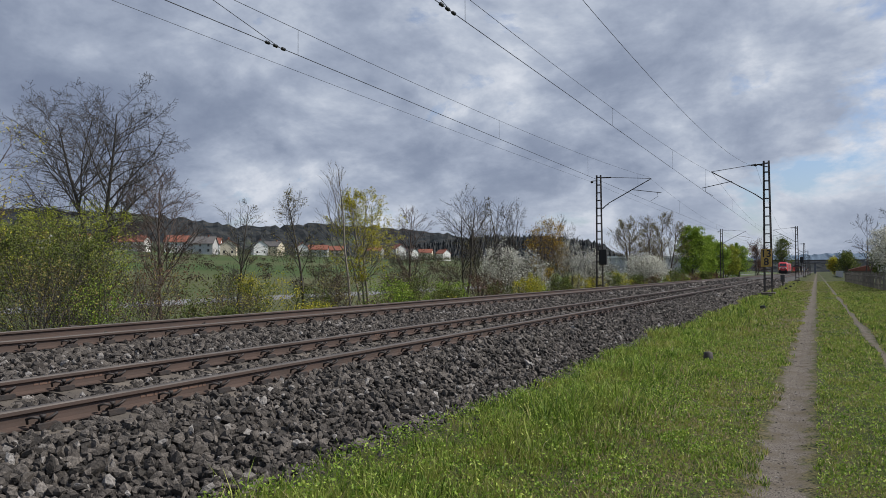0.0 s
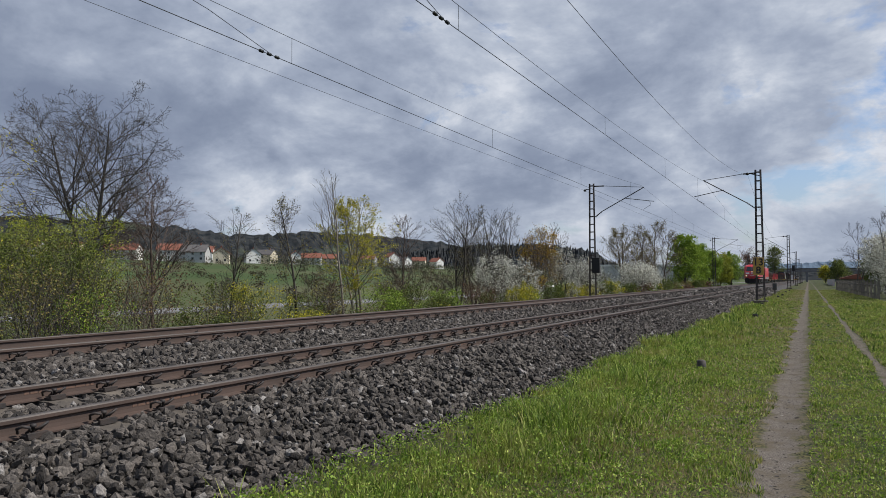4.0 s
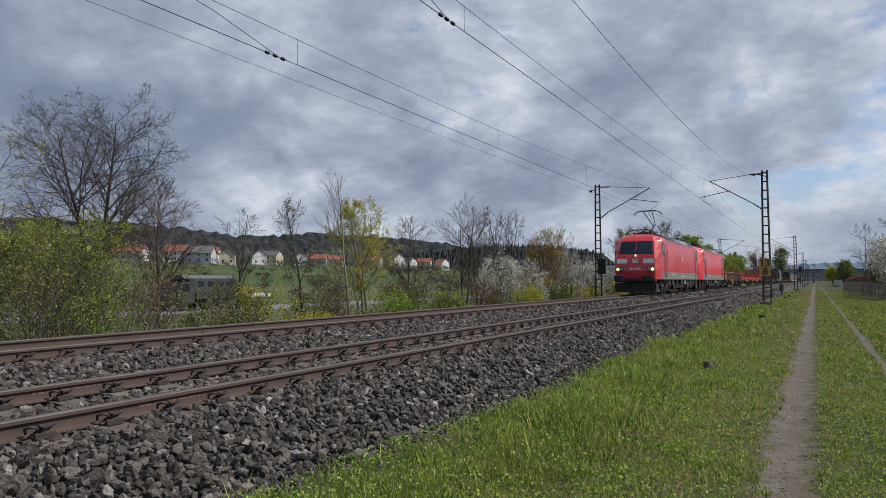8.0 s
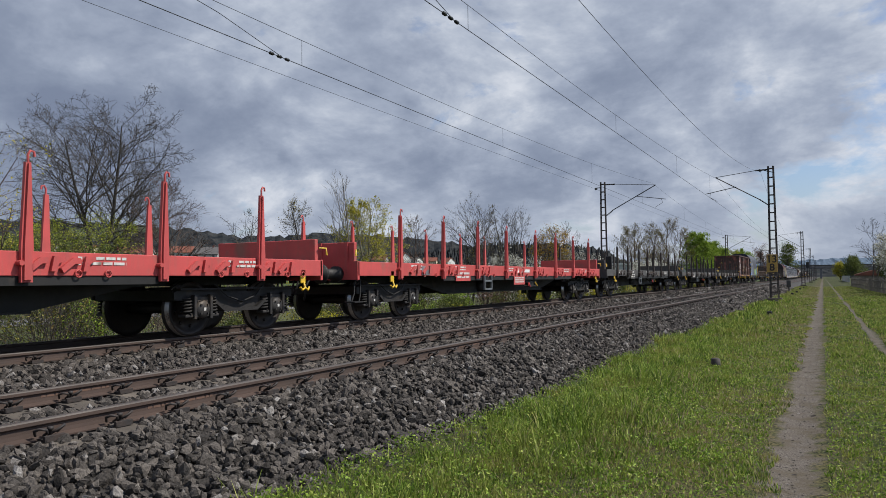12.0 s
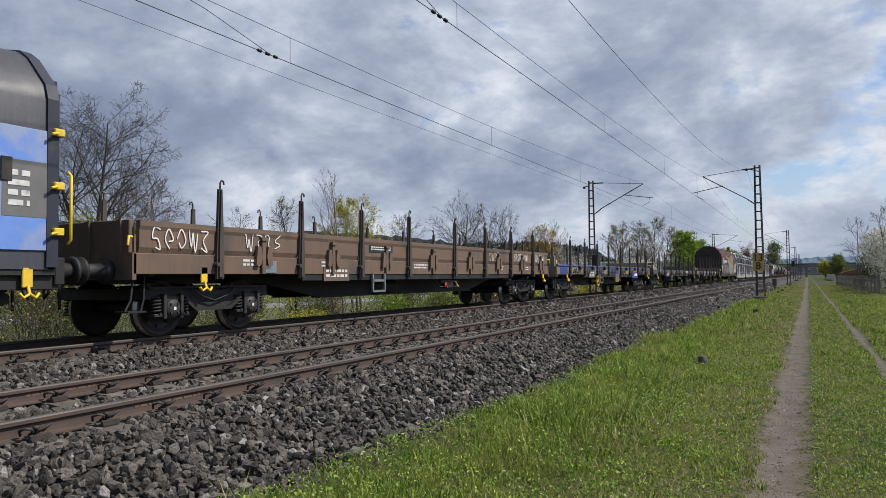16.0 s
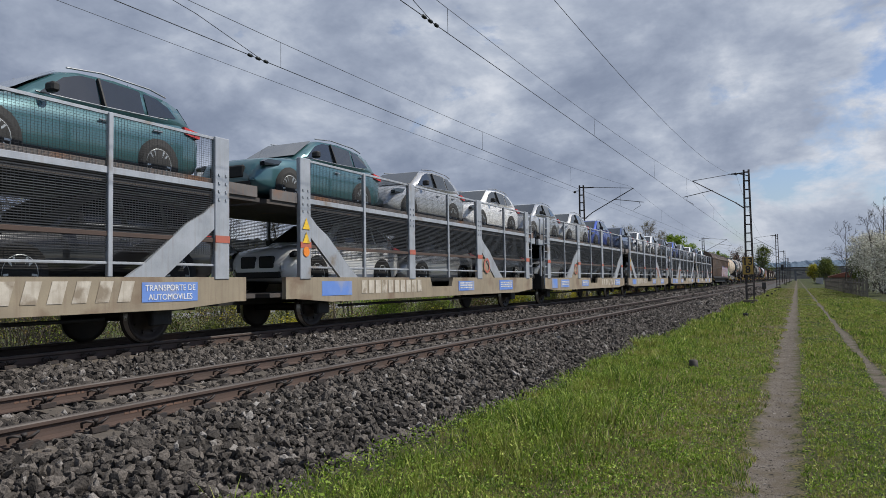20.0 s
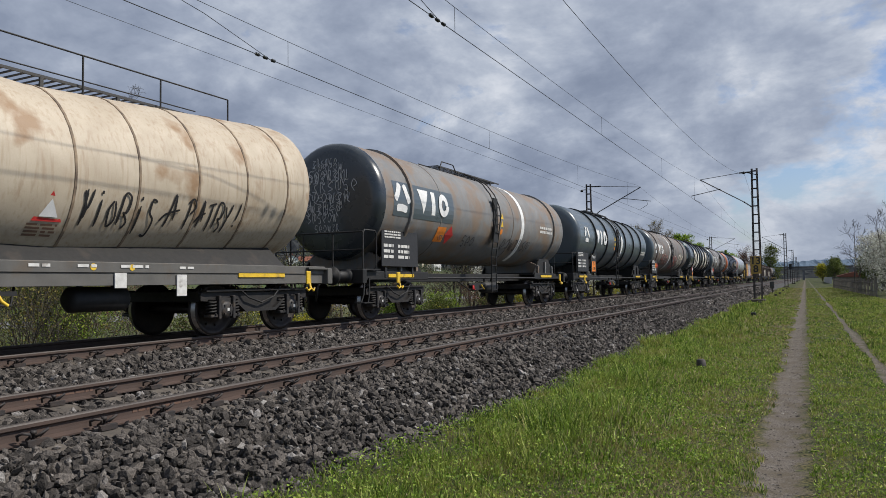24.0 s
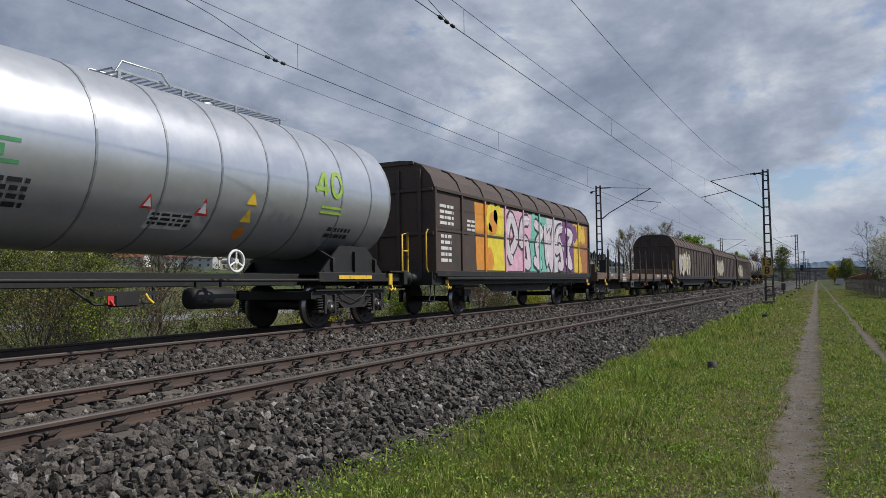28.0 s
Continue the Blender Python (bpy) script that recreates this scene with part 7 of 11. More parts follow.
def carrier_half(u, mirrored, seed):
    """One half: sole beam, posts with gussets, two decks, wire side panels."""
    w = vehicle("car_carrier", "double-deck car carrier in weathered beige and bare steel", "car transporter", u, "car carriers")

    def my(y):
        return HALF - y if mirrored else y

    def ybox(s, x0, x1, a, b, z0, z1, bevel=0.0):
        a, b = my(a), my(b)
        return s.box(x0, x1, min(a, b), max(a, b), z0, z1, bevel)

    def yprism(s, pts, x0, x1):
        return s.prism([(my(y), z) for y, z in pts], x0, x1, "x")

    for sx in (-1, 1):
        a, b = min(sx * 1.30, sx * 1.40), max(sx * 1.30, sx * 1.40)
        s = Shape()
        yprism(s, [(0.75, 0.62), (2.3, 0.53), (13.4, 0.53), (14.6, 0.62), (14.9, 0.62), (14.9, 1.04), (8.9, 1.04), (8.8, 0.80), (7.6, 0.80), (7.5, 1.04), (0.75, 1.04)], a, b)
        part("sole_beam", s, "carrier_beige", w, "beige sole beam with a hand-hole")
        for y, wd, thick in ((1.25, 0.34, 0), (5.6, 0.36, 1), (9.9, 0.30, 1), (14.3, 0.34, 0)):
            s = Shape()
            ybox(s, min(sx * 1.32, sx * 1.42), max(sx * 1.32, sx * 1.42), y - wd / 2, y + wd / 2, 1.0, 3.42, 0.012)
            for k in range(8):
                z = 2.35 + 0.14 * (k // 2)
                q = y + (-0.08 if k % 2 else 0.08)
                c = sx * 1.425
                ybox(s, c - 0.012, c + 0.012, q - 0.02, q + 0.02, z - 0.02, z + 0.02)
            part("post", s, "carrier_steel", w)
            s = Shape()
            ybox(s, min(sx * 1.41, sx * 1.428), max(sx * 1.41, sx * 1.428), y - wd / 2 + 0.002, y + wd / 2 - 0.002, 1.62, 1.74)
            part("stripe", s, "stripe_red", w, "faded red stripe")
        for y in (3.45, 7.75, 12.1):
            s = Shape()
            ybox(s, min(sx * 1.34, sx * 1.41), max(sx * 1.34, sx * 1.41), y - 0.04, y + 0.04, 1.04, 3.40, 0.008)
            part("thin_post", s, "carrier_steel", w)
        for y in (5.42, 14.13):
            s = Shape()
            yprism(s, [(y, 2.28), (y, 1.85), (y - 1.05, 1.04), (y - 1.75, 1.04), (y - 1.45, 1.22), (y - 0.6, 1.9), (y - 0.22, 2.1)], min(sx * 1.34, sx * 1.40), max(sx * 1.34, sx * 1.40))
            part("gusset", s, "carrier_steel", w, "slanting steel gusset")
        s = Shape()
        yprism(s, [(5.42, 1.82), (5.42, 1.04), (4.45, 1.04)], min(sx * 1.36, sx * 1.385), max(sx * 1.36, sx * 1.385))
        part("gusset_panel", s, "carrier_beige", w)
        if sx > 0:
            s = Shape()
            ring = [(my(5.05) + 0.2 * math.cos(t), 1.42 + 0.2 * math.sin(t)) for t in [k * math.pi / 8 for k in range(17)]]
            stroke(s, skin_flat(1.412), ring, 0.07, 0.0, 2)
            part("emblem", s, "stripe_red", w, "plain faded red ring")
        for z, h in ((2.52, 0.10), (1.62, 0.07), (1.22, 0.04), (3.36, 0.05)):
            s = Shape()
            ybox(s, min(sx * 1.35, sx * 1.385), max(sx * 1.35, sx * 1.385), 1.2, 14.3, z, z + h, 0.006)
            part("side_rail", s, "carrier_steel" if z != 1.62 else "rail_side", w)
        for y in (1.43, 3.5, 5.79, 7.8, 10.06, 12.15):
            yy = my(y + 2.02) if mirrored else y
            for me, z in ((PANEL_UP, 2.52), (PANEL_LOW, 1.42)):
                o = part("wire_panel", me, "mesh_wire", w, "", moved(sx * 1.37, yy, z))
                o["kind"] = "stuff"
    s = Shape()
    ybox(s, -1.32, 1.32, 0.3, HALF - 0.1, 2.42, 2.50)
    for x in (-0.75, 0.75):
        ybox(s, x - 0.28, x + 0.28, 0.3, HALF - 0.1, 2.50, 2.52)
    for x in (-1.33, 1.33):
        e = Shape()
        ybox(e, x - 0.025, x + 0.025, 0.4, HALF - 0.2, 2.50, 2.70)
        part("deck_edge", e, "deck_edge", w, "weathered upper deck edge beam")
    part("upper_deck", s, "carrier_deck", w, "dark steel upper deck")
    s = Shape()
    ybox(s, -1.30, 1.30, 0.7, HALF - 0.2, 0.66, 0.74)
    part("lower_deck", s, "carrier_deck", w, "dark steel lower deck")
    s = Shape()
    for x in (-0.4, 0.4):
        ybox(s, x - 0.06, x + 0.06, 0.62, HALF, 0.52, 0.66)
    ybox(s, -1.3, 1.3, 0.62, 0.78, 0.6, 1.2)
    part("underframe", s, "black", w)
    for k, y in enumerate((2.0, 13.3)):
        g = part("running_gear", Shape().box(1.0, 1.1, my(y) - 0.7, my(y) + 0.7, 0.50, 0.60).box(-1.1, -1.0, my(y) - 0.7, my(y) + 0.7, 0.50, 0.60)
                 .box(1.0, 1.12, my(y) - 0.2, my(y) + 0.2, 0.28, 0.6, 0.02).box(-1.12, -1.0, my(y) - 0.2, my(y) + 0.2, 0.28, 0.6, 0.02), "bogie", w, "sprung axle guard")
        put_wheelset(CARRIER_WHEEL, g, my(y), 0.42)
    part("rod", Shape().tube([(0.9, 3, 0.42), (0.9, 12.4, 0.42)], 0.03, 6), "black", w)
    part("data_sign", Shape().box(1.402, 1.408, my(6.6) - 0.55, my(6.6) + 0.55, 0.66, 0.94).box(1.402, 1.408, my(3.4) - 0.6, my(3.4) + 0.6, 0.64, 0.96).box(1.402, 1.408, my(13.2) - 0.55, my(13.2) + 0.55, 0.66, 0.96), "blue_sign", w, "patchy blue data fields")
    part("lettering", bars(bars(Shape(), 1.410, my(6.6) - 0.45, 0.70, 0.9, 0.2, 3), 1.410, my(3.4) - 0.5, 0.70, 1.0, 0.2, 3), "letter", w)
    if mirrored:
        s = Shape()
        for k in range(10):
            s.box(1.402, 1.408, 3.2 + k * 0.29, 3.42 + k * 0.29, 0.68, 0.98)
        part("name_blocks", s, "name_cream", w, "plain pale name blocks")
        warning(w, skin_flat(1.43), 1.15, 2.1, 0.24, "ttr")
    else:
        s = Shape()
        for k in range(8):
            s.prism([(9.7 + k * 0.36, 0.68), (9.92 + k * 0.36, 0.68), (10.0 + k * 0.36, 0.98), (9.78 + k * 0.36, 0.98)], 1.402, 1.408, "x")
        part("name_blocks", s, "name_cream", w, "plain slanted pale name blocks")
        lettering("TRANSPORTE DE", 0.13, "white", w, 1.411, 13.2 if not mirrored else 2.2, 0.87)
        lettering("AUTOMOVILES", 0.13, "white", w, 1.411, 13.2 if not mirrored else 2.2, 0.73)
        part("label_holder", Shape().box(1.402, 1.412, 1.6, 2.3, 0.62, 1.0), "blue_sign", w)
    end = HALF if mirrored else 0.0
    for x in (-0.87, 0.87):
        part("buffer", BUFFER, "black", w, "", (moved(0, HALF, 0) @ TURN if mirrored else Matrix.Identity(4)) @ moved(x, 0, 1.05))
    part("coupling", COUPLING, "black", w, "", moved(0, HALF, 0) @ TURN if mirrored else Matrix.Identity(4))
    y0, y1 = (HALF - 0.2, HALF - 0.9) if mirrored else (0.2, 0.9)
    s = Shape()
    for x in (-1.3, 1.3):
        s.box(x - 0.05, x + 0.05, min(y0, y1), max(y0, y1), 2.3, 2.52)
        s.beam((x, (y0 + y1) / 2, 1.1), (x, (y0 + y1) / 2, 3.3), 0.06)
    part("end_frame", s, "carrier_steel", w)
    s = Shape()
    for k in range(7):
        s.box(1.36, 1.40, my(0.95) - 0.2, my(0.95) + 0.2, 1.15 + k * 0.3, 1.18 + k * 0.3)
    for q in (-0.2, 0.2):
        s.beam((1.38, my(0.95) + q, 0.75), (1.38, my(0.95) + q, 3.35), 0.035)
    part("ladder", s, "carrier_steel", w, "steel end ladder")
    return w


CARRIER_WHEEL = wheelset_mesh(0.42, "wheelset_small")
PAINT_JOBS = {
    "white": ((0.78, 0.78, 0.77), "white"), "teal": ((0.045, 0.12, 0.135), "dark teal"), "silver": ((0.36, 0.37, 0.38), "silver grey"),
    "blue": ((0.015, 0.055, 0.36), "bright blue"), "navy": ((0.012, 0.03, 0.09), "dark blue"), "black": ((0.02, 0.02, 0.022), "black"), "pearl": ((0.55, 0.55, 0.53), "pearl grey")}


def car_paint(name, colour):
    m, N, L, p = material("car_paint_" + name)
    p.inputs["Base Color"].default_value = (*colour, 1)
    p.inputs["Metallic"].default_value = 0.0 if name == "white" else 0.35
    p.inputs["Roughness"].default_value, p.inputs["Coat Weight"].default_value, p.inputs["Coat Roughness"].default_value = 0.35, 1.0, 0.04
    c, n, r = N.new("ShaderNodeTexCoord"), N.new("ShaderNodeTexNoise"), N.new("ShaderNodeMapRange")
    L.new(c.outputs["Object"], n.inputs["Vector"])
    n.inputs["Scale"].default_value = 3.0
    r.inputs[3].default_value, r.inputs[4].default_value = 0.28, 0.45
    L.new(n.outputs["Fac"], r.inputs[0])
    L.new(r.outputs[0], p.inputs["Roughness"])
    return m


def loft(stations, section, closed=False):
    """Rings of a body: section(station) gives the points of a half ring from the crown to the underside."""
    rings = []
    for st in stations:
        half = section(*st)
        rings.append(half + [(-x, y, z) for x, y, z in reversed(half) if abs(x) > 1e-6])
    n, v, f = len(rings[0]), [p for r in rings for p in r], []
    for i in range(len(rings) - 1):
        for k in range(n):
            f.append((i * n + k, i * n + (k + 1) % n, (i + 1) * n + (k + 1) % n, (i + 1) * n + k))
    s = Shape().add(v, f, None, True)
    s.add(rings[0], [tuple(range(n))])
    s.add(rings[-1], [tuple(range(n))[::-1]])
    return s


def car_meshes():
    def lower(y, w, zb, zt):
        m = zb + (zt - zb) * 0.5
        return [(0, y, zt + 0.035), (w * 0.5, y, zt + 0.025), (w * 0.84, y, zt - 0.01), (w * 0.96, y, zt - 0.09), (w, y, m + 0.1), (w * 0.985, y, m - 0.08), (w * 0.99, y, zb + 0.12), (w * 0.9, y, zb), (0, y, zb)]

    body = loft([(0.0, 0.60, 0.42, 0.60), (0.06, 0.72, 0.30, 0.76), (0.22, 0.84, 0.24, 0.88), (0.55, 0.90, 0.21, 0.95), (1.0, 0.915, 0.20, 1.00), (1.4, 0.92, 0.20, 1.04), (2.6, 0.92, 0.20, 1.06),
                 (3.6, 0.92, 0.21, 1.10), (4.05, 0.91, 0.24, 1.13), (4.32, 0.88, 0.28, 1.14), (4.44, 0.84, 0.34, 1.10), (4.5, 0.74, 0.42, 0.95)], lower).mesh("car_body", "white")

    def glass(y, w, zt):
        return [(0, y, zt), (w * 0.7, y, zt - 0.01), (w * 0.92, y, zt - 0.05), (max(w, 0.80) + 0.03, y, 1.0), (0, y, 1.0)]

    rows = [(1.22, 0.76, 1.07), (1.55, 0.74, 1.28), (2.0, 0.71, 1.55), (2.3, 0.70, 1.62), (2.9, 0.70, 1.65), (3.5, 0.69, 1.62), (3.95, 0.68, 1.56), (4.18, 0.69, 1.47), (4.36, 0.73, 1.20), (4.42, 0.75, 1.10)]
    roof = loft(rows, glass).mesh("car_roof", "white")
    cabin = Shape()
    ys, ws, zs = zip(*rows)
    for sx in (-1, 1):
        def on_side(y, z):
            w, zt = float(np.interp(y, ys, ws)), float(np.interp(y, ys, zs)) - 0.05
            f = min(1.0, (z - 1.0) / (zt - 1.0))
            return (sx * ((0.83 * (1 - f)) + w * 0.92 * f + 0.018), y, z)
        for pane in ([(1.58, 1.11), (2.54, 1.12), (2.54, 1.54), (2.28, 1.53), (2.0, 1.43)], [(2.63, 1.12), (3.36, 1.13), (3.36, 1.54), (2.63, 1.56)], [(3.44, 1.14), (4.05, 1.22), (3.92, 1.40), (3.70, 1.50), (3.44, 1.53)]):
            cabin.add([on_side(y, z) for y, z in (pane if sx > 0 else pane[::-1])], [tuple(range(len(pane)))])
    cabin.add([(-0.70, 1.27, 1.125), (0.70, 1.27, 1.125), (0.60, 1.97, 1.55), (-0.60, 1.97, 1.55)], [(0, 1, 2, 3)])
    cabin.add([(-0.60, 4.215, 1.45), (0.60, 4.215, 1.45), (0.66, 4.385, 1.20), (-0.66, 4.385, 1.20)], [(0, 1, 2, 3)])
    cabin = cabin.mesh("car_glass", "glass_dark")
    trim = Shape()
    for sx in (-1, 1):
        trim.tube([(sx * 0.62, 2.1, 1.61), (sx * 0.62, 2.7, 1.675), (sx * 0.62, 3.6, 1.645), (sx * 0.61, 3.95, 1.58)], 0.015, 5)
        trim.tube([(sx * 0.89, 1.45, 1.075), (sx * 0.89, 2.6, 1.09), (sx * 0.875, 3.75, 1.13)], 0.012, 5)
    trim = trim.mesh("car_trim", "steel")
    pillar = Shape()
    for sx in (-1, 1):
        pillar.beam((sx * 0.845, 2.585, 1.10), (sx * 0.675, 2.585, 1.55), 0.03, 0.06)
    pillar = pillar.mesh("car_pillar", "black")
    arch = Shape()
    for sx in (-1, 1):
        for y in (0.85, 3.54):
            arch.lathe([(sx * 0.70, 0.0), (sx * 0.70, 0.405), (sx * 0.925, 0.405), (sx * 0.925, 0.0)], (0, y, 0.37), "x", 20)
        arch.box(min(sx * 0.80, sx * 0.925), max(sx * 0.80, sx * 0.925), 1.2, 3.2, 0.19, 0.31, 0.02)
    arch = arch.mesh("car_arch", "tyre")
    tyre = Shape().lathe([(-0.10, 0.24), (-0.11, 0.30), (-0.10, 0.345), (-0.06, 0.355), (0.06, 0.355), (0.10, 0.345), (0.11, 0.30), (0.10, 0.24)], axis="x", n=24).mesh("car_tyre", "tyre")
    rim = Shape().lathe([(0.105, 0.245), (0.11, 0.255), (0.09, 0.225), (0.04, 0.21), (0.04, 0.05), (0.09, 0.06), (0.095, 0.0)], axis="x", n=20)
    for k in range(10):
        a = k * math.pi / 5 + (0.12 if k % 2 else -0.12)
        rim.beam((0.085, 0.05 * math.cos(a), 0.05 * math.sin(a)), (0.10, 0.235 * math.cos(a), 0.235 * math.sin(a)), 0.022, 0.03)
    rim = rim.mesh("car_rim", "galvanised")
    lamp = Shape().prism([(0.10, 0.72), (0.55, 0.80), (0.62, 0.88), (0.2, 0.86), (0.08, 0.80)], 0.78, 0.90, "x").mesh("car_lamp", "glass_dark")
    tail = Shape().prism([(4.12, 0.96), (4.44, 0.92), (4.46, 1.02), (4.10, 1.08)], 0.74, 0.90, "x").mesh("car_tail", "red_paint")
    mirror = Shape().box(0.92, 1.10, 1.55, 1.68, 1.08, 1.22, 0.03).mesh("car_mirror", "black")
    grille = Shape().box(-0.45, -0.04, -0.02, 0.06, 0.50, 0.76, 0.03).box(0.04, 0.45, -0.02, 0.06, 0.50, 0.76, 0.03).box(-0.6, 0.6, -0.01, 0.06, 0.30, 0.44, 0.02).mesh("car_grille", "black")
    handle = Shape().box(0.915, 0.94, 2.42, 2.60, 0.86, 0.89, 0.006).box(0.915, 0.94, 3.42, 3.60, 0.88, 0.91, 0.006).mesh("car_handle", "steel")
    return body, cabin, roof, trim, pillar, arch, tyre, rim, lamp, tail, mirror, grille, handle


CAR = car_meshes()
CAR_PAINT = {k: car_paint(k, c) for k, (c, _) in PAINT_JOBS.items()}


def in_paint(me, colour, cache={}):
    if (me.name, colour) not in cache:
        cache[me.name, colour] = me.copy()
        cache[me.name, colour].materials[0] = CAR_PAINT[colour]
    return cache[me.name, colour]


def car(colour, u, z, deck):
    body, cabin, roof, trim, pillar, arch, tyre, rim, lamp, tail, mirror, grille, handle = CAR
    c = thing("car", "new %s compact sport utility car on the %s deck" % (PAINT_JOBS[colour][1], deck), "car", None, "new cars on the carriers")
    TRAIN.append((c, u, 0.0, z))
    part("body", in_paint(body, colour), "white", c)
    part("window_band", cabin, "glass_dark", c, "dark tinted windows")
    part("roof", in_paint(roof, colour), "white", c)
    part("trim", trim, "steel", c, "bright roof rails and window trim")
    part("pillar", pillar, "black", c)
    part("wheel_arch", arch, "tyre", c)
    for y in (0.85, 3.54):
        for sx in (0, 1):
            w = part("wheel", tyre, "tyre", c, "", moved(-0.82 if sx else 0.82, y, 0.355) @ (TURN if sx else Matrix.Identity(4)))
            part("rim", rim, "galvanised", w, "spoked alloy rim")
    for me, nm, ml in ((lamp, "headlight", "dark glass headlight"), (tail, "tail_light", "red tail light"), (mirror, "mirror", "")):
        part(nm, me, "black", c, ml)
        o = part(nm, me, "black", c, ml)
        o.matrix_basis = Matrix.Diagonal((-1, 1, 1, 1))
    part("grille", grille, "black", c)
    part("door_handles", handle, "steel", c)


def build_carriers():
    upper = ["white", "white", "teal", "teal", "silver", "white", "silver", "pearl", "blue", "navy", "white", "white", "black", "blue", "silver", "white", "navy", "white"]
    lower = ["white", "silver", "black", "white", "silver", "black", "silver", "black", "black", "black", "silver", "silver", "white", "black", "white", "silver", "white", "navy"]
    for k in range(6):
        u = 548.9 + HALF * k
        carrier_half(u, k % 2 == 1, k)
        for i in range(3):
            y = (0.1, 5.05, 9.85)[i] if k % 2 == 0 else (0.45, 5.5, 10.4)[i]
            car(upper[3 * k + i], u + y, 2.52, "upper")
            car(lower[3 * k + i], u + y + 0.9 - 0.25 * i, 0.74, "lower")


build_carriers()


# ---- two red electric locomotives ----
LOCO_LEN = 18.9
M["roof_grey"] = surface("roof_grey", (0.135, 0.16, 0.17), (0.105, 0.125, 0.135), 0.5, scale=2, dirt=(0.13, 0.12, 0.11), dirt_at=0.58, streak=0.3)
M["skirt_grey"] = surface("skirt_grey", (0.17, 0.165, 0.15), (0.14, 0.135, 0.125), 0.6, scale=2, dirt=(0.10, 0.085, 0.07), dirt_at=0.58, streak=0.3)
M["windscreen"] = surface("windscreen", (0.012, 0.016, 0.02), (0.02, 0.024, 0.028), 0.06, scale=1, coat=0.8)
M["head_lamp"] = glow("head_lamp", (1.0, 0.80, 0.42), 1.2)
M["lamp_off"] = surface("lamp_off", (0.25, 0.30, 0.30), (0.18, 0.22, 0.22), 0.2, scale=20)


def nose_y(z):
    return float(np.interp(z, [0.98, 1.5, 2.3, 3.42, 3.72, 3.92], [0.72, 0.62, 0.74, 1.30, 1.60, 2.05]))


def nose_w(z):
    return float(np.interp(z, [0.98, 2.3, 3.42, 3.72, 3.92], [1.20, 1.20, 1.06, 0.92, 0.60]))


LEVELS = [0.98, 1.25, 1.5, 1.9, 2.3, 2.85, 3.42, 3.54, 3.72, 3.92]


def side_w(z):
    return float(np.interp(z, [0.98, 2.6, 3.54, 3.84, 3.92], [1.49, 1.49, 1.455, 1.16, 0.70]))


def loco_shell():
    """The body as rings: a sloping, chamfered nose at each end and flat sides between."""
    def ring(yf, wf):
        r = [(wf(z), yf(z), z) for z in LEVELS]
        return [(x, y, z) for x, y, z in r] + [(-x, y, z) for x, y, z in reversed(r)]

    n = len(LEVELS) * 2
    rings = [ring(nose_y, nose_w),
             ring(lambda z: nose_y(z) + 0.10, lambda z: nose_w(z) + 0.07),
             ring(lambda z: max(1.45, nose_y(z) + 0.42), side_w),
             ring(lambda z: 3.45 - 0.10 * (z - 3.4) if z > 3.4 else 3.45, side_w)]
    back = [[(x, LOCO_LEN - y, z) for x, y, z in r] for r in rings[::-1]]
    rings += back
    v = [p for r in rings for p in r]
    f = [(i * n + k, i * n + k + 1, (i + 1) * n + k + 1, (i + 1) * n + k) for i in range(len(rings) - 1) for k in range(n - 1)]
    s = Shape().add(v, f)
    m = len(LEVELS)
    for i in (0, len(rings) - 1):
        base = i * n
        s.add(v[base:base + n], [(k, k + 1, n - 2 - k, n - 1 - k) for k in range(m - 1)])
    s.add([(1.49, 1.0, 0.98), (1.49, LOCO_LEN - 1.0, 0.98), (-1.49, LOCO_LEN - 1.0, 0.98), (-1.49, 1.0, 0.98)], [(0, 1, 2, 3)])
    return s


def front_patch(y_lift, x0, x1, z0, z1, flip=False):
    """A panel that lies on the sloping front."""
    pts = [(x0, nose_y(z0) - y_lift, z0), (x1, nose_y(z0) - y_lift, z0), (x1 * nose_w(z1) / nose_w(z0), nose_y(z1) - y_lift, z1), (x0 * nose_w(z1) / nose_w(z0), nose_y(z1) - y_lift, z1)]
    return [(x, LOCO_LEN - y, z) if flip else (x, y, z) for x, y, z in pts]


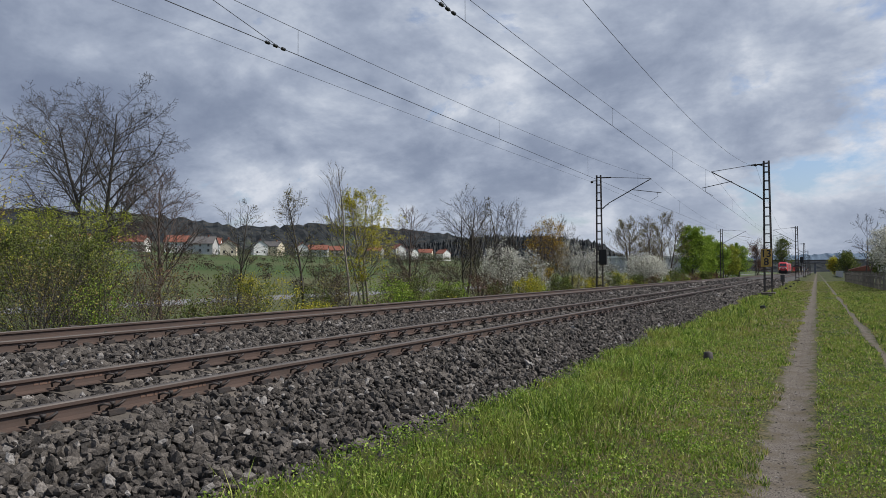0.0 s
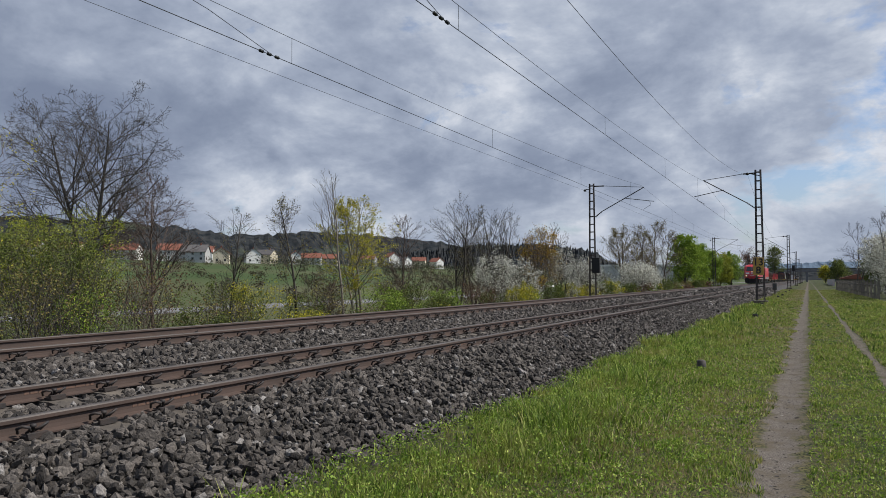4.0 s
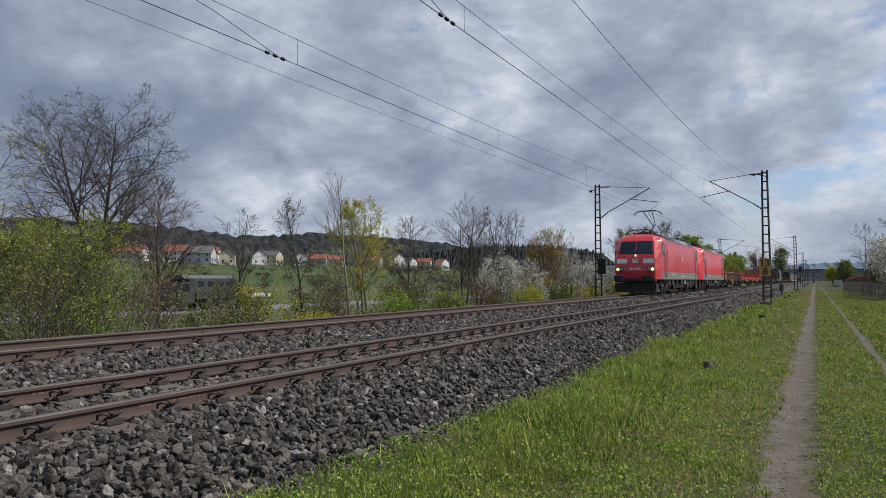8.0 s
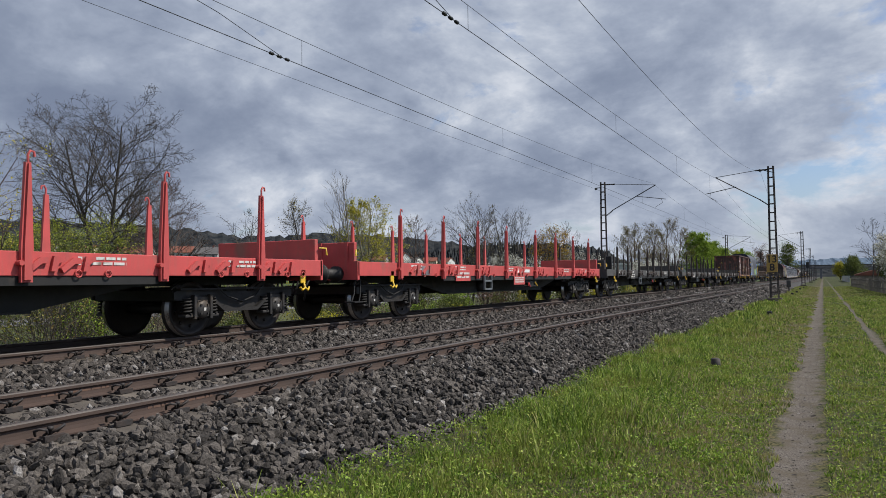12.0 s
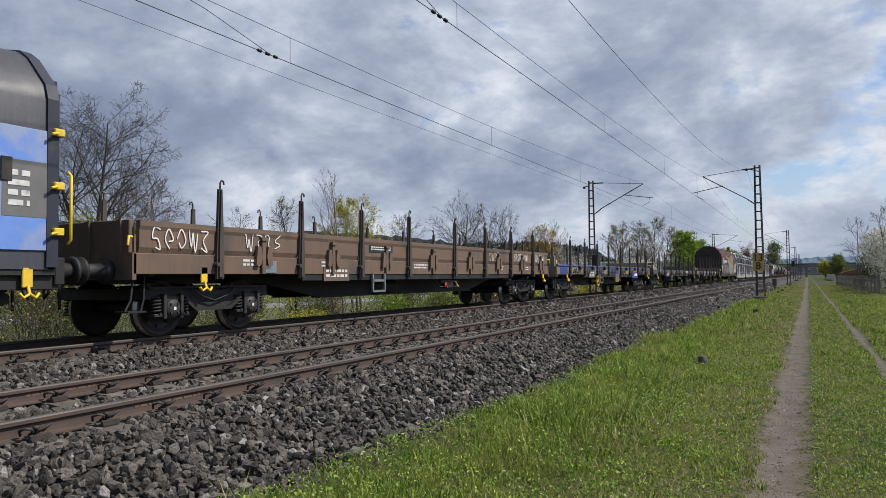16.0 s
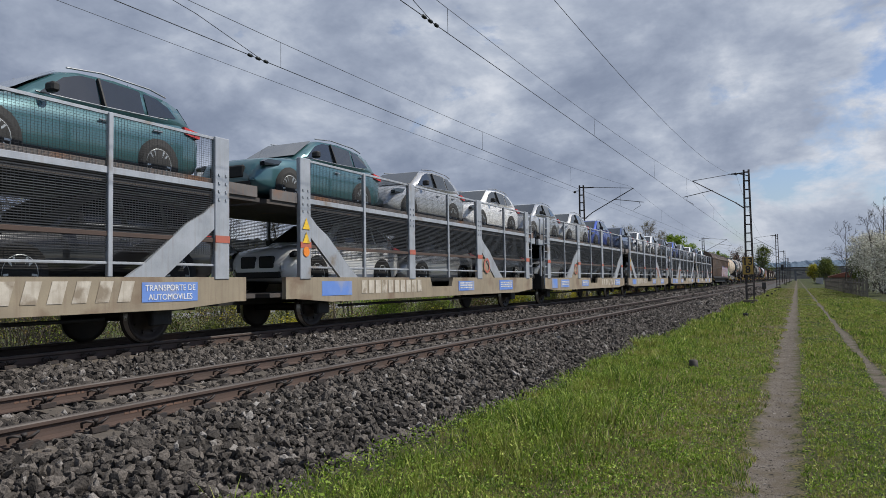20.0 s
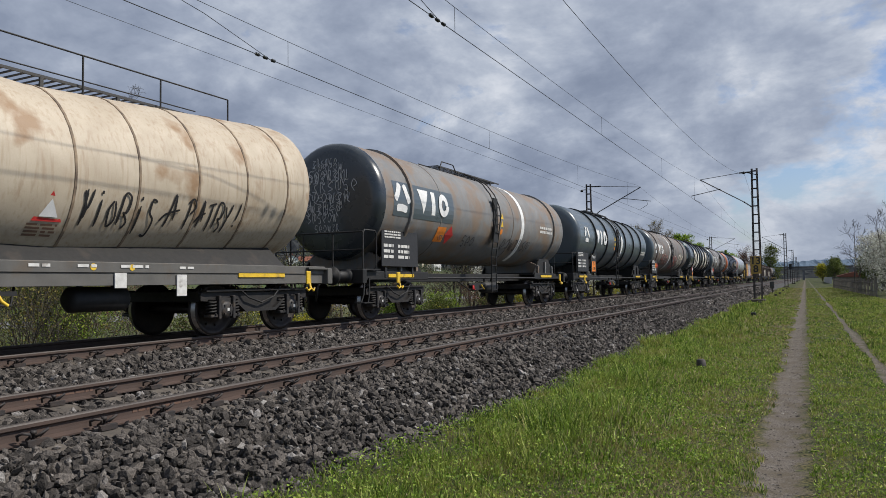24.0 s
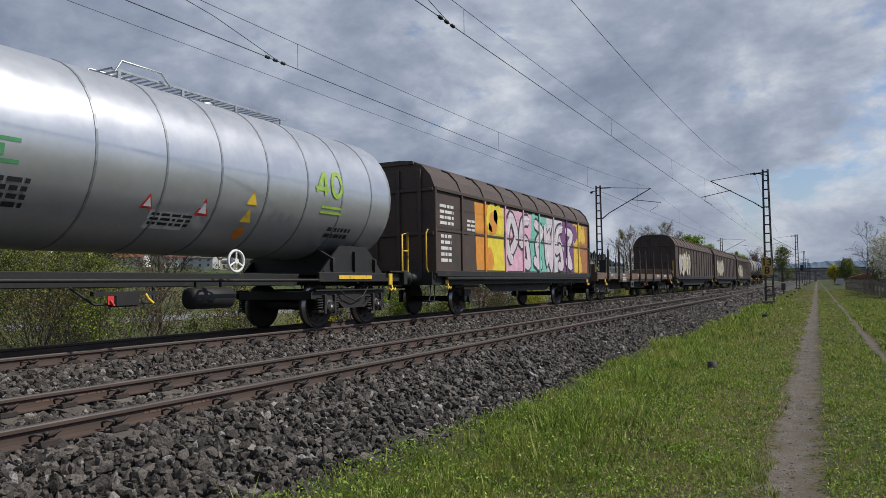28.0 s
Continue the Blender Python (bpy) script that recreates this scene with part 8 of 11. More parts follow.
def pantograph(parent, y, raised, back=False):
    sgn = -1 if back else 1

    def p(x, dy, z):
        return (x, y + sgn * dy, z)

    s = Shape()
    s.beam(p(-0.45, 0, 4.05), p(0.45, 0, 4.05), 0.09)
    for x in (-0.45, 0.45):
        s.beam(p(x, -0.5, 4.05), p(x, 0.5, 4.05), 0.07)
        for dy in (-0.45, 0.45):
            s.lathe([(3.86, 0.05), (3.90, 0.07), (3.94, 0.05), (3.98, 0.07), (4.03, 0.05)], (x, y + sgn * dy, 0), "z", 8)
    knee, head = (p(0, 1.55, 4.85), p(0, -0.55, 5.70)) if raised else (p(0, 1.75, 4.14), p(0, -0.55, 4.24))
    s.tube([p(0, 0.1, 4.18), knee], 0.06, 7)
    s.tube([p(0.1, -0.15, 4.14), (knee[0] + 0.05, knee[1], knee[2] - 0.12)], 0.018, 5)
    for x in (-0.28, 0.28):
        s.tube([(knee[0] + x * 0.35, knee[1], knee[2]), (head[0] + x, head[1], head[2] - 0.08)], 0.03, 6)
    s.tube([knee, (head[0], head[1], head[2] - 0.02)], 0.012, 4)
    for dy in (-0.22, 0.22):
        hz = head[2]
        s.tube([(-0.95, head[1] + dy, hz - 0.28), (-0.80, head[1] + dy, hz - 0.10), (-0.55, head[1] + dy, hz), (0.55, head[1] + dy, hz), (0.80, head[1] + dy, hz - 0.10), (0.95, head[1] + dy, hz - 0.28)], 0.025, 6)
    for x in (-0.4, 0.4):
        s.tube([(x, head[1] - 0.22, head[2] - 0.02), (x, head[1] + 0.22, head[2] - 0.02)], 0.018, 5)
    part("pantograph", s, "black", parent, "raised single-arm pantograph" if raised else "folded single-arm pantograph")


def locomotive(u, raised, fresh):
    lab = "red electric locomotive with grey skirt, %s" % ("pantograph raised, headlights on" if raised else "both pantographs folded")
    w = vehicle("locomotive", lab, "locomotive", u, "locomotives")
    red = surface("loco_red", (0.62, 0.034, 0.034) if fresh else (0.54, 0.040, 0.045), (0.57, 0.030, 0.030) if fresh else (0.47, 0.036, 0.040), 0.34, scale=1.2,
                  dirt=(0.36, 0.045, 0.04) if fresh else (0.17, 0.05, 0.048), dirt_at=0.66 if fresh else 0.60, streak=0.15 if fresh else 0.5, coat=0.3, spec=0.4)
    part("body_shell", loco_shell(), red, w, "traffic red welded body")
    x0 = 1.49
    for sx in (-1, 1):
        a, b = min(sx * 1.488, sx * 1.497), max(sx * 1.488, sx * 1.497)
        part("skirt_band", Shape().prism([(1.55, 0.975), (LOCO_LEN - 1.55, 0.975), (LOCO_LEN - 1.85, 1.46), (1.85, 1.46)], a, b, "x"), "skirt_grey", w, "grey skirt band")
        if sx > 0:
            part("lettering", bars(bars(bars(Shape(), 1.498, 9.3, 1.13, 1.1, 0.12, 1), 1.498, 5.2, 1.22, 0.9, 0.14, 2), 1.498, 11.6, 1.12, 0.6, 0.12, 2), "letter", w)
            lettering("1" if not fresh else "1", 0.22, "letter", w, 1.499, 2.1, 1.33 if not fresh else 1.7)
            lettering("R 100 m", 0.11, "letter", w, 1.499, 2.18, 1.09)
        for back in (0, 1):
            def yy(y):
                return LOCO_LEN - y if back else y
            a, b = min(sx * 1.488, sx * 1.50), max(sx * 1.488, sx * 1.50)
            win = [(1.72, 2.66), (1.76, 2.62), (2.30, 2.62), (2.36, 2.68), (2.36, 3.22), (2.28, 3.30), (2.02, 3.30), (1.94, 3.26), (1.76, 2.98)]
            fr = [(1.66, 2.63), (1.73, 2.57), (2.34, 2.57), (2.41, 2.64), (2.41, 3.26), (2.32, 3.35), (1.98, 3.35), (1.90, 3.31), (1.70, 3.0)]
            f = part("cab_window", Shape().prism([(yy(y), z) for y, z in fr], a, b, "x"), "black", w, "black-framed cab side window")
            part("pane", Shape().prism([(yy(y), z) for y, z in win], min(sx * 1.50, sx * 1.504), max(sx * 1.50, sx * 1.504), "x"), "windscreen", f)
            d = Shape()
            for q in ((2.55, 1.52, 2.57, 3.22), (3.18, 1.52, 3.20, 3.22), (2.55, 1.50, 3.20, 1.52), (2.55, 3.22, 3.20, 3.24)):
                d.box(a, b - 0.004 if sx > 0 else b, min(yy(q[0]), yy(q[2])), max(yy(q[0]), yy(q[2])), q[1], q[3])
            door = part("cab_door", d, "loco_trim", w, "flush cab door")
            h = Shape()
            for z in (1.92, 2.50):
                h.box(min(sx * 1.49, sx * 1.52), max(sx * 1.49, sx * 1.52), min(yy(2.58), yy(2.66)), max(yy(2.58), yy(2.66)), z - 0.08, z + 0.08)
                h.tube([(sx * 1.53, yy(2.62), z), (sx * 1.53, yy(2.82), z + 0.01)], 0.02, 5)
            part("door_handle", h, "steel", door, "bright lever handles")
            for y in (2.46, 3.28):
                r = Shape().tube([(sx * 1.49, yy(y), 2.92), (sx * 1.56, yy(y), 2.90), (sx * 1.56, yy(y), 1.36), (sx * 1.49, yy(y), 1.34)], 0.02, 6)
                part("hand_rail", r, "steel", w)
            seam = Shape()
            for q0, q1 in (((3.42, 3.14), (3.42, 1.52)), ((3.42, 1.52), (9.1, 1.52))):
                seam.beam((sx * 1.491, yy(q0[0]), q0[1]), (sx * 1.491, yy(q1[0]), q1[1]), 0.008, 0.008)
            part("panel_seam", seam, "loco_trim", w)
            part("step_well", Shape().box(a, b + 0.002, min(yy(2.62), yy(3.14)), max(yy(2.62), yy(3.14)), 1.10, 1.34), "black_sign", w)
            st = Shape()
            for z in (0.45, 0.78):
                st.box(min(sx * 1.20, sx * 1.46), max(sx * 1.20, sx * 1.46), min(yy(2.58), yy(3.12)), max(yy(2.58), yy(3.12)), z, z + 0.03)
            for y in (2.58, 3.12):
                st.beam((sx * 1.44, yy(y), 0.44), (sx * 1.44, yy(y), 0.98), 0.05)
            part("entrance_steps", st, "skirt_dark", w)
    # nose ends
    for back in (0, 1):
        m = moved(0, LOCO_LEN, 0) @ TURN if back else Matrix.Identity(4)
        for x0_, x1_ in ((-1.06, -0.03), (0.03, 1.06)):
            scr = part("windscreen", Shape().plate(front_patch(0.012, x0_, x1_, 2.66, 3.44)), "windscreen", w, "dark windscreen", m)
            a = (x0_ + x1_) / 2
            part("wiper", Shape().beam((a, nose_y(2.66) - 0.04, 2.66), (a + 0.35, nose_y(3.2) - 0.04, 3.2), 0.025), "black", w, "", m)
        part("window_surround", Shape().plate(front_patch(0.006, -1.13, 1.13, 2.60, 3.50)), "black", w, "", m)
        for x0_, x1_ in ((-1.16, -0.50), (0.50, 1.16)):
            part("grille_plate", Shape().plate(front_patch(0.012, x0_, x1_, 2.0, 2.29)), "white", w, "pale grey plate", m)
        part("logo", Shape().plate(front_patch(0.010, -0.2, 0.2, 2.03, 2.29)), "white", w, "plain white logo frame", m)
        part("logo", Shape().plate(front_patch(0.014, -0.165, 0.165, 2.06, 2.26)), red, w, "", m)
        part("logo", Shape().plate(front_patch(0.018, -0.12, -0.02, 2.09, 2.23)).plate(front_patch(0.018, 0.02, 0.12, 2.09, 2.23)), "white", w, "plain white logo blocks", m)
        for x in (-0.98, 0.98):
            s = Shape().box(x - 0.25, x + 0.25, nose_y(1.6) - 0.02, nose_y(1.6) + 0.1, 1.48, 1.76, 0.02)
            box = part("lamp_cluster", s, "black_sign", w, "twin headlamp cluster", m)
            on = raised and not back
            for q, mat in ((-0.11, "lamp_off"), (0.11, "head_lamp" if on else "lamp_off")):
                part("lamp", Shape().lathe([(nose_y(1.6) - 0.045, 0.0), (nose_y(1.6) - 0.04, 0.095), (nose_y(1.6) - 0.01, 0.105)], (x + (q if x > 0 else -q), 0, 1.62), "y", 14), mat, box)
        s = Shape().box(-0.12, 0.12, nose_y(2.5) - 0.03, nose_y(2.5) + 0.1, 2.42, 2.58, 0.02)
        top = part("upper_lamp", s, "loco_trim", w, "", m)
        part("lamp", Shape().lathe([(nose_y(2.5) - 0.05, 0.0), (nose_y(2.5) - 0.045, 0.06), (nose_y(2.5) - 0.03, 0.07)], (0, 0, 2.50), "y", 12), "head_lamp" if raised and not back else "lamp_off", top)
        part("number_bars", bars_front(), "letter", w, "number shown as plain bars", m)
        s = Shape()
        for x in (-0.75, 0.75):
            s.tube([(x - 0.2, nose_y(2.5) - 0.01, 2.48), (x - 0.18, nose_y(2.5) - 0.07, 2.48), (x + 0.18, nose_y(2.5) - 0.07, 2.48), (x + 0.2, nose_y(2.5) - 0.01, 2.48)], 0.018, 5)
        part("front_rail", s, red, w, "", m)
        s = Shape().box(-1.28, 1.28, 0.55, 1.0, 0.78, 1.0, 0.02)
        for x in (-0.55, -0.3, 0.35, 0.6):
            s.tube([(x, 0.55, 0.95), (x, 0.38, 0.8), (x + 0.05, 0.4, 0.55), (x + 0.12, 0.52, 0.45)], 0.03, 6)
        s.box(-0.12, 0.12, 0.2, 0.6, 0.9, 1.1, 0.02)
        part("buffer_beam", s, "black", w, "black buffer beam with hoses", m)
        for x in (-0.87, 0.87):
            b = Shape().box(x - 0.32, x + 0.32, -0.02, 0.03, 0.86, 1.24, 0.03)
            b.lathe([(0.02, 0.10), (0.30, 0.11), (0.30, 0.15), (0.62, 0.16)], (x, 0, 1.05), "y", 14)
            part("buffer", b, "black", w, "", m)
        s = Shape().prism([(-1.25, 0.75), (1.25, 0.75), (1.32, 0.42), (1.15, 0.16), (-1.15, 0.16), (-1.32, 0.42)], 0.62, 0.70)
        plough = part("snow_plough", s, "black", w, "dark obstacle deflector", m)
        for x in (-1.24, 1.24):
            part("side_plate", Shape().prism([(0.62, 0.75), (1.75, 0.72), (1.75, 0.45), (0.95, 0.16), (0.62, 0.16)], x - 0.02, x + 0.02, "x"), "black", plough)
        s = Shape().tube([(0.7, 2.2, 3.95), (0.7, 2.2, 4.05), (0.7, 1.9, 4.07)], 0.03, 6)
        s.lathe([(1.84, 0.06), (1.92, 0.03), (2.1, 0.025)], (0.7, 0, 4.07), "y", 10)
        part("horn", s, "black", w, "", m)
    # roof
    for y0, y1 in ((3.5, 8.9), (8.95, LOCO_LEN - 3.5)):
        s = Shape().prism([(1.452, 3.55), (1.16, 3.90), (0.95, 3.96), (-0.95, 3.96), (-1.16, 3.90), (-1.452, 3.55)], y0, y1)
        part("roof_hatch", s, "roof_grey", w, "grey sloping roof hatch")
    for y0, y1 in ((3.75, 5.35), (5.5, 7.1), (7.25, 8.75), (13.2, 13.6), (13.75, 14.5), (14.6, 15.3)):
        for sx in (-1, 1):
            rim = Shape()
            for q in (y0 - 0.04, y1 + 0.01):
                rim.beam((sx * 1.425, q, 3.60), (sx * 1.19, q, 3.885), 0.03, 0.05)
            for x, z in ((1.425, 3.60), (1.19, 3.885)):
                rim.beam((sx * x, y0 - 0.04, z), (sx * x, y1 + 0.04, z), 0.03, 0.04)
            g = part("louvre", rim, "roof_grey", w, "framed dark louvred grille" if y0 != 7.25 else "framed plain roof panel")
            if y0 == 7.25:
                continue
            s = Shape()
            n = int((y1 - y0) / 0.042)
            for k in range(n):
                y = y0 + (y1 - y0) * k / n
                s.beam((sx * 1.425, y, 3.61), (sx * 1.20, y + 0.012, 3.88), 0.018, 0.02)
            o = part("slats", s, "grille_dark", g)
            o["kind"] = "stuff"
    for sx in (-1, 1):
        s = Shape()
        for k in range(28):
            y = 3.7 + k * 0.42
            s.box(min(sx * 1.44, sx * 1.468), max(sx * 1.44, sx * 1.468), y, y + 0.27, 3.505, 3.525)
        o = part("gutter", s, "black", w, "row of slots under the roof edge")
        o["kind"] = "stuff"
        part("drip_rail", Shape().box(min(sx * 1.46, sx * 1.474), max(sx * 1.46, sx * 1.474), 3.45, LOCO_LEN - 3.45, 3.36, 3.372), red, w)
    pantograph(w, 3.0, False)
    pantograph(w, 5.4, raised)
    pantograph(w, LOCO_LEN - 3.0, False, True)
    pantograph(w, LOCO_LEN - 5.4, False, True)
    s = Shape()
    for y in (3.4, 3.9, 7.0, 7.8, 8.4):
        s.lathe([(3.90, 0.05), (3.94, 0.08), (3.98, 0.05), (4.02, 0.08), (4.06, 0.05)], (0.45, y, 0), "z", 8)
    s.tube([(0.45, 3.0, 4.06), (0.45, 8.4, 4.07), (0.2, 9.4, 3.99)], 0.022, 6)
    s.tube([(0.45, 3.4, 4.06), (0.42, 3.7, 4.16), (0.45, 4.0, 4.04)], 0.026, 6)
    for y in (13.4, 13.9, 14.4, 14.9):
        s.tube([(0.2, y, 3.96), (0.45, y + 0.1, 4.16), (0.62, y + 0.25, 4.14), (0.7, y + 0.4, 3.98)], 0.024, 6)
    for y in (2.7, 4.3):
        for k in range(6):
            s.lathe([(3.92 + 0.05 * k, 0.06), (3.935 + 0.05 * k, 0.115), (3.95 + 0.05 * k, 0.06)], (0.62, y, 0), "z", 10)
        s.tube([(0.62, y, 4.22), (0.66, y + 0.12, 4.30), (0.68, y + 0.35, 4.22), (0.66, y + 0.5, 4.0)], 0.024, 6)
    part("roof_conductors", s, "black", w, "roof insulators and conductors")
    # running gear
    for c in (4.25, LOCO_LEN - 4.25):
        s = Shape()
        for sx in (-1, 1):
            s.prism([(c - 2.2, 0.72), (c - 1.6, 0.86), (c + 1.6, 0.86), (c + 2.2, 0.72), (c + 2.0, 0.52), (c + 0.8, 0.50), (c + 0.5, 0.36), (c - 0.5, 0.36), (c - 0.8, 0.50), (c - 2.0, 0.52)], sx * 1.08 - 0.06, sx * 1.08 + 0.06, "x")
            for dy in (-1.3, 1.3):
                s.box(min(sx * 0.98, sx * 1.2), max(sx * 0.98, sx * 1.2), c + dy - 0.2, c + dy + 0.2, 0.46, 0.80, 0.04)
                s.lathe([(sx * 1.12, 0.0), (sx * 1.12, 0.17), (sx * 1.26, 0.15), (sx * 1.27, 0.0)], (0, c + dy, 0.62), "x", 12)
            s.tube([(sx * 1.25, c + 0.5, 0.80), (sx * 1.25, c + 1.2, 0.80)], 0.07, 8)
            s.box(min(sx * 1.15, sx * 1.3), max(sx * 1.15, sx * 1.3), c - 0.22, c + 0.1, 0.58, 0.96, 0.03)
        s.box(-1.0, 1.0, c - 0.5, c + 0.5, 0.40, 0.85, 0.05)
        b = part("bogie", s, "bogie", w, "black two-axle motor bogie")
        for dy in (-1.3, 1.3):
            put_wheelset(LOCO_WHEELSET, b, c + dy, 0.625)
        for y in (c - 2.35, c - 0.55, c + 2.2):
            g = Shape().box(1.26, 1.34, y, y + 0.42, 0.56, 0.96, 0.02)
            g.box(1.34, 1.36, y + 0.1, y + 0.32, 0.62, 0.90, 0.008)
            g.prism([(y - 0.05, 0.97), (y + 0.47, 0.97), (y + 0.40, 0.88), (y + 0.02, 0.88)], 1.26, 1.40, "x")
            part("sand_box", g, "skirt_dark", w, "dark grey sand box")
            part("sand_pipe", Shape().box(1.25, 1.33, y + 0.5, y + 0.62, 0.28, 0.70, 0.01).tube([(1.29, y + 0.56, 0.30), (1.22, y + 0.6, 0.16), (1.1, y + 0.62, 0.10)], 0.02, 6), "skirt_grey", w)
        for y in (c - 0.95, c + 0.55, c + 1.75):
            g = Shape().prism([(y - 0.16, 0.97), (y + 0.16, 0.97), (y + 0.10, 0.62), (y - 0.10, 0.62)], 1.33, 1.40, "x")
            part("lifting_bracket", g, "skirt_grey", w, "grey bracket under the skirt")
        for y, q in ((c - 1.1, 0.62), (c + 0.35, 0.62)):
            g = Shape().lathe([(y, 0.0), (y, 0.055), (y + q * 0.55, 0.055), (y + q * 0.55, 0.03), (y + q, 0.03), (y + q, 0.0)], (1.30, 0, 0.80), "y", 10)
            part("damper", g, "lamp_off", w, "pale horizontal damper")
        for dy in (-1.3, 1.3):
            g = Shape().lathe([(1.27, 0.0), (1.27, 0.13), (1.31, 0.12), (1.32, 0.05), (1.33, 0.0)], (0, c + dy, 0.62), "x", 14)
            part("axle_cover", g, "skirt_grey", w)
        for y in (c - 0.6, c + 0.9):
            part("brake_hose", Shape().tube([(1.36, y, 0.95), (1.40, y + 0.05, 0.7), (1.37, y - 0.1, 0.5), (1.34, y - 0.3, 0.44), (1.30, y - 0.5, 0.55)], 0.022, 6), "black", w)
    s = Shape().box(-1.25, 1.25, 7.0, 11.9, 0.34, 0.97, 0.05)
    s.box(1.2, 1.38, 7.4, 7.95, 0.50, 0.96, 0.02)
    part("transformer", s, "black", w, "black transformer box below the floor")
    for y, mat in ((7.45, "skirt_dark"), (9.3, "skirt_dark"), (9.7, "skirt_dark"), (10.6, "skirt_grey"), (11.0, "skirt_grey"), (11.7, "skirt_dark")):
        part("equipment_box", Shape().box(1.24, 1.42, y, y + (0.5 if y > 10.9 and y < 11.5 else 0.28), 0.62, 0.93, 0.02), mat, w)
    part("logo", Shape().box(1.492, 1.498, 9.3, 9.72, 2.30, 2.62), "white", w, "plain white logo frame")
    part("logo", Shape().box(1.498, 1.500, 9.34, 9.68, 2.34, 2.58), red, w)
    part("logo", Shape().box(1.500, 1.502, 9.39, 9.49, 2.38, 2.54).box(1.500, 1.502, 9.53, 9.63, 2.38, 2.54), "white", w)
    return w


def bars_front():
    s = Shape()
    for k, x in enumerate((-0.30, -0.21, -0.12, 0.02, 0.11, 0.20, 0.30)):
        s.plate(front_patch(0.012, x - 0.03, x + 0.03, 1.58, 1.72))
    return s


M["loco_trim"] = surface("loco_trim", (0.16, 0.02, 0.02), None, 0.5, scale=4)
M["skirt_dark"] = surface("skirt_dark", (0.022, 0.021, 0.02), (0.035, 0.03, 0.026), 0.6, scale=3, dirt=(0.06, 0.05, 0.04), dirt_at=0.6)
M["grille_dark"] = surface("grille_dark", (0.06, 0.062, 0.065), (0.09, 0.09, 0.09), 0.6, 0.3, scale=12)
locomotive(266.9, True, False)
locomotive(285.8, False, True)


# ---- masts and wires ----
def lattice_mast(x, y, side, base=0.25):
    """A riveted lattice mast: two tapering uprights with battens, on a concrete foot. side: +1 when its arm reaches towards -x."""
    m = thing("catenary_mast", "dark brown lattice catenary mast on a concrete foot", "catenary mast", moved(x, y, 0), "catenary masts")
    top = 8.6
    for k in (-1, 1):
        s = Shape()
        for q in (-1, 1):
            s.beam((k * 0.21, q * 0.11, base), (k * 0.13, q * 0.09, top), 0.032, 0.028)
        s.beam((k * 0.225, 0, base), (k * 0.145, 0, top), 0.012, 0.12)
        part("upright", s, "mast", m)
    z = base + 0.35
    while z < top - 0.1:
        w = 0.21 - 0.08 * (z - base) / (top - base)
        s = Shape().box(-w, w, -0.125, -0.105, z - 0.03, z + 0.03).box(-w, w, 0.105, 0.125, z - 0.03, z + 0.03)
        part("batten", s, "mast", m)
        z += 0.56
    part("foundation", Shape().box(-0.42, 0.42, -0.42, 0.42, -0.6, base + 0.02, 0.03), "sleeper", m, "weathered concrete foot")
    d = -side
    tx = (NEAR_X if x > -6 else FAR_X) - x
    s = Shape().tube([(d * 0.22, 0, 6.15), (d * 0.75, 0, 6.55), (tx, 0, 8.12)], 0.032, 6)
    for k in range(5):
        a = 0.28 + 0.09 * k
        s.lathe([(0, 0.03), (0.02, 0.075), (0.04, 0.03)], (d * (0.3 + 0.09 * k), 0, 6.2 + 0.07 * k), "x", 8)
    part("cantilever", s, "black", m, "slanting cantilever tube with insulators")
    s = Shape().tube([(tx, 0, 8.12), (d * 0.9, 0, 8.38)], 0.018, 6).tube([(d * 0.9, 0, 8.38), (d * 0.15, 0, 8.40)], 0.045, 6)
    part("top_tie", s, "black", m)
    s = Shape().tube([(tx * 0.62, 0, 7.42), (tx * 1.18, 0, 7.08)], 0.022, 6).tube([(tx * 1.1, 0, 7.12), (tx * 1.12, 0, 6.85), (tx * 0.98, 0, 6.55)], 0.014, 5)
    part("steady_arm", s, "black", m)
    f = x - d * 0.0
    s = Shape().beam((-d * 0.1, 0, 8.2), (-d * 0.45 if x < -6 else d * 0.6, 0, 8.2 if x < -6 else 8.42), 0.05)
    q = (-d * 0.5, 8.12) if x < -6 else (d * 0.62, 8.36)
    s.lathe([(q[1] - 0.08, 0.02), (q[1] - 0.04, 0.1), (q[1] + 0.06, 0.1), (q[1] + 0.1, 0.02)], (q[0], 0, 0), "z", 8)
    part("feeder_insulator", s, "black", m)
    return m


def sag(y, low, high, a=-25.0, span=75.0):
    """The height of a slung wire between masts span apart."""
    t = ((y - a) % span) / span * 2 - 1
    return low + (high - low) * t * t


def wire_run(name, label, x, height, r, y0=-30.0, y1=520.0):
    ys = np.concatenate([np.arange(y0, 130, 2.5), np.arange(130, y1, 12.5)])
    s = Shape().tube([(x, float(y), height(float(y))) for y in ys], r, 5, False)
    return tagged(new(name, s.mesh(name, "wire")), label, "overhead wire", "overhead wires")


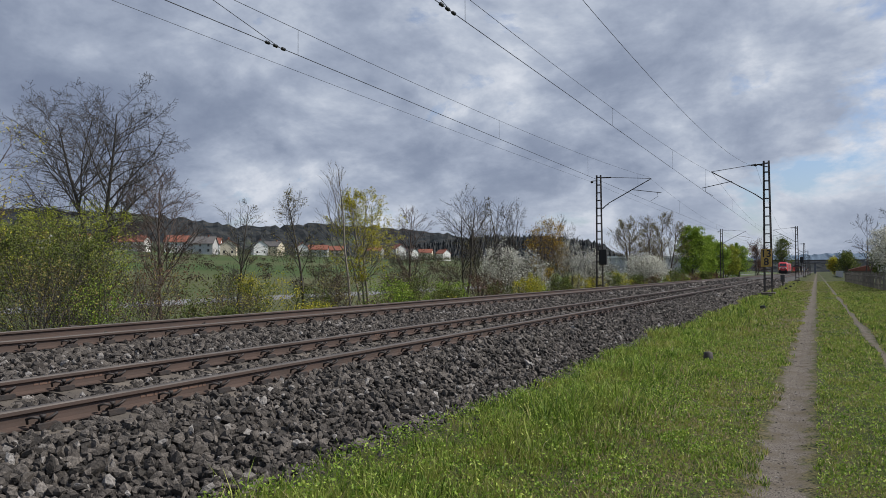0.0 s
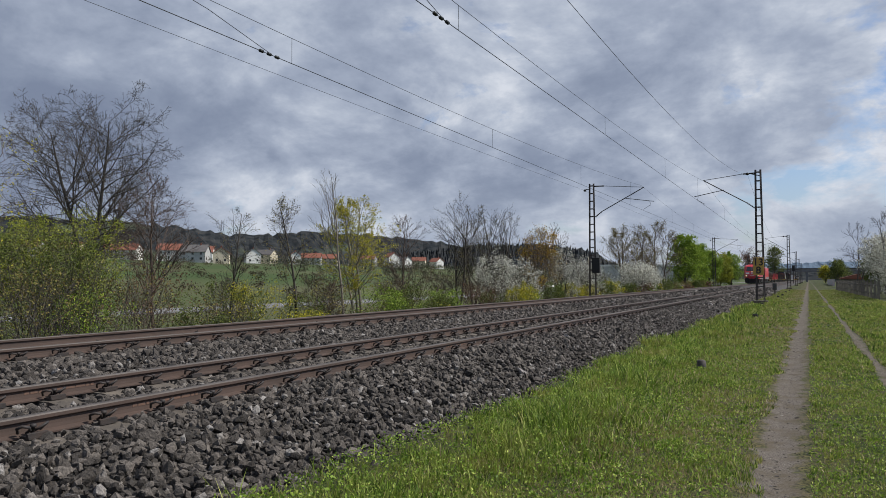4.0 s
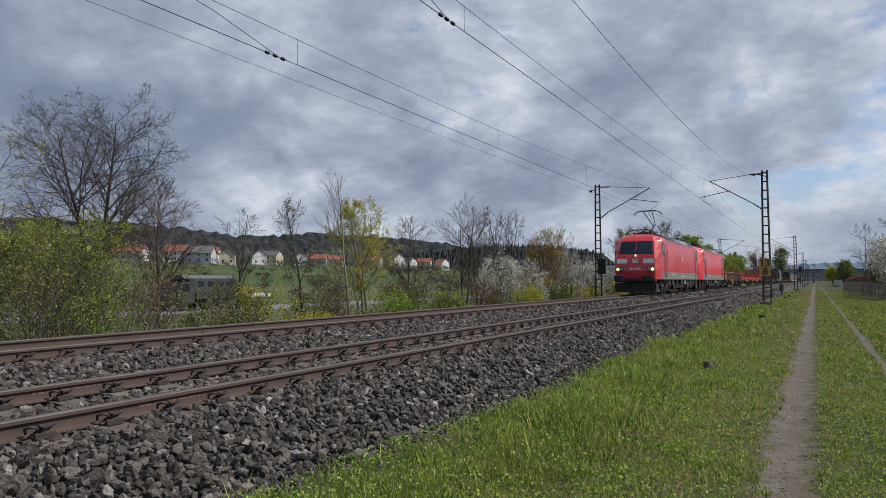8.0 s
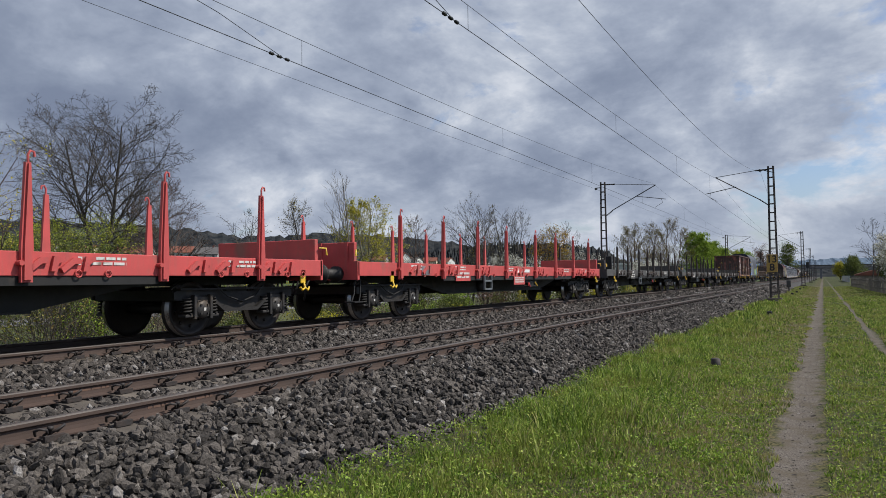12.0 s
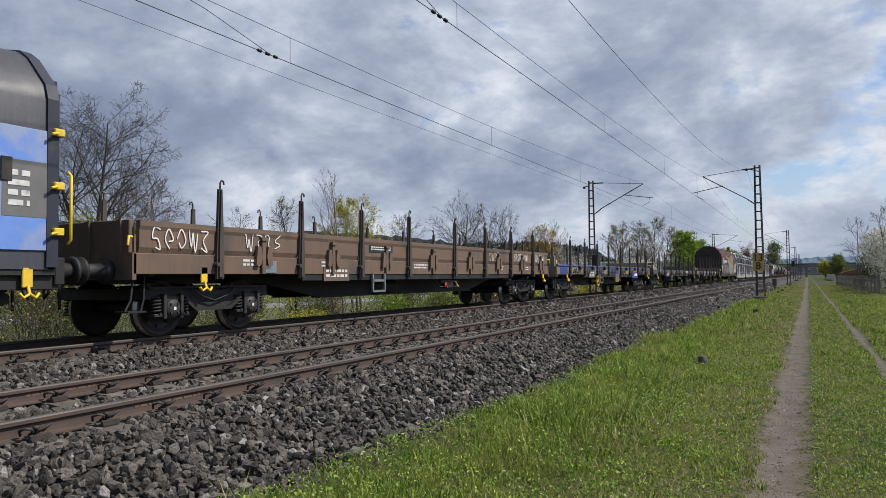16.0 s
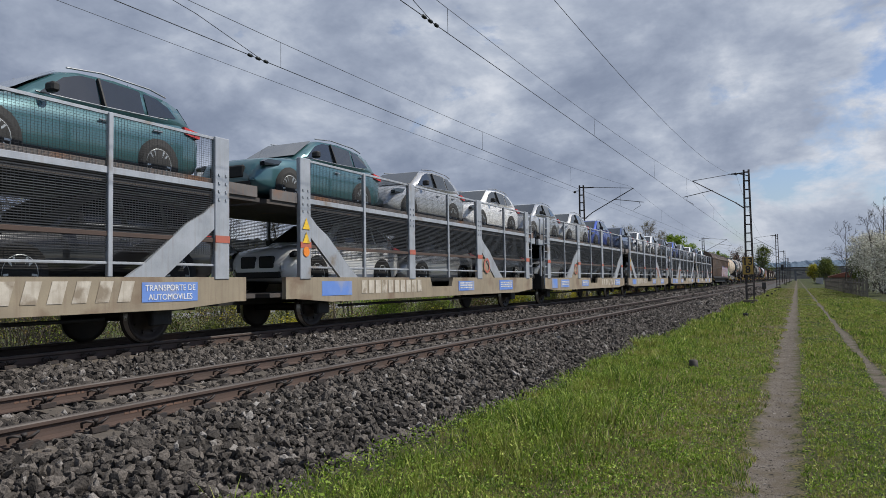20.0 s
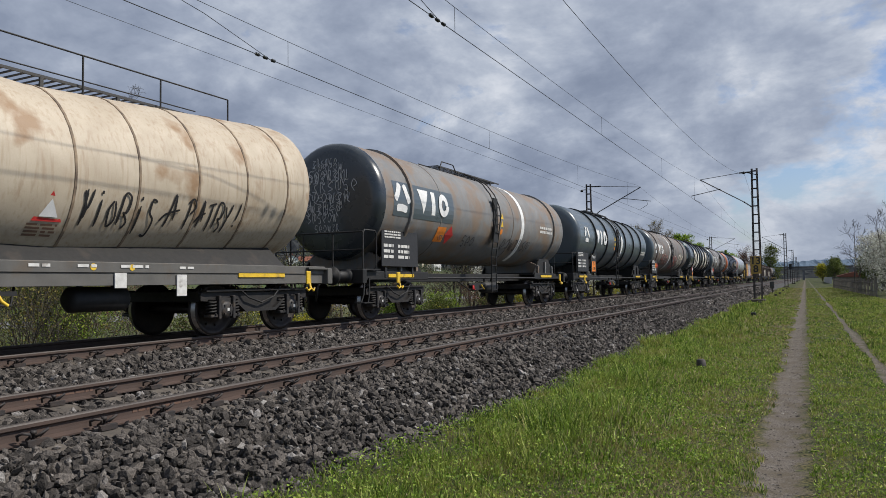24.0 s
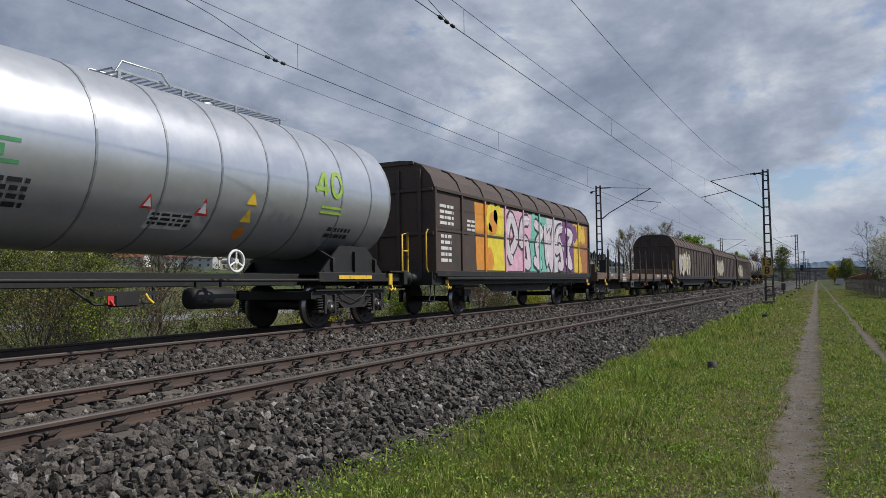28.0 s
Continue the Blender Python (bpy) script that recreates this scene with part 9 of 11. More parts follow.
def build_overhead():
    for k in range(6):
        m = lattice_mast(-2.72, 49.5 + 75 * (k - 1) if k else 49.5 - 75, 1)
    for k in range(6):
        lattice_mast(-13.9, 51.0 + 75 * (k - 1), -1)
    for x, cz in ((NEAR_X, 6.52), (FAR_X, 6.45)):
        wire_run("contact_wire", "thick dark contact wire over the track", x, lambda y: cz, 0.0085)
        wire_run("messenger_wire", "slung messenger wire above the contact wire", x, lambda y: sag(y, 7.02, 8.12), 0.006)
        for k in range(-3, 26):
            y = 12.5 + 11.4 * k if k < 4 else 12.5 + 12.5 * k
            t = new("dropper_wire", Shape().tube([(x, y, cz), (x, y, sag(y, 7.02, 8.12))], 0.005, 4).mesh("dropper_wire", "wire"))
            tagged(t, "thin dropper between messenger and contact wire", "overhead wire", "droppers")
        a = Shape().tube([(x, 11.9, cz), (x, 10.0, cz + 0.38), (x, 8.2, sag(8.2, 7.02, 8.12))], 0.007, 5)
        for q in (11.5, 11.75, 12.0):
            a.lathe([(q - 0.06, 0.0), (q - 0.05, 0.035), (q + 0.05, 0.035), (q + 0.06, 0)], (x, 0, cz), "y", 6)
        tagged(new("anchor_wire", a.mesh("anchor_wire", "wire")), "slanting anchor wire with three dark clamps", "overhead wire", "overhead wires")
    wire_run("feeder_wire", "slung feeder wire beside the mast tops", -3.35, lambda y: sag(y, 6.1, 8.36), 0.0055)
    wire_run("feeder_wire", "taut feeder wire beyond the far masts", -14.4, lambda y: sag(y, 7.95, 8.12), 0.006)


build_overhead()


def mast_fittings():
    b = thing("kilometre_board", "faded yellow kilometre board with black figures on a mast", "sign", moved(-2.72, 49.5, 0))
    part("board", Shape().box(-0.40, 0.22, -0.20, -0.16, 1.88, 3.0, 0.01), "board_yellow", b)
    for text, z in (("13", 2.68), ("8", 2.17)):
        me = letters(text, 0.62, 0.004, 0.012)
        me.transform(Matrix.Rotation(radians(-90), 4, "Z"))
        me.materials.clear()
        me.materials.append(M["black_sign"])
        part("figure", me, "black_sign", b, "", moved(-0.09, -0.207, z))
    c = thing("switch_box", "black switch box on the far catenary mast", "switch box", moved(-13.9, 51.0, 0))
    part("case", Shape().box(0.05, 0.62, -0.42, -0.14, 2.1, 3.2, 0.02), "black", c)
    part("bracket", Shape().box(-0.2, 0.4, -0.14, -0.10, 2.3, 2.4).box(-0.2, 0.4, -0.14, -0.10, 2.9, 3.0), "mast", c)
    g = thing("trackside_box", "small grey signal box on a post beside the track", "signal box", moved(-3.0, 78, 0))
    part("post", Shape().box(-0.05, 0.05, -0.05, 0.05, -0.1, 0.6), "mast", g)
    part("case", Shape().box(-0.2, 0.2, -0.15, 0.15, 0.55, 1.25, 0.04), "slate", g)
    for x, y, h in ((-1.95, 31.5, 0.22), (-2.5, 47.0, 0.2), (-2.3, 66, 0.25), (-2.2, 74, 0.25), (-2.4, 92, 0.25), (-2.3, 105, 0.25)):
        t = thing("marker_post", "short dark marker post in the verge", "marker post", moved(x, y, 0), "marker posts")
        part("post", Shape().box(-0.10, 0.10, -0.08, 0.08, -0.1, h, 0.03), "black", t)
    t = thing("tree_stump", "small dark weathered stump in the grass", "stump", moved(-1.72, 13.4, 0))
    part("stump", Shape().lathe([(-0.05, 0.11), (0.06, 0.085), (0.17, 0.075), (0.18, 0.05), (0.175, 0)], axis="z", n=9), "iron", t)


M["board_yellow"] = surface("board_yellow", (0.46, 0.29, 0.06), (0.36, 0.23, 0.06), 0.7, scale=4, dirt=(0.2, 0.12, 0.05), dirt_at=0.55)
mast_fittings()


def bridge():
    b = thing("road_bridge", "concrete road bridge over the line in the distance", "bridge", moved(0, 500, 0))
    part("deck", Shape().box(-40, 45, -3, 3, 6.2, 7.6, 0.1), "far_concrete", b)
    for x in (-17, -1.0):
        part("pier", Shape().box(x - 0.6, x + 0.6, -2.5, 2.5, -1, 6.2, 0.1), "far_concrete", b)
    part("abutment", Shape().prism([(8, -1), (45, -1), (45, 6.2), (18, 6.2)], -3, 3), "far_concrete", b)
    part("railing", Shape().box(-40, 45, -3.05, -2.95, 7.6, 8.5), "slate", b)
    for x in (-4.2, -12.5):
        g = thing("light_signal", "black railway light signal on a post", "railway signal", moved(x, 250 if x > -6 else 210, 0))
        part("post", Shape().box(-0.1, 0.1, -0.1, 0.1, 0, 5.0), "mast", g)
        part("head", Shape().box(-0.45, 0.45, -0.25, 0.1, 4.2, 6.0, 0.05), "black", g)


M["far_concrete"] = surface("far_concrete", (0.16, 0.16, 0.165), (0.12, 0.12, 0.125), 0.9, scale=0.6)
bridge()


# ---- trees and shrubs ----
BARK = {
    "grey": surface("bark_grey", (0.038, 0.032, 0.026), (0.064, 0.054, 0.043), 0.9, scale=6, bump=0.01, fine=30),
    "brown": surface("bark_brown", (0.065, 0.045, 0.035), (0.10, 0.07, 0.053), 0.9, scale=6, bump=0.01, fine=30),
    "pale": surface("bark_pale", (0.21, 0.185, 0.15), (0.13, 0.115, 0.09), 0.9, scale=5, bump=0.008, fine=30)}
LEAF = {
    "yellow_green": islands("leaf_yellow_green", (0.20, 0.19, 0.018), (0.48, 0.45, 0.045), 0.7, (0.52, 0.43, 0.04), 0.4),
    "fresh": islands("leaf_fresh", (0.08, 0.15, 0.014), (0.24, 0.34, 0.035), 0.7, (0.33, 0.42, 0.06), 0.35),
    "leafing": islands("leaf_leafing", (0.12, 0.15, 0.014), (0.31, 0.345, 0.04), 0.7, (0.44, 0.43, 0.06), 0.4),
    "olive": islands("leaf_olive", (0.045, 0.07, 0.012), (0.12, 0.15, 0.03), 0.8, (0.2, 0.2, 0.05), 0.25),
    "russet": islands("leaf_russet", (0.09, 0.04, 0.03), (0.16, 0.08, 0.05), 0.8, (0.2, 0.12, 0.07), 0.25),
    "gold": islands("leaf_gold", (0.22, 0.12, 0.012), (0.42, 0.25, 0.02), 0.7, (0.35, 0.32, 0.05), 0.3),
    "blossom": islands("blossom", (0.34, 0.34, 0.26), (0.68, 0.67, 0.58), 0.7, (0.8, 0.79, 0.72), 0.35),
    "bud": islands("bud", (0.12, 0.09, 0.03), (0.2, 0.17, 0.05), 0.8, (0.26, 0.24, 0.06), 0.25)}


def unit(v):
    return v / (np.linalg.norm(v, axis=-1, keepdims=True) + 1e-9)


def run(rng, P, D, length, r, n, wobble, rise, taper=0.35):
    """Many branches at once: from P along D, bending a little and rising; their points, directions and radii, n pieces each."""
    pts, ways, d = [P], [D], D
    for i in range(n):
        d = unit(d + rng.normal(0, wobble, d.shape) + np.array([0, 0, rise]))
        P = P + d * (length / n)[:, None]
        pts.append(P)
        ways.append(d)
    fall = np.linspace(1, taper, n + 1)
    return np.stack(pts, 1), np.stack(ways, 1), r[:, None] * fall[None]


def offshoots(rng, pts, ways, radii, count, start, angle, lift):
    """Where count side branches leave each branch, their directions, the parent's radius there and how far along they are."""
    m, n = pts.shape[0], pts.shape[1] - 1
    t = start + (1 - start) * (np.arange(count)[None] + rng.random((m, count))) / count
    i = np.minimum((t * n).astype(int), n - 1)
    f = (t * n - i)[..., None]
    row = np.arange(m)[:, None]
    P = pts[row, i] * (1 - f) + pts[row, i + 1] * f
    W = ways[row, i + 1]
    side = unit(np.cross(W, rng.normal(0, 1, W.shape)))
    a = np.radians(rng.uniform(angle[0], angle[1], t.shape))[..., None]
    D = unit(W * np.cos(a) + side * np.sin(a) + np.array([0, 0, lift]))
    R = radii[row, i] * (1 - f[..., 0]) + radii[row, i + 1] * f[..., 0]
    return P.reshape(-1, 3), D.reshape(-1, 3), R.ravel(), t.ravel()


def grow(rng, height, width, base, stems, lean, trunk_r, upright, counts, angle=(28, 62), fan=0.0):
    """A plant of stems, limbs, branches and twigs inside an egg-shaped crown: pieces (start, end, radii), their level, and the twig points."""
    centre = np.array([lean[0] * height * 0.6, lean[1] * height * 0.6, (base + height) / 2])
    half = np.array([width / 2, width / 2, (height - base) / 2 + 0.05])

    def room(P, D):
        """How far it is from P along D to the crown's skin."""
        p, d = (P - centre) / half, D / half
        a, b, c = (d * d).sum(1), (p * d).sum(1), (p * p).sum(1) - 1
        q = np.sqrt(np.maximum(b * b - a * c, 0))
        return np.clip((-b + q) / a, 0.08 * width, height)

    P, Q, R, K, T = [], [], [], [], []

    def keep(pts, radii, level):
        P.append(pts[:, :-1].reshape(-1, 3))
        Q.append(pts[:, 1:].reshape(-1, 3))
        R.append(np.stack([radii[:, :-1].ravel(), radii[:, 1:].ravel()], -1))
        K.append(np.full(len(P[-1]), level))

    a = rng.uniform(0, 2 * math.pi, stems)
    tilt = (fan if stems > 1 else 0.0) * np.sqrt(rng.random(stems))
    D = unit(np.stack([np.cos(a) * tilt + lean[0], np.sin(a) * tilt + lean[1], np.ones(stems)], -1))
    foot = np.stack([np.cos(a), np.sin(a), np.zeros(stems)], -1) * (0.10 + 0.05 * fan * width) * (stems > 1)
    foot[:, 2] = -0.25
    tall = (height * 0.97 + 0.25) * (rng.uniform(0.72, 1.0, stems) if stems > 1 else np.ones(1))
    pts, ways, radii = run(rng, foot, D, tall / np.maximum(D[:, 2], 0.5) * 0.98, np.full(stems, trunk_r), 9, 0.05, 0.05, 0.12)
    keep(pts, radii, 0)
    start = base / height if base > 0.02 else 0.06
    for level, count in enumerate(counts, 1):
        p, d, r, t = offshoots(rng, pts, ways, radii, count, start if level == 1 else 0.16, angle, 0.10 * upright)
        far = room(p, d)
        if level == 1:
            length = far * rng.uniform(0.72, 1.02, len(p))
            if stems < 5:
                length = np.minimum(length, height * 0.48 * (1.12 - 0.70 * t) * rng.uniform(0.8, 1.1, len(p)))
        else:
            parent = np.repeat(np.linalg.norm(pts[:, -1] - pts[:, 0], axis=1), count)
            length = np.minimum(far * 1.05 + 0.1, parent * rng.uniform(0.32, 0.62, len(p)) * (1.25 - 0.65 * t))
        thick = np.minimum(r * 0.62, 0.004 + 0.011 * length)
        n = 1 if level == len(counts) else (5 if stems < 5 else 3) if level == 1 else 2
        pts, ways, radii = run(rng, p, d, length, thick, n, 0.055 + 0.03 * level, 0.05 * upright + 0.01, 0.3)
        keep(pts, radii, level)
        if level >= len(counts) - 1:
            mid = rng.random((len(pts), 1))
            T.append(np.concatenate([pts[:, 1:].reshape(-1, 3), pts[:, -2] + (pts[:, -1] - pts[:, -2]) * mid]))
    K[-1][:] = 9
    return np.concatenate(P), np.concatenate(Q), np.concatenate(R), np.concatenate(K), np.concatenate(T)


def tubes(P, Q, R, n=4):
    d = Q - P
    d /= np.linalg.norm(d, axis=1, keepdims=True) + 1e-9
    up = np.where(np.abs(d[:, 2:3]) > 0.9, np.array([[1.0, 0, 0]]), np.array([[0, 0, 1.0]]))
    a = np.cross(d, up)
    a /= np.linalg.norm(a, axis=1, keepdims=True) + 1e-9
    b = np.cross(d, a)
    V = []
    for end, r in ((P, R[:, 0:1]), (Q, R[:, 1:2])):
        for k in range(n):
            t = 2 * math.pi * k / n
            V.append(end + (a * math.cos(t) + b * math.sin(t)) * r)
    V = np.stack(V, 1).reshape(-1, 3)
    m = len(P)
    base = (np.arange(m) * 2 * n)[:, None]
    F = np.concatenate([np.stack([base[:, 0] + k, base[:, 0] + (k + 1) % n, base[:, 0] + n + (k + 1) % n, base[:, 0] + n + k], 1) for k in range(n)])
    return V, F


def spikes(P, Q, r):
    """The last twigs: slim three-sided spikes."""
    d = unit(Q - P)
    a = unit(np.cross(d, np.where(np.abs(d[:, 2:3]) > 0.9, np.array([[1.0, 0, 0]]), np.array([[0, 0, 1.0]]))))
    b = np.cross(d, a)
    V = np.stack([P + a * r, P + (b * 0.87 - a * 0.5) * r, P - (b * 0.87 + a * 0.5) * r, Q], 1).reshape(-1, 3)
    i = np.arange(len(P)) * 4
    return V, np.concatenate([np.stack([i + k, i + (k + 1) % 3, i + 3], 1) for k in range(3)])


def leaf_cloud(rng, C, size):
    """One small folded leaf for each centre."""
    n = len(C)
    a, b = rng.normal(0, 1, (n, 3)), rng.normal(0, 1, (n, 3))
    a /= np.linalg.norm(a, axis=1, keepdims=True)
    b = np.cross(a, b)
    b /= np.linalg.norm(b, axis=1, keepdims=True) + 1e-9
    s = size * rng.uniform(0.6, 1.4, (n, 1))
    V = np.stack([C - a * s, C + b * s * 0.5, C + a * s, C - b * s * 0.5], 1).reshape(-1, 3)
    return V, np.arange(4 * n).reshape(n, 4)


def plant(kind, label, x, y, height, width, seed, bark="grey", leaf=None, leaves=0, leaf_size=0.05, stems=1, lean=(0, 0), upright=0.6, trunk_r=0.14,
          clear=0.3, fuzz=0.06, counts=None, fan=None, angle=(28, 62), group="trees beyond the line"):
    rng = np.random.default_rng(seed)
    z = float(ground_height(x, y))
    off = math.hypot(x, y)
    t = thing(kind, label, kind, moved(x, y, z), group)
    if counts is None:
        counts = (max(6, 16 // stems), 8, 7) if kind == "tree" else (9, 7)
    if fan is None:
        fan = 0.16 if kind == "tree" else 0.5 * width / height
    P, Q, R, K, T = grow(rng, height, width, height * clear, stems, lean, trunk_r, upright, counts, angle, fan)
    R = np.maximum(R, 0.0026 + 0.00007 * off)
    woods = []
    if kind == "tree":
        for k in range(stems):
            one = slice(k * 9, k * 9 + 9)
            part("trunk", numpy_mesh("trunk", *tubes(P[one], Q[one], R[one], 7), BARK[bark], True), bark, t)
    else:
        woods.append(tubes(P[K == 0], Q[K == 0], R[K == 0], 4))
    side = (K > 0) & (K < 9)
    woods += [tubes(P[side], Q[side], R[side], 3), spikes(P[K == 9], Q[K == 9], R[K == 9][:, :1] * 1.25)]
    V = [v for v, f in woods]
    first = np.cumsum([0] + [len(v) for v in V])
    F = [[i + int(n) for i in f] for (v, fs), n in zip(woods, first) for f in fs.tolist()]
    me = bpy.data.meshes.new("twig_work")
    me.from_pydata(np.concatenate(V).tolist(), [], F)
    me.materials.append(BARK[bark])
    o = part("twig_work", me, bark, t)
    o["kind"] = "stuff"
    if leaves:
        C = T[rng.integers(0, len(T), leaves)] + rng.normal(0, fuzz, (leaves, 3))
        C = C[C[:, 2] > 0.02]
        part("crown", numpy_mesh("crown", *leaf_cloud(rng, C, leaf_size), LEAF[leaf]), leaf, t)
    return t


def build_trees():
    plant("tree", "tall bare broad-crowned tree with fine grey twigs", -28, 20.7, 12.1, 7.6, 1, "grey", None, 0, stems=2, upright=0.1, trunk_r=0.17, clear=0.30, counts=(24, 10, 6, 3), fan=0.03, angle=(36, 66))
    plant("tree", "young tree with sparse yellow-green spring leaves", -16.8, 9.0, 6.6, 4.4, 2, "brown", "yellow_green", 3000, 0.030, trunk_r=0.08, counts=(16, 8, 6), clear=0.2)
    plant("tree", "bare reddish-brown tree with dense fine twigs", -24, 20.8, 6.9, 3.6, 3, "brown", "russet", 1500, 0.022, trunk_r=0.09, clear=0.2, counts=(24, 12, 8))
    plant("tree", "small bare tree with crooked dark branches", -18, 18.8, 5.0, 2.6, 4, "grey", "bud", 350, 0.02, trunk_r=0.07, counts=(13, 7, 5))
    plant("tree", "leaning bare tree with small spring buds", -16.5, 20.8, 5.3, 2.3, 5, "grey", "bud", 1400, 0.024, lean=(0.0, -0.16), trunk_r=0.075, clear=0.4, counts=(13, 8, 6))
    plant("tree", "tall slender bare tree with pale upswept twigs", -17, 24.6, 6.9, 2.7, 6, "pale", None, 0, lean=(0.0, -0.16), upright=1.9, trunk_r=0.07, clear=0.42, counts=(11, 6, 4), angle=(24, 48))
    plant("tree", "tree in yellow-green leaf with twisted pale trunks", -18.5, 27.8, 6.3, 3.9, 7, "pale", "yellow_green", 9500, 0.036, stems=3, trunk_r=0.085, clear=0.32, fuzz=0.05, counts=(10, 9, 6))
    plant("tree", "small bare tree with reddish fine twigs", -19, 32.8, 5.8, 3.1, 8, "brown", "russet", 700, 0.026, trunk_r=0.08, clear=0.25, counts=(18, 9, 6))
    for k, (x, y, h, w) in enumerate(((-20, 41.0, 8.3, 4.0), (-20, 48.0, 8.8, 4.4), (-20.5, 44.5, 7.0, 2.8))):
        plant("tree", "bare grey upswept tree in the lineside row", x, y, h, w, 10 + k, "grey", "bud", 1600, 0.026, stems=2, upright=0.55, trunk_r=0.10, clear=0.26, counts=(13, 8, 6), angle=(26, 54))
    plant("shrub", "tall shrub in golden orange blossom", -17, 48.6, 6.0, 3.0, 15, "brown", "gold", 3600, 0.05, stems=6, upright=0.9, trunk_r=0.04, clear=0.3, fuzz=0.12, counts=(8, 6, 4))
    plant("tree", "bare dark-twigged tree behind the blossom", -21, 65, 8.0, 4.6, 16, "grey", None, 0, stems=2, upright=1.0, trunk_r=0.10, clear=0.2)
    for k, (x, y, h, w) in enumerate(((-16, 38, 3.9, 2.6), (-16.2, 43, 3.6, 2.6), (-16, 50.5, 4.6, 2.8), (-16, 56, 4.2, 3.2), (-16.3, 60, 3.6, 3.0), (-17, 78, 4.0, 5.6), (-17, 84, 3.6, 5.2))):
        plant("shrub", "blackthorn bush covered in white blossom", x, y, h, w, 20 + k, "grey", "blossom", 4200 if y < 70 else 5600, 0.040 if y < 70 else 0.07, stems=7, trunk_r=0.03, clear=0.05, fuzz=0.10 if y < 70 else 0.2, counts=(8, 5, 3), group="blossoming bushes")
    for k, (x, y, h, w) in enumerate(((-22, 96, 9.6, 6.6), (-22, 106, 10.4, 6.0), (-22, 122, 12.0, 8.0))):
        plant("tree", "grey-brown budding tree beside the line", x, y, h, w, 30 + k, "brown", "bud", 5200, 0.06, stems=2, upright=1.0, trunk_r=0.16, clear=0.16, fuzz=0.15, counts=(14, 9, 7))
    for k, (x, y, h, w) in enumerate(((-19.5, 134, 10.3, 6.6), (-19.9, 147, 9.4, 5.6), (-19.2, 164, 10.2, 6.4), (-19.8, 188, 9.8, 6.8), (-19.3, 214, 10.6, 7.0))):
        plant("tree", "dense tree in bright fresh spring green", x, y, h, w, 40 + k, "grey", ("fresh", "fresh", "fresh", "leafing", "fresh")[k], 15000, 0.125, stems=2, trunk_r=0.16, clear=0.06, fuzz=0.2, counts=(17, 8, 4), angle=(35, 70))
    plant("tree", "brownish budding tree in the distance", -18, 272, 13.5, 8, 50, "brown", "russet", 3500, 0.16, stems=3, trunk_r=0.16, clear=0.05, fuzz=0.5, counts=(8, 6, 4))
    plant("tree", "dark evergreen-looking tree far along the line", -15.5, 400, 18.5, 11, 51, "grey", "olive", 5000, 0.28, stems=3, trunk_r=0.2, clear=0.05, fuzz=0.8, counts=(8, 6, 4))
    B = "trees beside the path"
    plant("tree", "small bare tree behind the paling fence", 5.0, 95, 8.2, 4.6, 60, "grey", None, 0, stems=2, upright=1.0, trunk_r=0.09, clear=0.2, group=B)
    plant("tree", "bare tree with fine grey twigs by the fence", 6.6, 71, 8.4, 4.0, 61, "grey", None, 0, stems=2, upright=0.8, trunk_r=0.09, clear=0.2, group=B)
    for k, (x, y, h, w) in enumerate(((6.6, 84, 5.9, 4.6), (6.9, 76, 5.4, 4.2), (7.0, 66, 5.0, 4.0))):
        plant("shrub", "tall bush covered in white blossom behind the fence", x, y, h, w, 64 + k, "grey", "blossom", 8000, 0.07, stems=7, trunk_r=0.04, clear=0.05, fuzz=0.16, counts=(8, 5, 3), group="blossoming bushes")
    for k, (x, y, h, w, lf) in enumerate(((8, 250, 7, 9, "olive"), (11, 300, 9, 12, "olive"), (5.5, 300, 6.5, 6, "yellow_green"), (15, 200, 9, 10, "olive"), (22, 170, 11, 12, "russet"), (9, 130, 4.5, 6, "olive"))):
        plant("tree", "leafing tree beside the far path", x, y, h, w, 70 + k, "grey", lf, 3500, 0.18, stems=4, trunk_r=0.1, clear=0.05, fuzz=0.4, counts=(8, 6, 4), group=B)
    # undergrowth along the foot of the far bank
    rng = random.Random(12)
    y, k = 3.0, 0
    while y < 130:
        kind = rng.choice(("olive", "fresh", "yellow_green", "bud", "olive", "russet", "bud"))
        big = rng.random()
        h = 0.9 + 1.4 * big if y > 14 else 1.2 + 1.5 * big
        x = -14.6 - rng.uniform(0.0, 2.6)
        plant("shrub", {"olive": "twiggy shrub with small olive leaves", "fresh": "shrub in fresh green leaf on the bank", "bud": "bare twiggy shrub with yellowish buds", "russet": "reddish-brown twiggy shrub on the bank",
                        "yellow_green": "low shrub with opening yellow-green leaves"}[kind],
              x, y, h, h * 1.3, 100 + k, "brown" if kind == "russet" else "grey", kind, 2300 if kind not in ("bud", "russet") else 700, 0.026 + 0.0004 * y, stems=6, trunk_r=0.016, clear=0.04, fuzz=0.08, counts=(6, 4) if y > 40 else (7, 5), group="shrubs on the bank")
        y += rng.uniform(0.8, 1.5) * (1 if y < 40 else 2.0)
        k += 1
    # bare thickets between the trees
    for k in range(13):
        y = 17.5 + 3.1 * k + rng.uniform(-0.8, 0.8)
        h = rng.uniform(2.3, 3.9)
        leafy = k % 3 == 0
        plant("shrub", "leafing twiggy thicket between the trees" if leafy else "bare brown twiggy thicket between the trees", -17.2 - rng.uniform(0, 3.4), y, h, h * 0.85, 400 + k, "grey" if k % 2 else "brown", "olive" if leafy else "bud", 1700 if leafy else 900, 0.024,
              stems=7, trunk_r=0.02, clear=0.05, fuzz=0.05, counts=(8, 5, 3), group="shrubs on the bank")
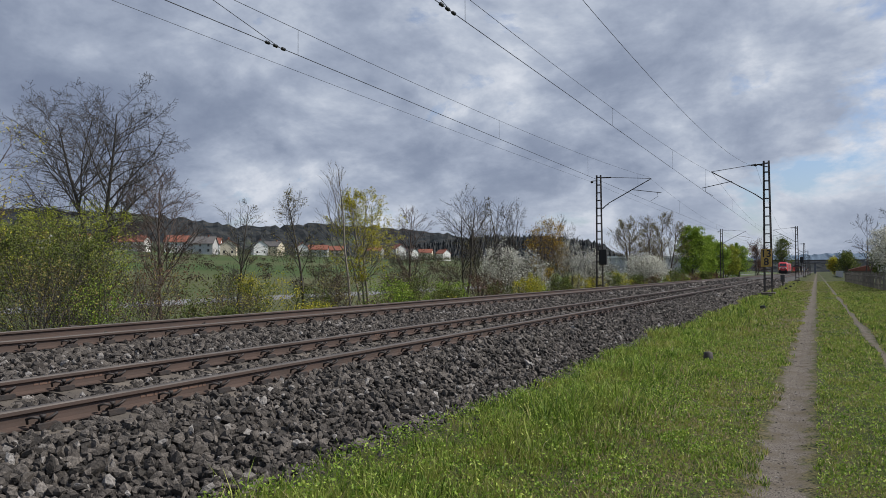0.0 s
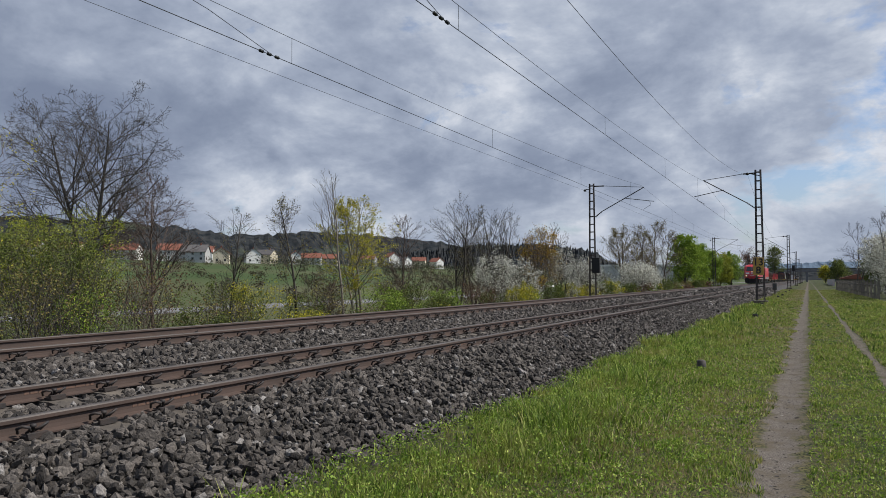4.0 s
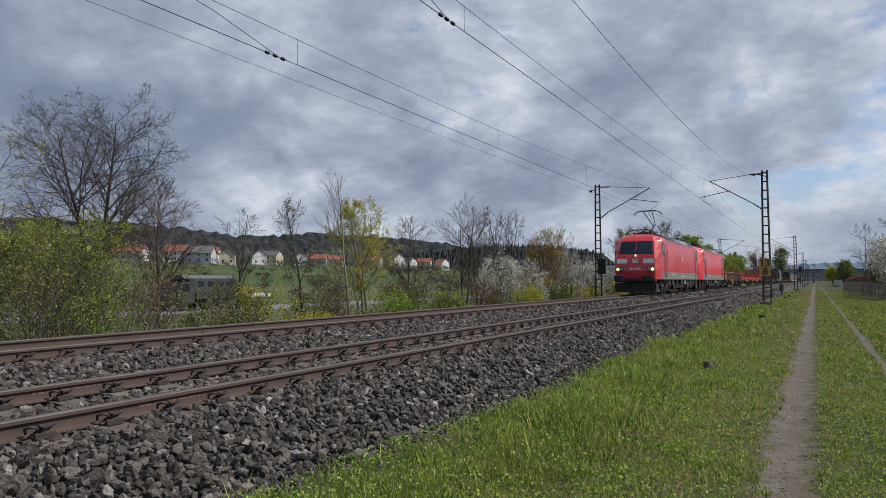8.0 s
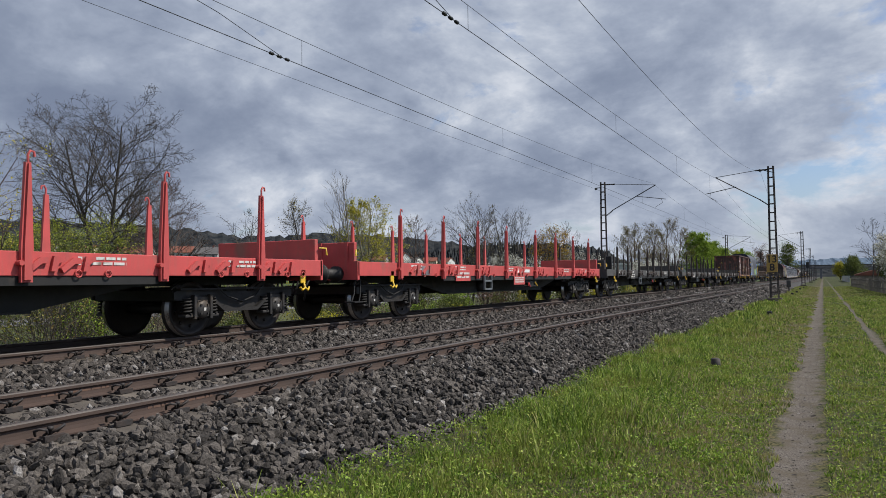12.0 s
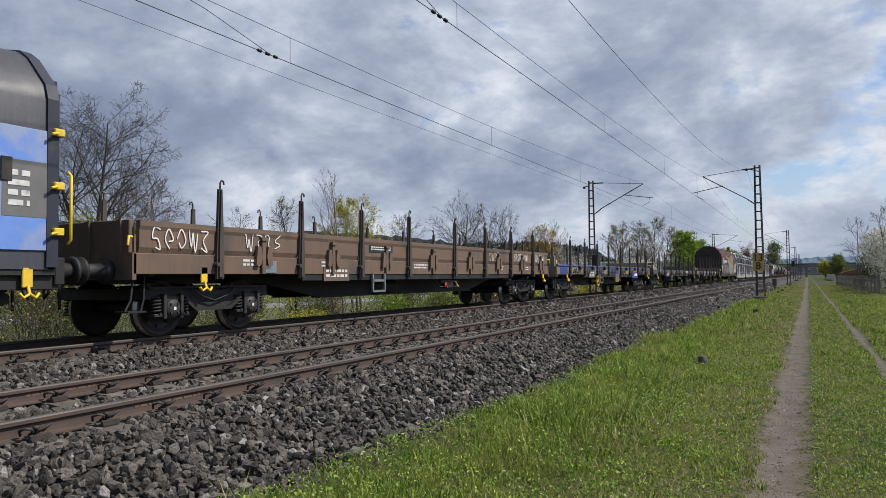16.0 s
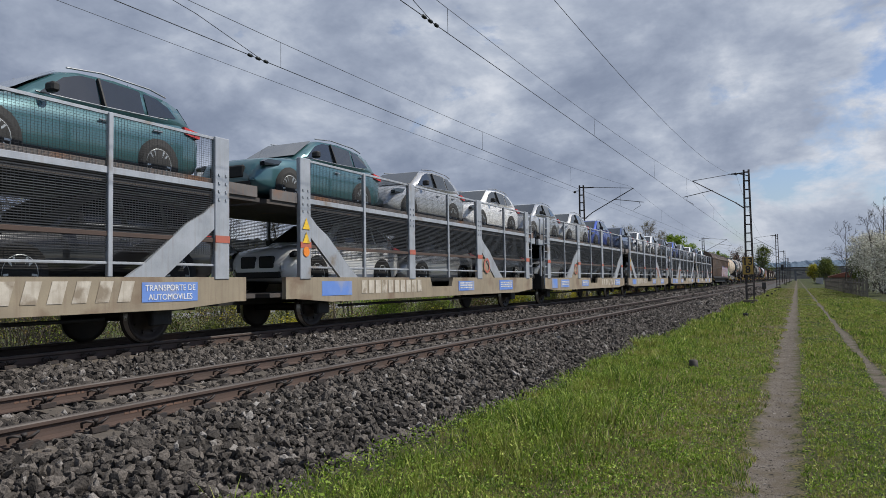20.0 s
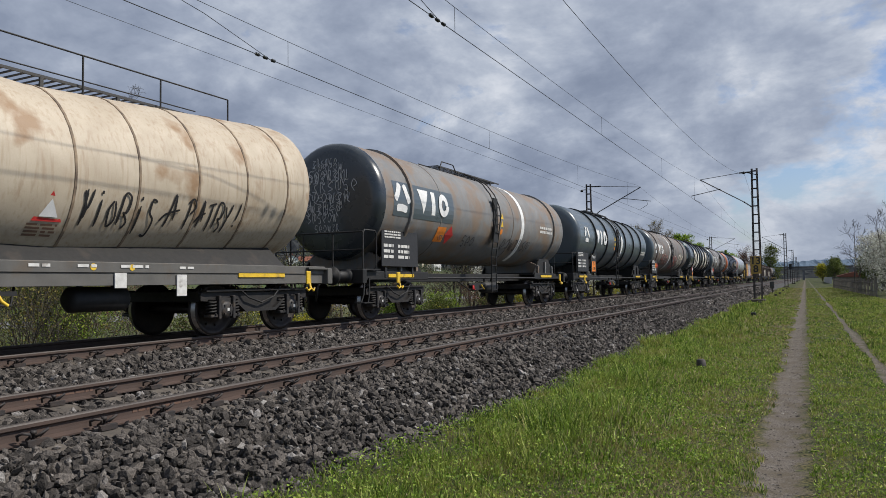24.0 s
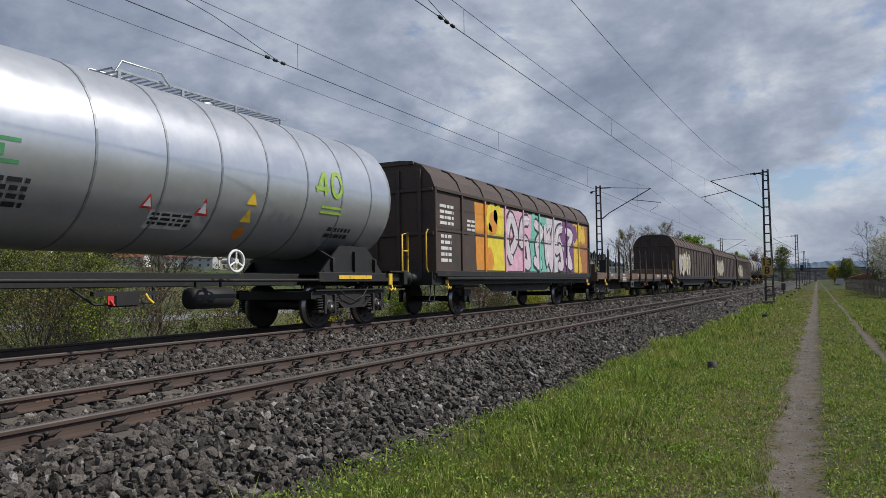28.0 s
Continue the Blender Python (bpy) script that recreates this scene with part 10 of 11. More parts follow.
    for k, (x, y, h) in enumerate(((-18.5, 8, 4.2), (-20.5, 11, 4.4), (-18.5, 12.2, 3.7), (-21, 14.6, 4.6), (-23.5, 15.8, 4.6), (-19.8, 14.2, 3.2))):
        plant("shrub", "large shrub with yellow-green opening leaves", x, y, h, h * 0.95, 300 + k, "grey", "olive" if k % 3 == 2 else "leafing", 9500, 0.030, stems=7, trunk_r=0.028, clear=0.05, fuzz=0.10, counts=(8, 6, 3), group="shrubs on the bank")


build_trees()


# ---- the land beyond: road, fields, village, hills ----
def build_road():
    xs, ys = np.array([-53.6, -53.5, -46.5, -46.4]), np.linspace(-300, 900, 60)
    X, Y = np.meshgrid(xs, ys)
    Z = np.where((X > -53.55) & (X < -46.45), ROAD_Z, ROAD_Z - 0.25)
    V = np.stack([X, Y, Z], -1).reshape(-1, 3)
    i, j = np.meshgrid(np.arange(3), np.arange(59))
    a = (j * 4 + i).ravel()
    asphalt = surface("asphalt", (0.12, 0.12, 0.12), (0.16, 0.16, 0.155), 0.9, scale=0.5, fine=15)
    setting("road", numpy_mesh("road", V, np.stack([a, a + 1, a + 5, a + 4], 1), asphalt), "grey asphalt country road", "road")
    s = Shape()
    for k in range(60):
        s.box(-50.06, -49.94, -60 + k * 6.0, -57 + k * 6.0, ROAD_Z + 0.004, ROAD_Z + 0.010)
    tagged(new("road_marking", s.mesh("road_marking", "white")), "broken white centre line on the road", "road marking", "", "stuff")


ROAD, ROAD_Z = [], -0.90
build_road()


def lorry():
    t = thing("army_lorry", "dark olive army lorry with a grey canvas roof", "lorry")
    olive = surface("olive_drab", (0.022, 0.028, 0.022), (0.032, 0.036, 0.028), 0.7, scale=2)
    canvas = surface("canvas", (0.10, 0.105, 0.105), (0.075, 0.08, 0.08), 0.85, scale=2, bump=0.01)
    part("cab", Shape().prism([(0.0, 0.7), (0.0, 1.7), (0.35, 2.55), (1.9, 2.6), (1.9, 0.7)], -1.2, 1.2, "x"), olive, t)
    part("windscreen", Shape().plate([(-1.0, 0.02, 1.78), (1.0, 0.02, 1.78), (0.95, 0.30, 2.48), (-0.95, 0.30, 2.48)]), "glass_dark", t)
    part("side_window", Shape().box(1.2, 1.21, 0.55, 1.5, 1.7, 2.4), "glass_dark", t)
    part("bonnet", Shape().box(-1.05, 1.05, -0.55, 0.05, 0.75, 1.6, 0.05), olive, t)
    part("body", Shape().box(-1.25, 1.25, 2.0, 6.6, 1.0, 1.6, 0.03), olive, t)
    part("canopy", Shape().prism([(1.25, 1.6), (1.23, 2.85), (-1.23, 2.85), (-1.25, 1.6)], 1.2, 6.6), olive, t, "dark olive box body")
    part("body_roof", Shape().prism([(1.27, 2.85), (0.95, 3.15), (-0.95, 3.15), (-1.27, 2.85)], 0.6, 6.65), canvas, t, "grey-green canvas roof")
    for y in (2.2, 3.4, 4.6, 5.6):
        part("side_window", Shape().box(1.235, 1.25, y, y + 0.75, 2.1, 2.6, 0.005), "glass_dark", t)
    part("chassis", Shape().box(-0.5, 0.5, -0.3, 5.6, 0.55, 1.0), "black", t)
    for y in (0.55, 3.7, 5.0):
        for x in (-1.05, 1.05):
            part("wheel", Shape().lathe([(-0.14, 0.0), (-0.14, 0.42), (-0.10, 0.50), (0.10, 0.50), (0.14, 0.42), (0.14, 0.0)], (x, y, 0.50), "x", 18), "tyre", t)
    ROAD.append((t, 228.2))
    g = thing("flat_trailer", "low trailer with a pale load behind the lorry", "trailer")
    part("bed", Shape().box(-1.2, 1.2, 0.0, 5.2, 0.85, 1.05, 0.02), olive, g)
    part("load", Shape().box(-1.1, 1.1, 1.2, 5.0, 1.05, 1.42, 0.04), "letter", g, "pale covered load")
    part("drawbar", Shape().box(-0.08, 0.08, -1.2, 0.0, 0.75, 0.87), "black", g)
    for y in (2.6, 3.6):
        for x in (-1.05, 1.05):
            part("wheel", Shape().lathe([(-0.12, 0.0), (-0.12, 0.36), (-0.08, 0.42), (0.08, 0.42), (0.12, 0.36), (0.12, 0.0)], (x, y, 0.42), "x", 16), "tyre", g)
    ROAD.append((g, 228.2 + 7.0))


lorry()


def house(x, y, w, d, h, turn, walls, roof, k):
    z = float(ground_height(x, y))
    t = thing("house", "%s house with a %s in the far village" % (("white rendered", "cream rendered", "grey rendered")[walls], ("red tiled roof", "dark tiled roof")[roof]), "house", pose(x, y, z, 0, 0, turn), "village houses")
    wm, rm = ("house_white", "house_cream", "house_grey")[walls], ("tiles_red", "tiles_dark")[roof]
    rise = d * 0.36
    part("wall", Shape().box(-w / 2, w / 2, -d / 2, d / 2, -2, h), wm, t)
    part("gable", Shape().prism([(-d / 2, h), (d / 2, h), (0, h + rise)], -w / 2, w / 2, "x"), wm, t)
    r = Shape()
    for s in (-1, 1):
        n = Vector((0, s * rise, d / 2)).normalized() * 0.25
        pts = [(s * (d / 2 + 0.5), h - 0.36), (0, h + rise), (0, h + rise + 0.3), (s * (d / 2 + 0.5), h - 0.06)]
        r.prism(pts, -w / 2 - 0.5, w / 2 + 0.5, "x")
    ro = part("roof", r, rm, t)
    part("chimney", Shape().box(w * 0.2, w * 0.2 + 0.7, -0.3, 0.4, h + rise * 0.5, h + rise + 1.0), "tiles_red", ro)
    for s in (-1, 1):
        for fl in range(2):
            for q in range(max(2, int(w / 3.5))):
                a = -w / 2 + w * (q + 0.5) / max(2, int(w / 3.5))
                if fl * 2.7 + 2.2 < h:
                    part("window", Shape().box(a - 0.55, a + 0.55, s * d / 2 - 0.04, s * d / 2 + 0.04, fl * 2.7 + 0.9, fl * 2.7 + 2.2), "glass_dark", t)
        for q in (-d / 4, d / 4):
            part("window", Shape().box(s * w / 2 - 0.04, s * w / 2 + 0.04, q - 0.55, q + 0.55, 0.9, 2.2), "glass_dark", t)


M["house_white"] = surface("house_white", (0.72, 0.71, 0.68), (0.62, 0.61, 0.58), 0.9, scale=0.3)
M["house_cream"] = surface("house_cream", (0.6, 0.53, 0.40), (0.52, 0.45, 0.34), 0.9, scale=0.3)
M["house_grey"] = surface("house_grey", (0.42, 0.42, 0.41), (0.36, 0.36, 0.35), 0.9, scale=0.3)
M["tiles_red"] = surface("tiles_red", (0.22, 0.075, 0.045), (0.17, 0.065, 0.045), 0.9, scale=0.5, fine=8, bump=0.03)
M["tiles_dark"] = surface("tiles_dark", (0.09, 0.085, 0.085), (0.12, 0.11, 0.105), 0.9, scale=0.5, fine=8, bump=0.03)


def polar(bearing, distance):
    a = radians(bearing)
    return -math.sin(a) * distance, math.cos(a) * distance


def build_village():
    spots = [(48.0, 410, 12, 9, 5.6, 40, 0, 0), (46.2, 400, 13, 10, 5.2, 30, 2, 1), (45.8, 430, 14, 9, 5.4, 35, 0, 0), (50.9, 430, 13, 9, 5, 25, 0, 0), (51.8, 445, 10, 8, 5, 60, 2, 0),
             (44.3, 390, 9, 8, 5.2, -50, 1, 0), (42.0, 470, 10, 9, 5.5, -40, 0, 1), (41.0, 480, 12, 9, 5.5, 10, 1, 1), (38.8, 520, 9, 8, 6, -45, 0, 0), (37.5, 540, 14, 9, 5, 30, 2, 0), (36.2, 560, 14, 9, 5, 30, 1, 0),
             (31.2, 560, 9, 9, 8, -30, 0, 0), (30.2, 620, 10, 9, 6, -20, 0, 1), (29.0, 640, 12, 9, 6, 20, 1, 0), (27.6, 640, 10, 9, 6, -20, 0, 0), (33.0, 600, 12, 9, 6, 15, 2, 0), (54.5, 440, 12, 9, 5, 20, 1, 0), (57.0, 430, 12, 9, 5, 20, 0, 0)]
    for k, (b, dist, w, d, h, turn, wl, rf) in enumerate(spots):
        x, y = polar(b, dist)
        house(x, y, w, d, h, turn, wl, rf, k)
    x, y = polar(13.8, 420)
    t = thing("factory_hall", "long pale flat-roofed hall across the fields", "hall", pose(x, y, float(ground_height(x, y)), 0, 0, 20))
    part("wall", Shape().box(-32, 32, -12, 12, -3, 8), "house_grey", t)
    part("roof", Shape().box(-32.6, 32.6, -12.6, 12.6, 8, 8.9), "house_white", t)
    x, y = polar(15.9, 400)
    c = thing("chimney_stack", "slim pale concrete chimney across the fields", "chimney", moved(x, y, float(ground_height(x, y))))
    part("shaft", Shape().lathe([(-2, 1.2), (11, 0.9), (11, 0)], axis="z", n=12), "far_concrete", c)


build_village()


def build_hills():
    """Wooded ridges far away: each a strip of hummocky ground that rises from the plain."""
    forest = islands("forest", (0.012, 0.018, 0.014), (0.022, 0.03, 0.022), 0.95)
    m, N, L, p = material("far_forest")
    geo, n1, n2 = N.new("ShaderNodeNewGeometry"), N.new("ShaderNodeTexNoise"), N.new("ShaderNodeTexNoise")
    n1.inputs["Scale"].default_value, n1.inputs["Detail"].default_value = 0.05, 8
    n2.inputs["Scale"].default_value, n2.inputs["Detail"].default_value = 0.004, 4
    L.new(geo.outputs["Position"], n1.inputs["Vector"])
    L.new(geo.outputs["Position"], n2.inputs["Vector"])
    r = N.new("ShaderNodeValToRGB")
    for e, (at, c) in zip(r.color_ramp.elements, ((0.35, (0.018, 0.022, 0.026)), (0.68, (0.05, 0.052, 0.052)))):
        e.position, e.color = at, (*c, 1)
    L.new(n1.outputs["Fac"], r.inputs[0])
    mx = N.new("ShaderNodeMix")
    mx.data_type = "RGBA"
    k = N.new("ShaderNodeMapRange")
    k.inputs[1].default_value, k.inputs[2].default_value = 0.60, 0.66
    L.new(n2.outputs["Fac"], k.inputs[0])
    L.new(k.outputs[0], mx.inputs[0])
    L.new(r.outputs[0], mx.inputs[6])
    mx.inputs[7].default_value = (0.075, 0.09, 0.06, 1)
    L.new(mx.outputs[2], p.inputs["Base Color"])
    p.inputs["Roughness"].default_value = 1.0
    p.inputs["Specular IOR Level"].default_value = 0.0
    # aerial haze over the far ridge is put into its colour as pale blue
    far = surface("haze_blue", (0.12, 0.16, 0.21), (0.10, 0.135, 0.18), 1.0, scale=0.003, fine=0.05, spec=0.0)
    ridges = [("ridge_north", 1700.0, [-10, 20, 26.8, 29.5, 34, 38.4, 41, 44.4, 48.1, 54, 60, 75, 100, 140], [0.4, 0.9, 3.0, 3.25, 3.8, 3.9, 3.5, 3.7, 4.2, 4.45, 4.5, 4.6, 4.0, 2.0], m),
              ("ridge_east", 1250.0, [6, 12.4, 14.2, 15.0, 16.5, 20, 24, 30, 36], [0.4, 1.25, 1.5, 2.2, 2.6, 2.9, 2.9, 2.2, 0.6], m),
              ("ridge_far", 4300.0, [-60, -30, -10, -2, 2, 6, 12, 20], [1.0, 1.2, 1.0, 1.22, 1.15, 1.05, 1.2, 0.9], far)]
    for name, dist, bs, es, mat in ridges:
        rng = np.random.default_rng(int(dist))
        B = np.linspace(min(bs), max(bs), 420)
        top = np.interp(B, bs, es)
        kern = np.ones(9) / 9
        top = np.convolve(np.pad(top, 4, "edge"), kern, "valid")
        rows = []
        for i in range(13):
            f = i / 12
            d = dist * (0.72 + 0.28 * f)
            z = -10 + (np.tan(np.radians(top)) * dist + 12) * f ** 1.25
            z = z + rng.normal(0, 2.2 if dist < 4000 else 3, len(B)) * (0.15 + f)
            rows.append(np.stack([-np.sin(np.radians(B)) * d, np.cos(np.radians(B)) * d, z], -1))
        rows.append(np.stack([-np.sin(np.radians(B)) * dist * 1.25, np.cos(np.radians(B)) * dist * 1.25, np.full(len(B), -20.0)], -1))
        V = np.concatenate(rows)
        n = len(B)
        i, j = np.meshgrid(np.arange(n - 1), np.arange(len(rows) - 1))
        a = (j * n + i).ravel()
        setting(name, numpy_mesh(name, V, np.stack([a, a + 1, a + n + 1, a + n], 1), mat), "dark wooded ridge behind the village" if dist < 4000 else "distant hills on the horizon, haze painted in as blue", "hill")


build_hills()


def build_far_hedges():
    """Scrub, orchards and garden trees between the road and the village, too many to count."""
    rng = np.random.default_rng(77)
    for name, label, mat, count, near, far_, h, size in (("hedgerow", "brown and grey scrub between fields", islands("scrub", (0.035, 0.03, 0.02), (0.09, 0.075, 0.05), 0.9, (0.12, 0.12, 0.05)), 190, 75, 400, 2.4, 0.17),
                                                         ("orchard", "leafing garden trees about the village", islands("orchard", (0.03, 0.045, 0.015), (0.08, 0.085, 0.045), 0.9, (0.2, 0.18, 0.15)), 330, 330, 640, 5.4, 0.30)):
        V, F, k = [], [], 0
        for c in range(count):
            b = rng.uniform(8, 62)
            d = rng.uniform(near, far_)
            x, y = polar(b, d)
            if x > -60:
                continue
            z = float(ground_height(x, y))
            n = 190
            hh, ww = h * rng.uniform(0.5, 1.2), h * rng.uniform(0.7, 1.6)
            C = rng.normal(0, 1, (n, 3)) * np.array([ww * 0.32, ww * 0.32, hh * 0.22]) + np.array([x, y, z + hh * 0.5])
            C[:, 2] = np.maximum(C[:, 2], z + 0.1)
            v, f = leaf_cloud(rng, C, size)
            V.append(v)
            F.append(f + k)
            k += len(v)
        tagged(new(name, numpy_mesh(name, np.concatenate(V), np.concatenate(F), mat)), label, "scrub", "", "stuff")


build_far_hedges()


def build_fence():
    f = thing("paling_fence", "old grey wooden paling fence beside the path", "fence")
    wood = surface("old_paling", (0.13, 0.115, 0.095), (0.19, 0.165, 0.135), 0.9, scale=3, vary=0.25, bump=0.004)
    a, b = Vector((4.55, 62, 0)), Vector((3.5, 118, 0))
    me = Shape().box(-0.05, 0.05, -0.012, 0.012, 0, 1.35, 0.01).mesh("paling", wood)
    rng = random.Random(3)
    n = 150
    for k in range(n):
        p = a.lerp(b, k / (n - 1))
        part("paling", me, wood, f, "", pose(p.x, p.y, float(ground_height(p.x, p.y)) - rng.uniform(0, 0.15), rng.uniform(-3, 3), rng.uniform(-2, 2), 90))
    for k in range(20):
        p = a.lerp(b, k / 19)
        part("post", Shape().box(p.x + 0.03, p.x + 0.15, p.y - 0.06, p.y + 0.06, -0.2, 1.5), wood, f)
    for z in (0.4, 1.05):
        part("rail", Shape().beam((a.x + 0.03, a.y, z + 0.1), (b.x + 0.03, b.y, z + 0.1), 0.04, 0.09), wood, f)
    h = thing("garden_hut", "low hut with a brown roof behind the fence", "hut", moved(7.2, 150, 0.1))
    part("wall", Shape().box(-1.6, 3.4, -2, 2, -0.2, 1.5), wood, h)
    part("roof", Shape().prism([(-2.1, 1.5), (3.9, 1.5), (3.9, 1.7), (0.9, 2.5), (-2.1, 1.7)], -2.4, 2.4), "tiles_red", h)
    w = thing("garden_wall", "pale low garden wall far along the path", "wall", moved(5, 215, 0))
    part("wall", Shape().box(0, 0.3, -30, 30, -0.2, 1.6), "house_grey", w)


build_fence()


# ---- sleepers, clips, ballast, grass: the small pieces, last ----
def build_sleepers():
    s = Shape()
    s.prism([(-1.25, 0.0), (1.25, 0.0), (1.25, 0.10), (1.20, 0.15), (0.95, 0.175), (0.55, 0.175), (0.3, 0.14), (-0.3, 0.14), (-0.55, 0.175), (-0.95, 0.175), (-1.20, 0.15), (-1.25, 0.10)], -0.13, 0.13)
    me = s.mesh("sleeper", "sleeper")
    c = Shape()
    c.box(0.05, 0.17, -0.075, 0.075, 0.0, 0.018)
    c.prism([(0.13, 0.0), (0.165, 0.0), (0.165, 0.04), (0.14, 0.045)], -0.08, 0.08)
    for q in (-1, 1):
        c.tube([(0.05, q * 0.02, 0.03), (0.10, q * 0.024, 0.055), (0.14, q * 0.055, 0.085), (0.12, q * 0.10, 0.098), (0.08, q * 0.112, 0.08), (0.05, q * 0.085, 0.04)], 0.0115, 5)
    c.lathe([(0.02, 0.014), (0.075, 0.014), (0.075, 0.024), (0.10, 0.022), (0.10, 0.0)], (0.10, 0, 0), "z", 6)
    clip = c.mesh("rail_clip", "iron")
    for track, cx, top, first, rails, lo, hi in ((near_track, NEAR_X, NEAR_TOP, 3.397, ((1, 1), (-1, 1), (1, -1)), -6, 100), (far_track, FAR_X, FAR_TOP, 5.894, ((1, 1),), -6, 90)):
        joined = Shape()
        for k in range(lo, 190):
            y = first + 0.6 * k
            if k <= hi:
                part("sleeper", me, "sleeper", track, "", moved(0, y, -0.154 - 0.18))
            for side, face in rails:
                m = moved(side * GAUGE / 2, y, -0.152) @ (TURN if face < 0 else Matrix.Identity(4))
                if face < 0 and k > 20:
                    continue
                if k <= 70:
                    part("rail_clip", clip, "iron", track, "", m)
                elif face > 0:
                    joined.box(side * GAUGE / 2 + 0.05, side * GAUGE / 2 + 0.16, y - 0.09, y + 0.09, -0.152, -0.09)
        o = part("far_clips", joined, "iron", track)
        o["kind"] = "stuff"
    w = Shape()
    for y in (4.35, 10.4, 16.5):
        bars(w, -0.011, y, -0.105, 0.75, 0.045, 1)
    for side in (1, -1):
        part("rolled_marks", w.mesh("rolled_marks", surface("rolled_marks", (0.14, 0.08, 0.055), None, 0.7, scale=8)), "rail_side", near_track, "raised rolled marks on the rail web", moved(side * GAUGE / 2 + 0.018, 0, 0))


build_sleepers()


def stone_shapes(rng, count=32):
    """Angular broken stones: lumps of twenty faces, cut flat by a few random breaks."""
    g = (1 + 5 ** 0.5) / 2
    V = np.array([(-1, g, 0), (1, g, 0), (-1, -g, 0), (1, -g, 0), (0, -1, g), (0, 1, g), (0, -1, -g), (0, 1, -g), (g, 0, -1), (g, 0, 1), (-g, 0, -1), (-g, 0, 1)]) / 1.902
    F = np.array([(0, 11, 5), (0, 5, 1), (0, 1, 7), (0, 7, 10), (0, 10, 11), (1, 5, 9), (5, 11, 4), (11, 10, 2), (10, 7, 6), (7, 1, 8),
                  (3, 9, 4), (3, 4, 2), (3, 2, 6), (3, 6, 8), (3, 8, 9), (4, 9, 5), (2, 4, 11), (6, 2, 10), (8, 6, 7), (9, 8, 1)])
    out = []
    for _ in range(count):
        S = V * rng.uniform(0.9, 1.2, (12, 1))
        for _ in range(7):
            n = rng.normal(0, 1, 3)
            n /= np.linalg.norm(n)
            over = np.maximum(S @ n - rng.uniform(0.42, 0.72), 0)
            S = S - over[:, None] * n
        out.append(S * np.array([rng.uniform(1.1, 1.55), rng.uniform(0.9, 1.15), rng.uniform(0.65, 0.95)]))
    return out, F


def spread_stones(rng, gap, x0, x1, y0, y1, size, lift, layers=((0.0, 1.0), (0.7, 0.75), (1.5, 0.25))):
    """Loose layers of stones, each on a shaken grid, so that they lie side by side with gaps between them."""
    found = []
    for up, share in layers:
        gx, gy = np.meshgrid(np.arange(x0, x1, gap), np.arange(y0, y1, gap))
        x, y = gx.ravel() + rng.uniform(-0.5, 0.5, gx.size) * gap, gy.ravel() + rng.uniform(-0.5, 0.5, gx.size) * gap
        keep = rng.random(len(x)) < share
        for cx, first in ((NEAR_X, 3.397), (FAR_X, 5.894)):
            for side in (-1, 1):
                keep &= np.abs(x - cx - side * GAUGE / 2) > 0.10
            on = np.abs((y - first + 0.3) % 0.6 - 0.3) < 0.13
            over = (np.abs(x - cx) < 1.22) & on
            keep &= ~(over & (rng.random(len(x)) < np.where(np.abs(x - cx) < 0.6, 0.5, 0.8)))
        x, y = x[keep], y[keep]
        found.append(np.stack([x, y, bed_height(x) + lift * (up + rng.uniform(-0.3, 0.3, len(x)))], -1))
    P = np.concatenate(found)
    return P, size * np.exp(rng.normal(0, 0.26, len(P)))


def turned_stones(rng, shapes, P, S):
    """Every stone turned its own way."""
    n = len(P)
    q = rng.normal(0, 1, (n, 4))
    q /= np.linalg.norm(q, axis=1, keepdims=True)
    w, x, y, z = q.T
    R = np.stack([np.stack([1 - 2 * (y * y + z * z), 2 * (x * y - z * w), 2 * (x * z + y * w)], -1), np.stack([2 * (x * y + z * w), 1 - 2 * (x * x + z * z), 2 * (y * z - x * w)], -1),
                  np.stack([2 * (x * z - y * w), 2 * (y * z + x * w), 1 - 2 * (x * x + y * y)], -1)], 1)
    base = np.stack(shapes)[rng.integers(0, len(shapes), n)] * S[:, None, None]
    return np.einsum("nij,nkj->nki", R, base) + P[:, None, :]


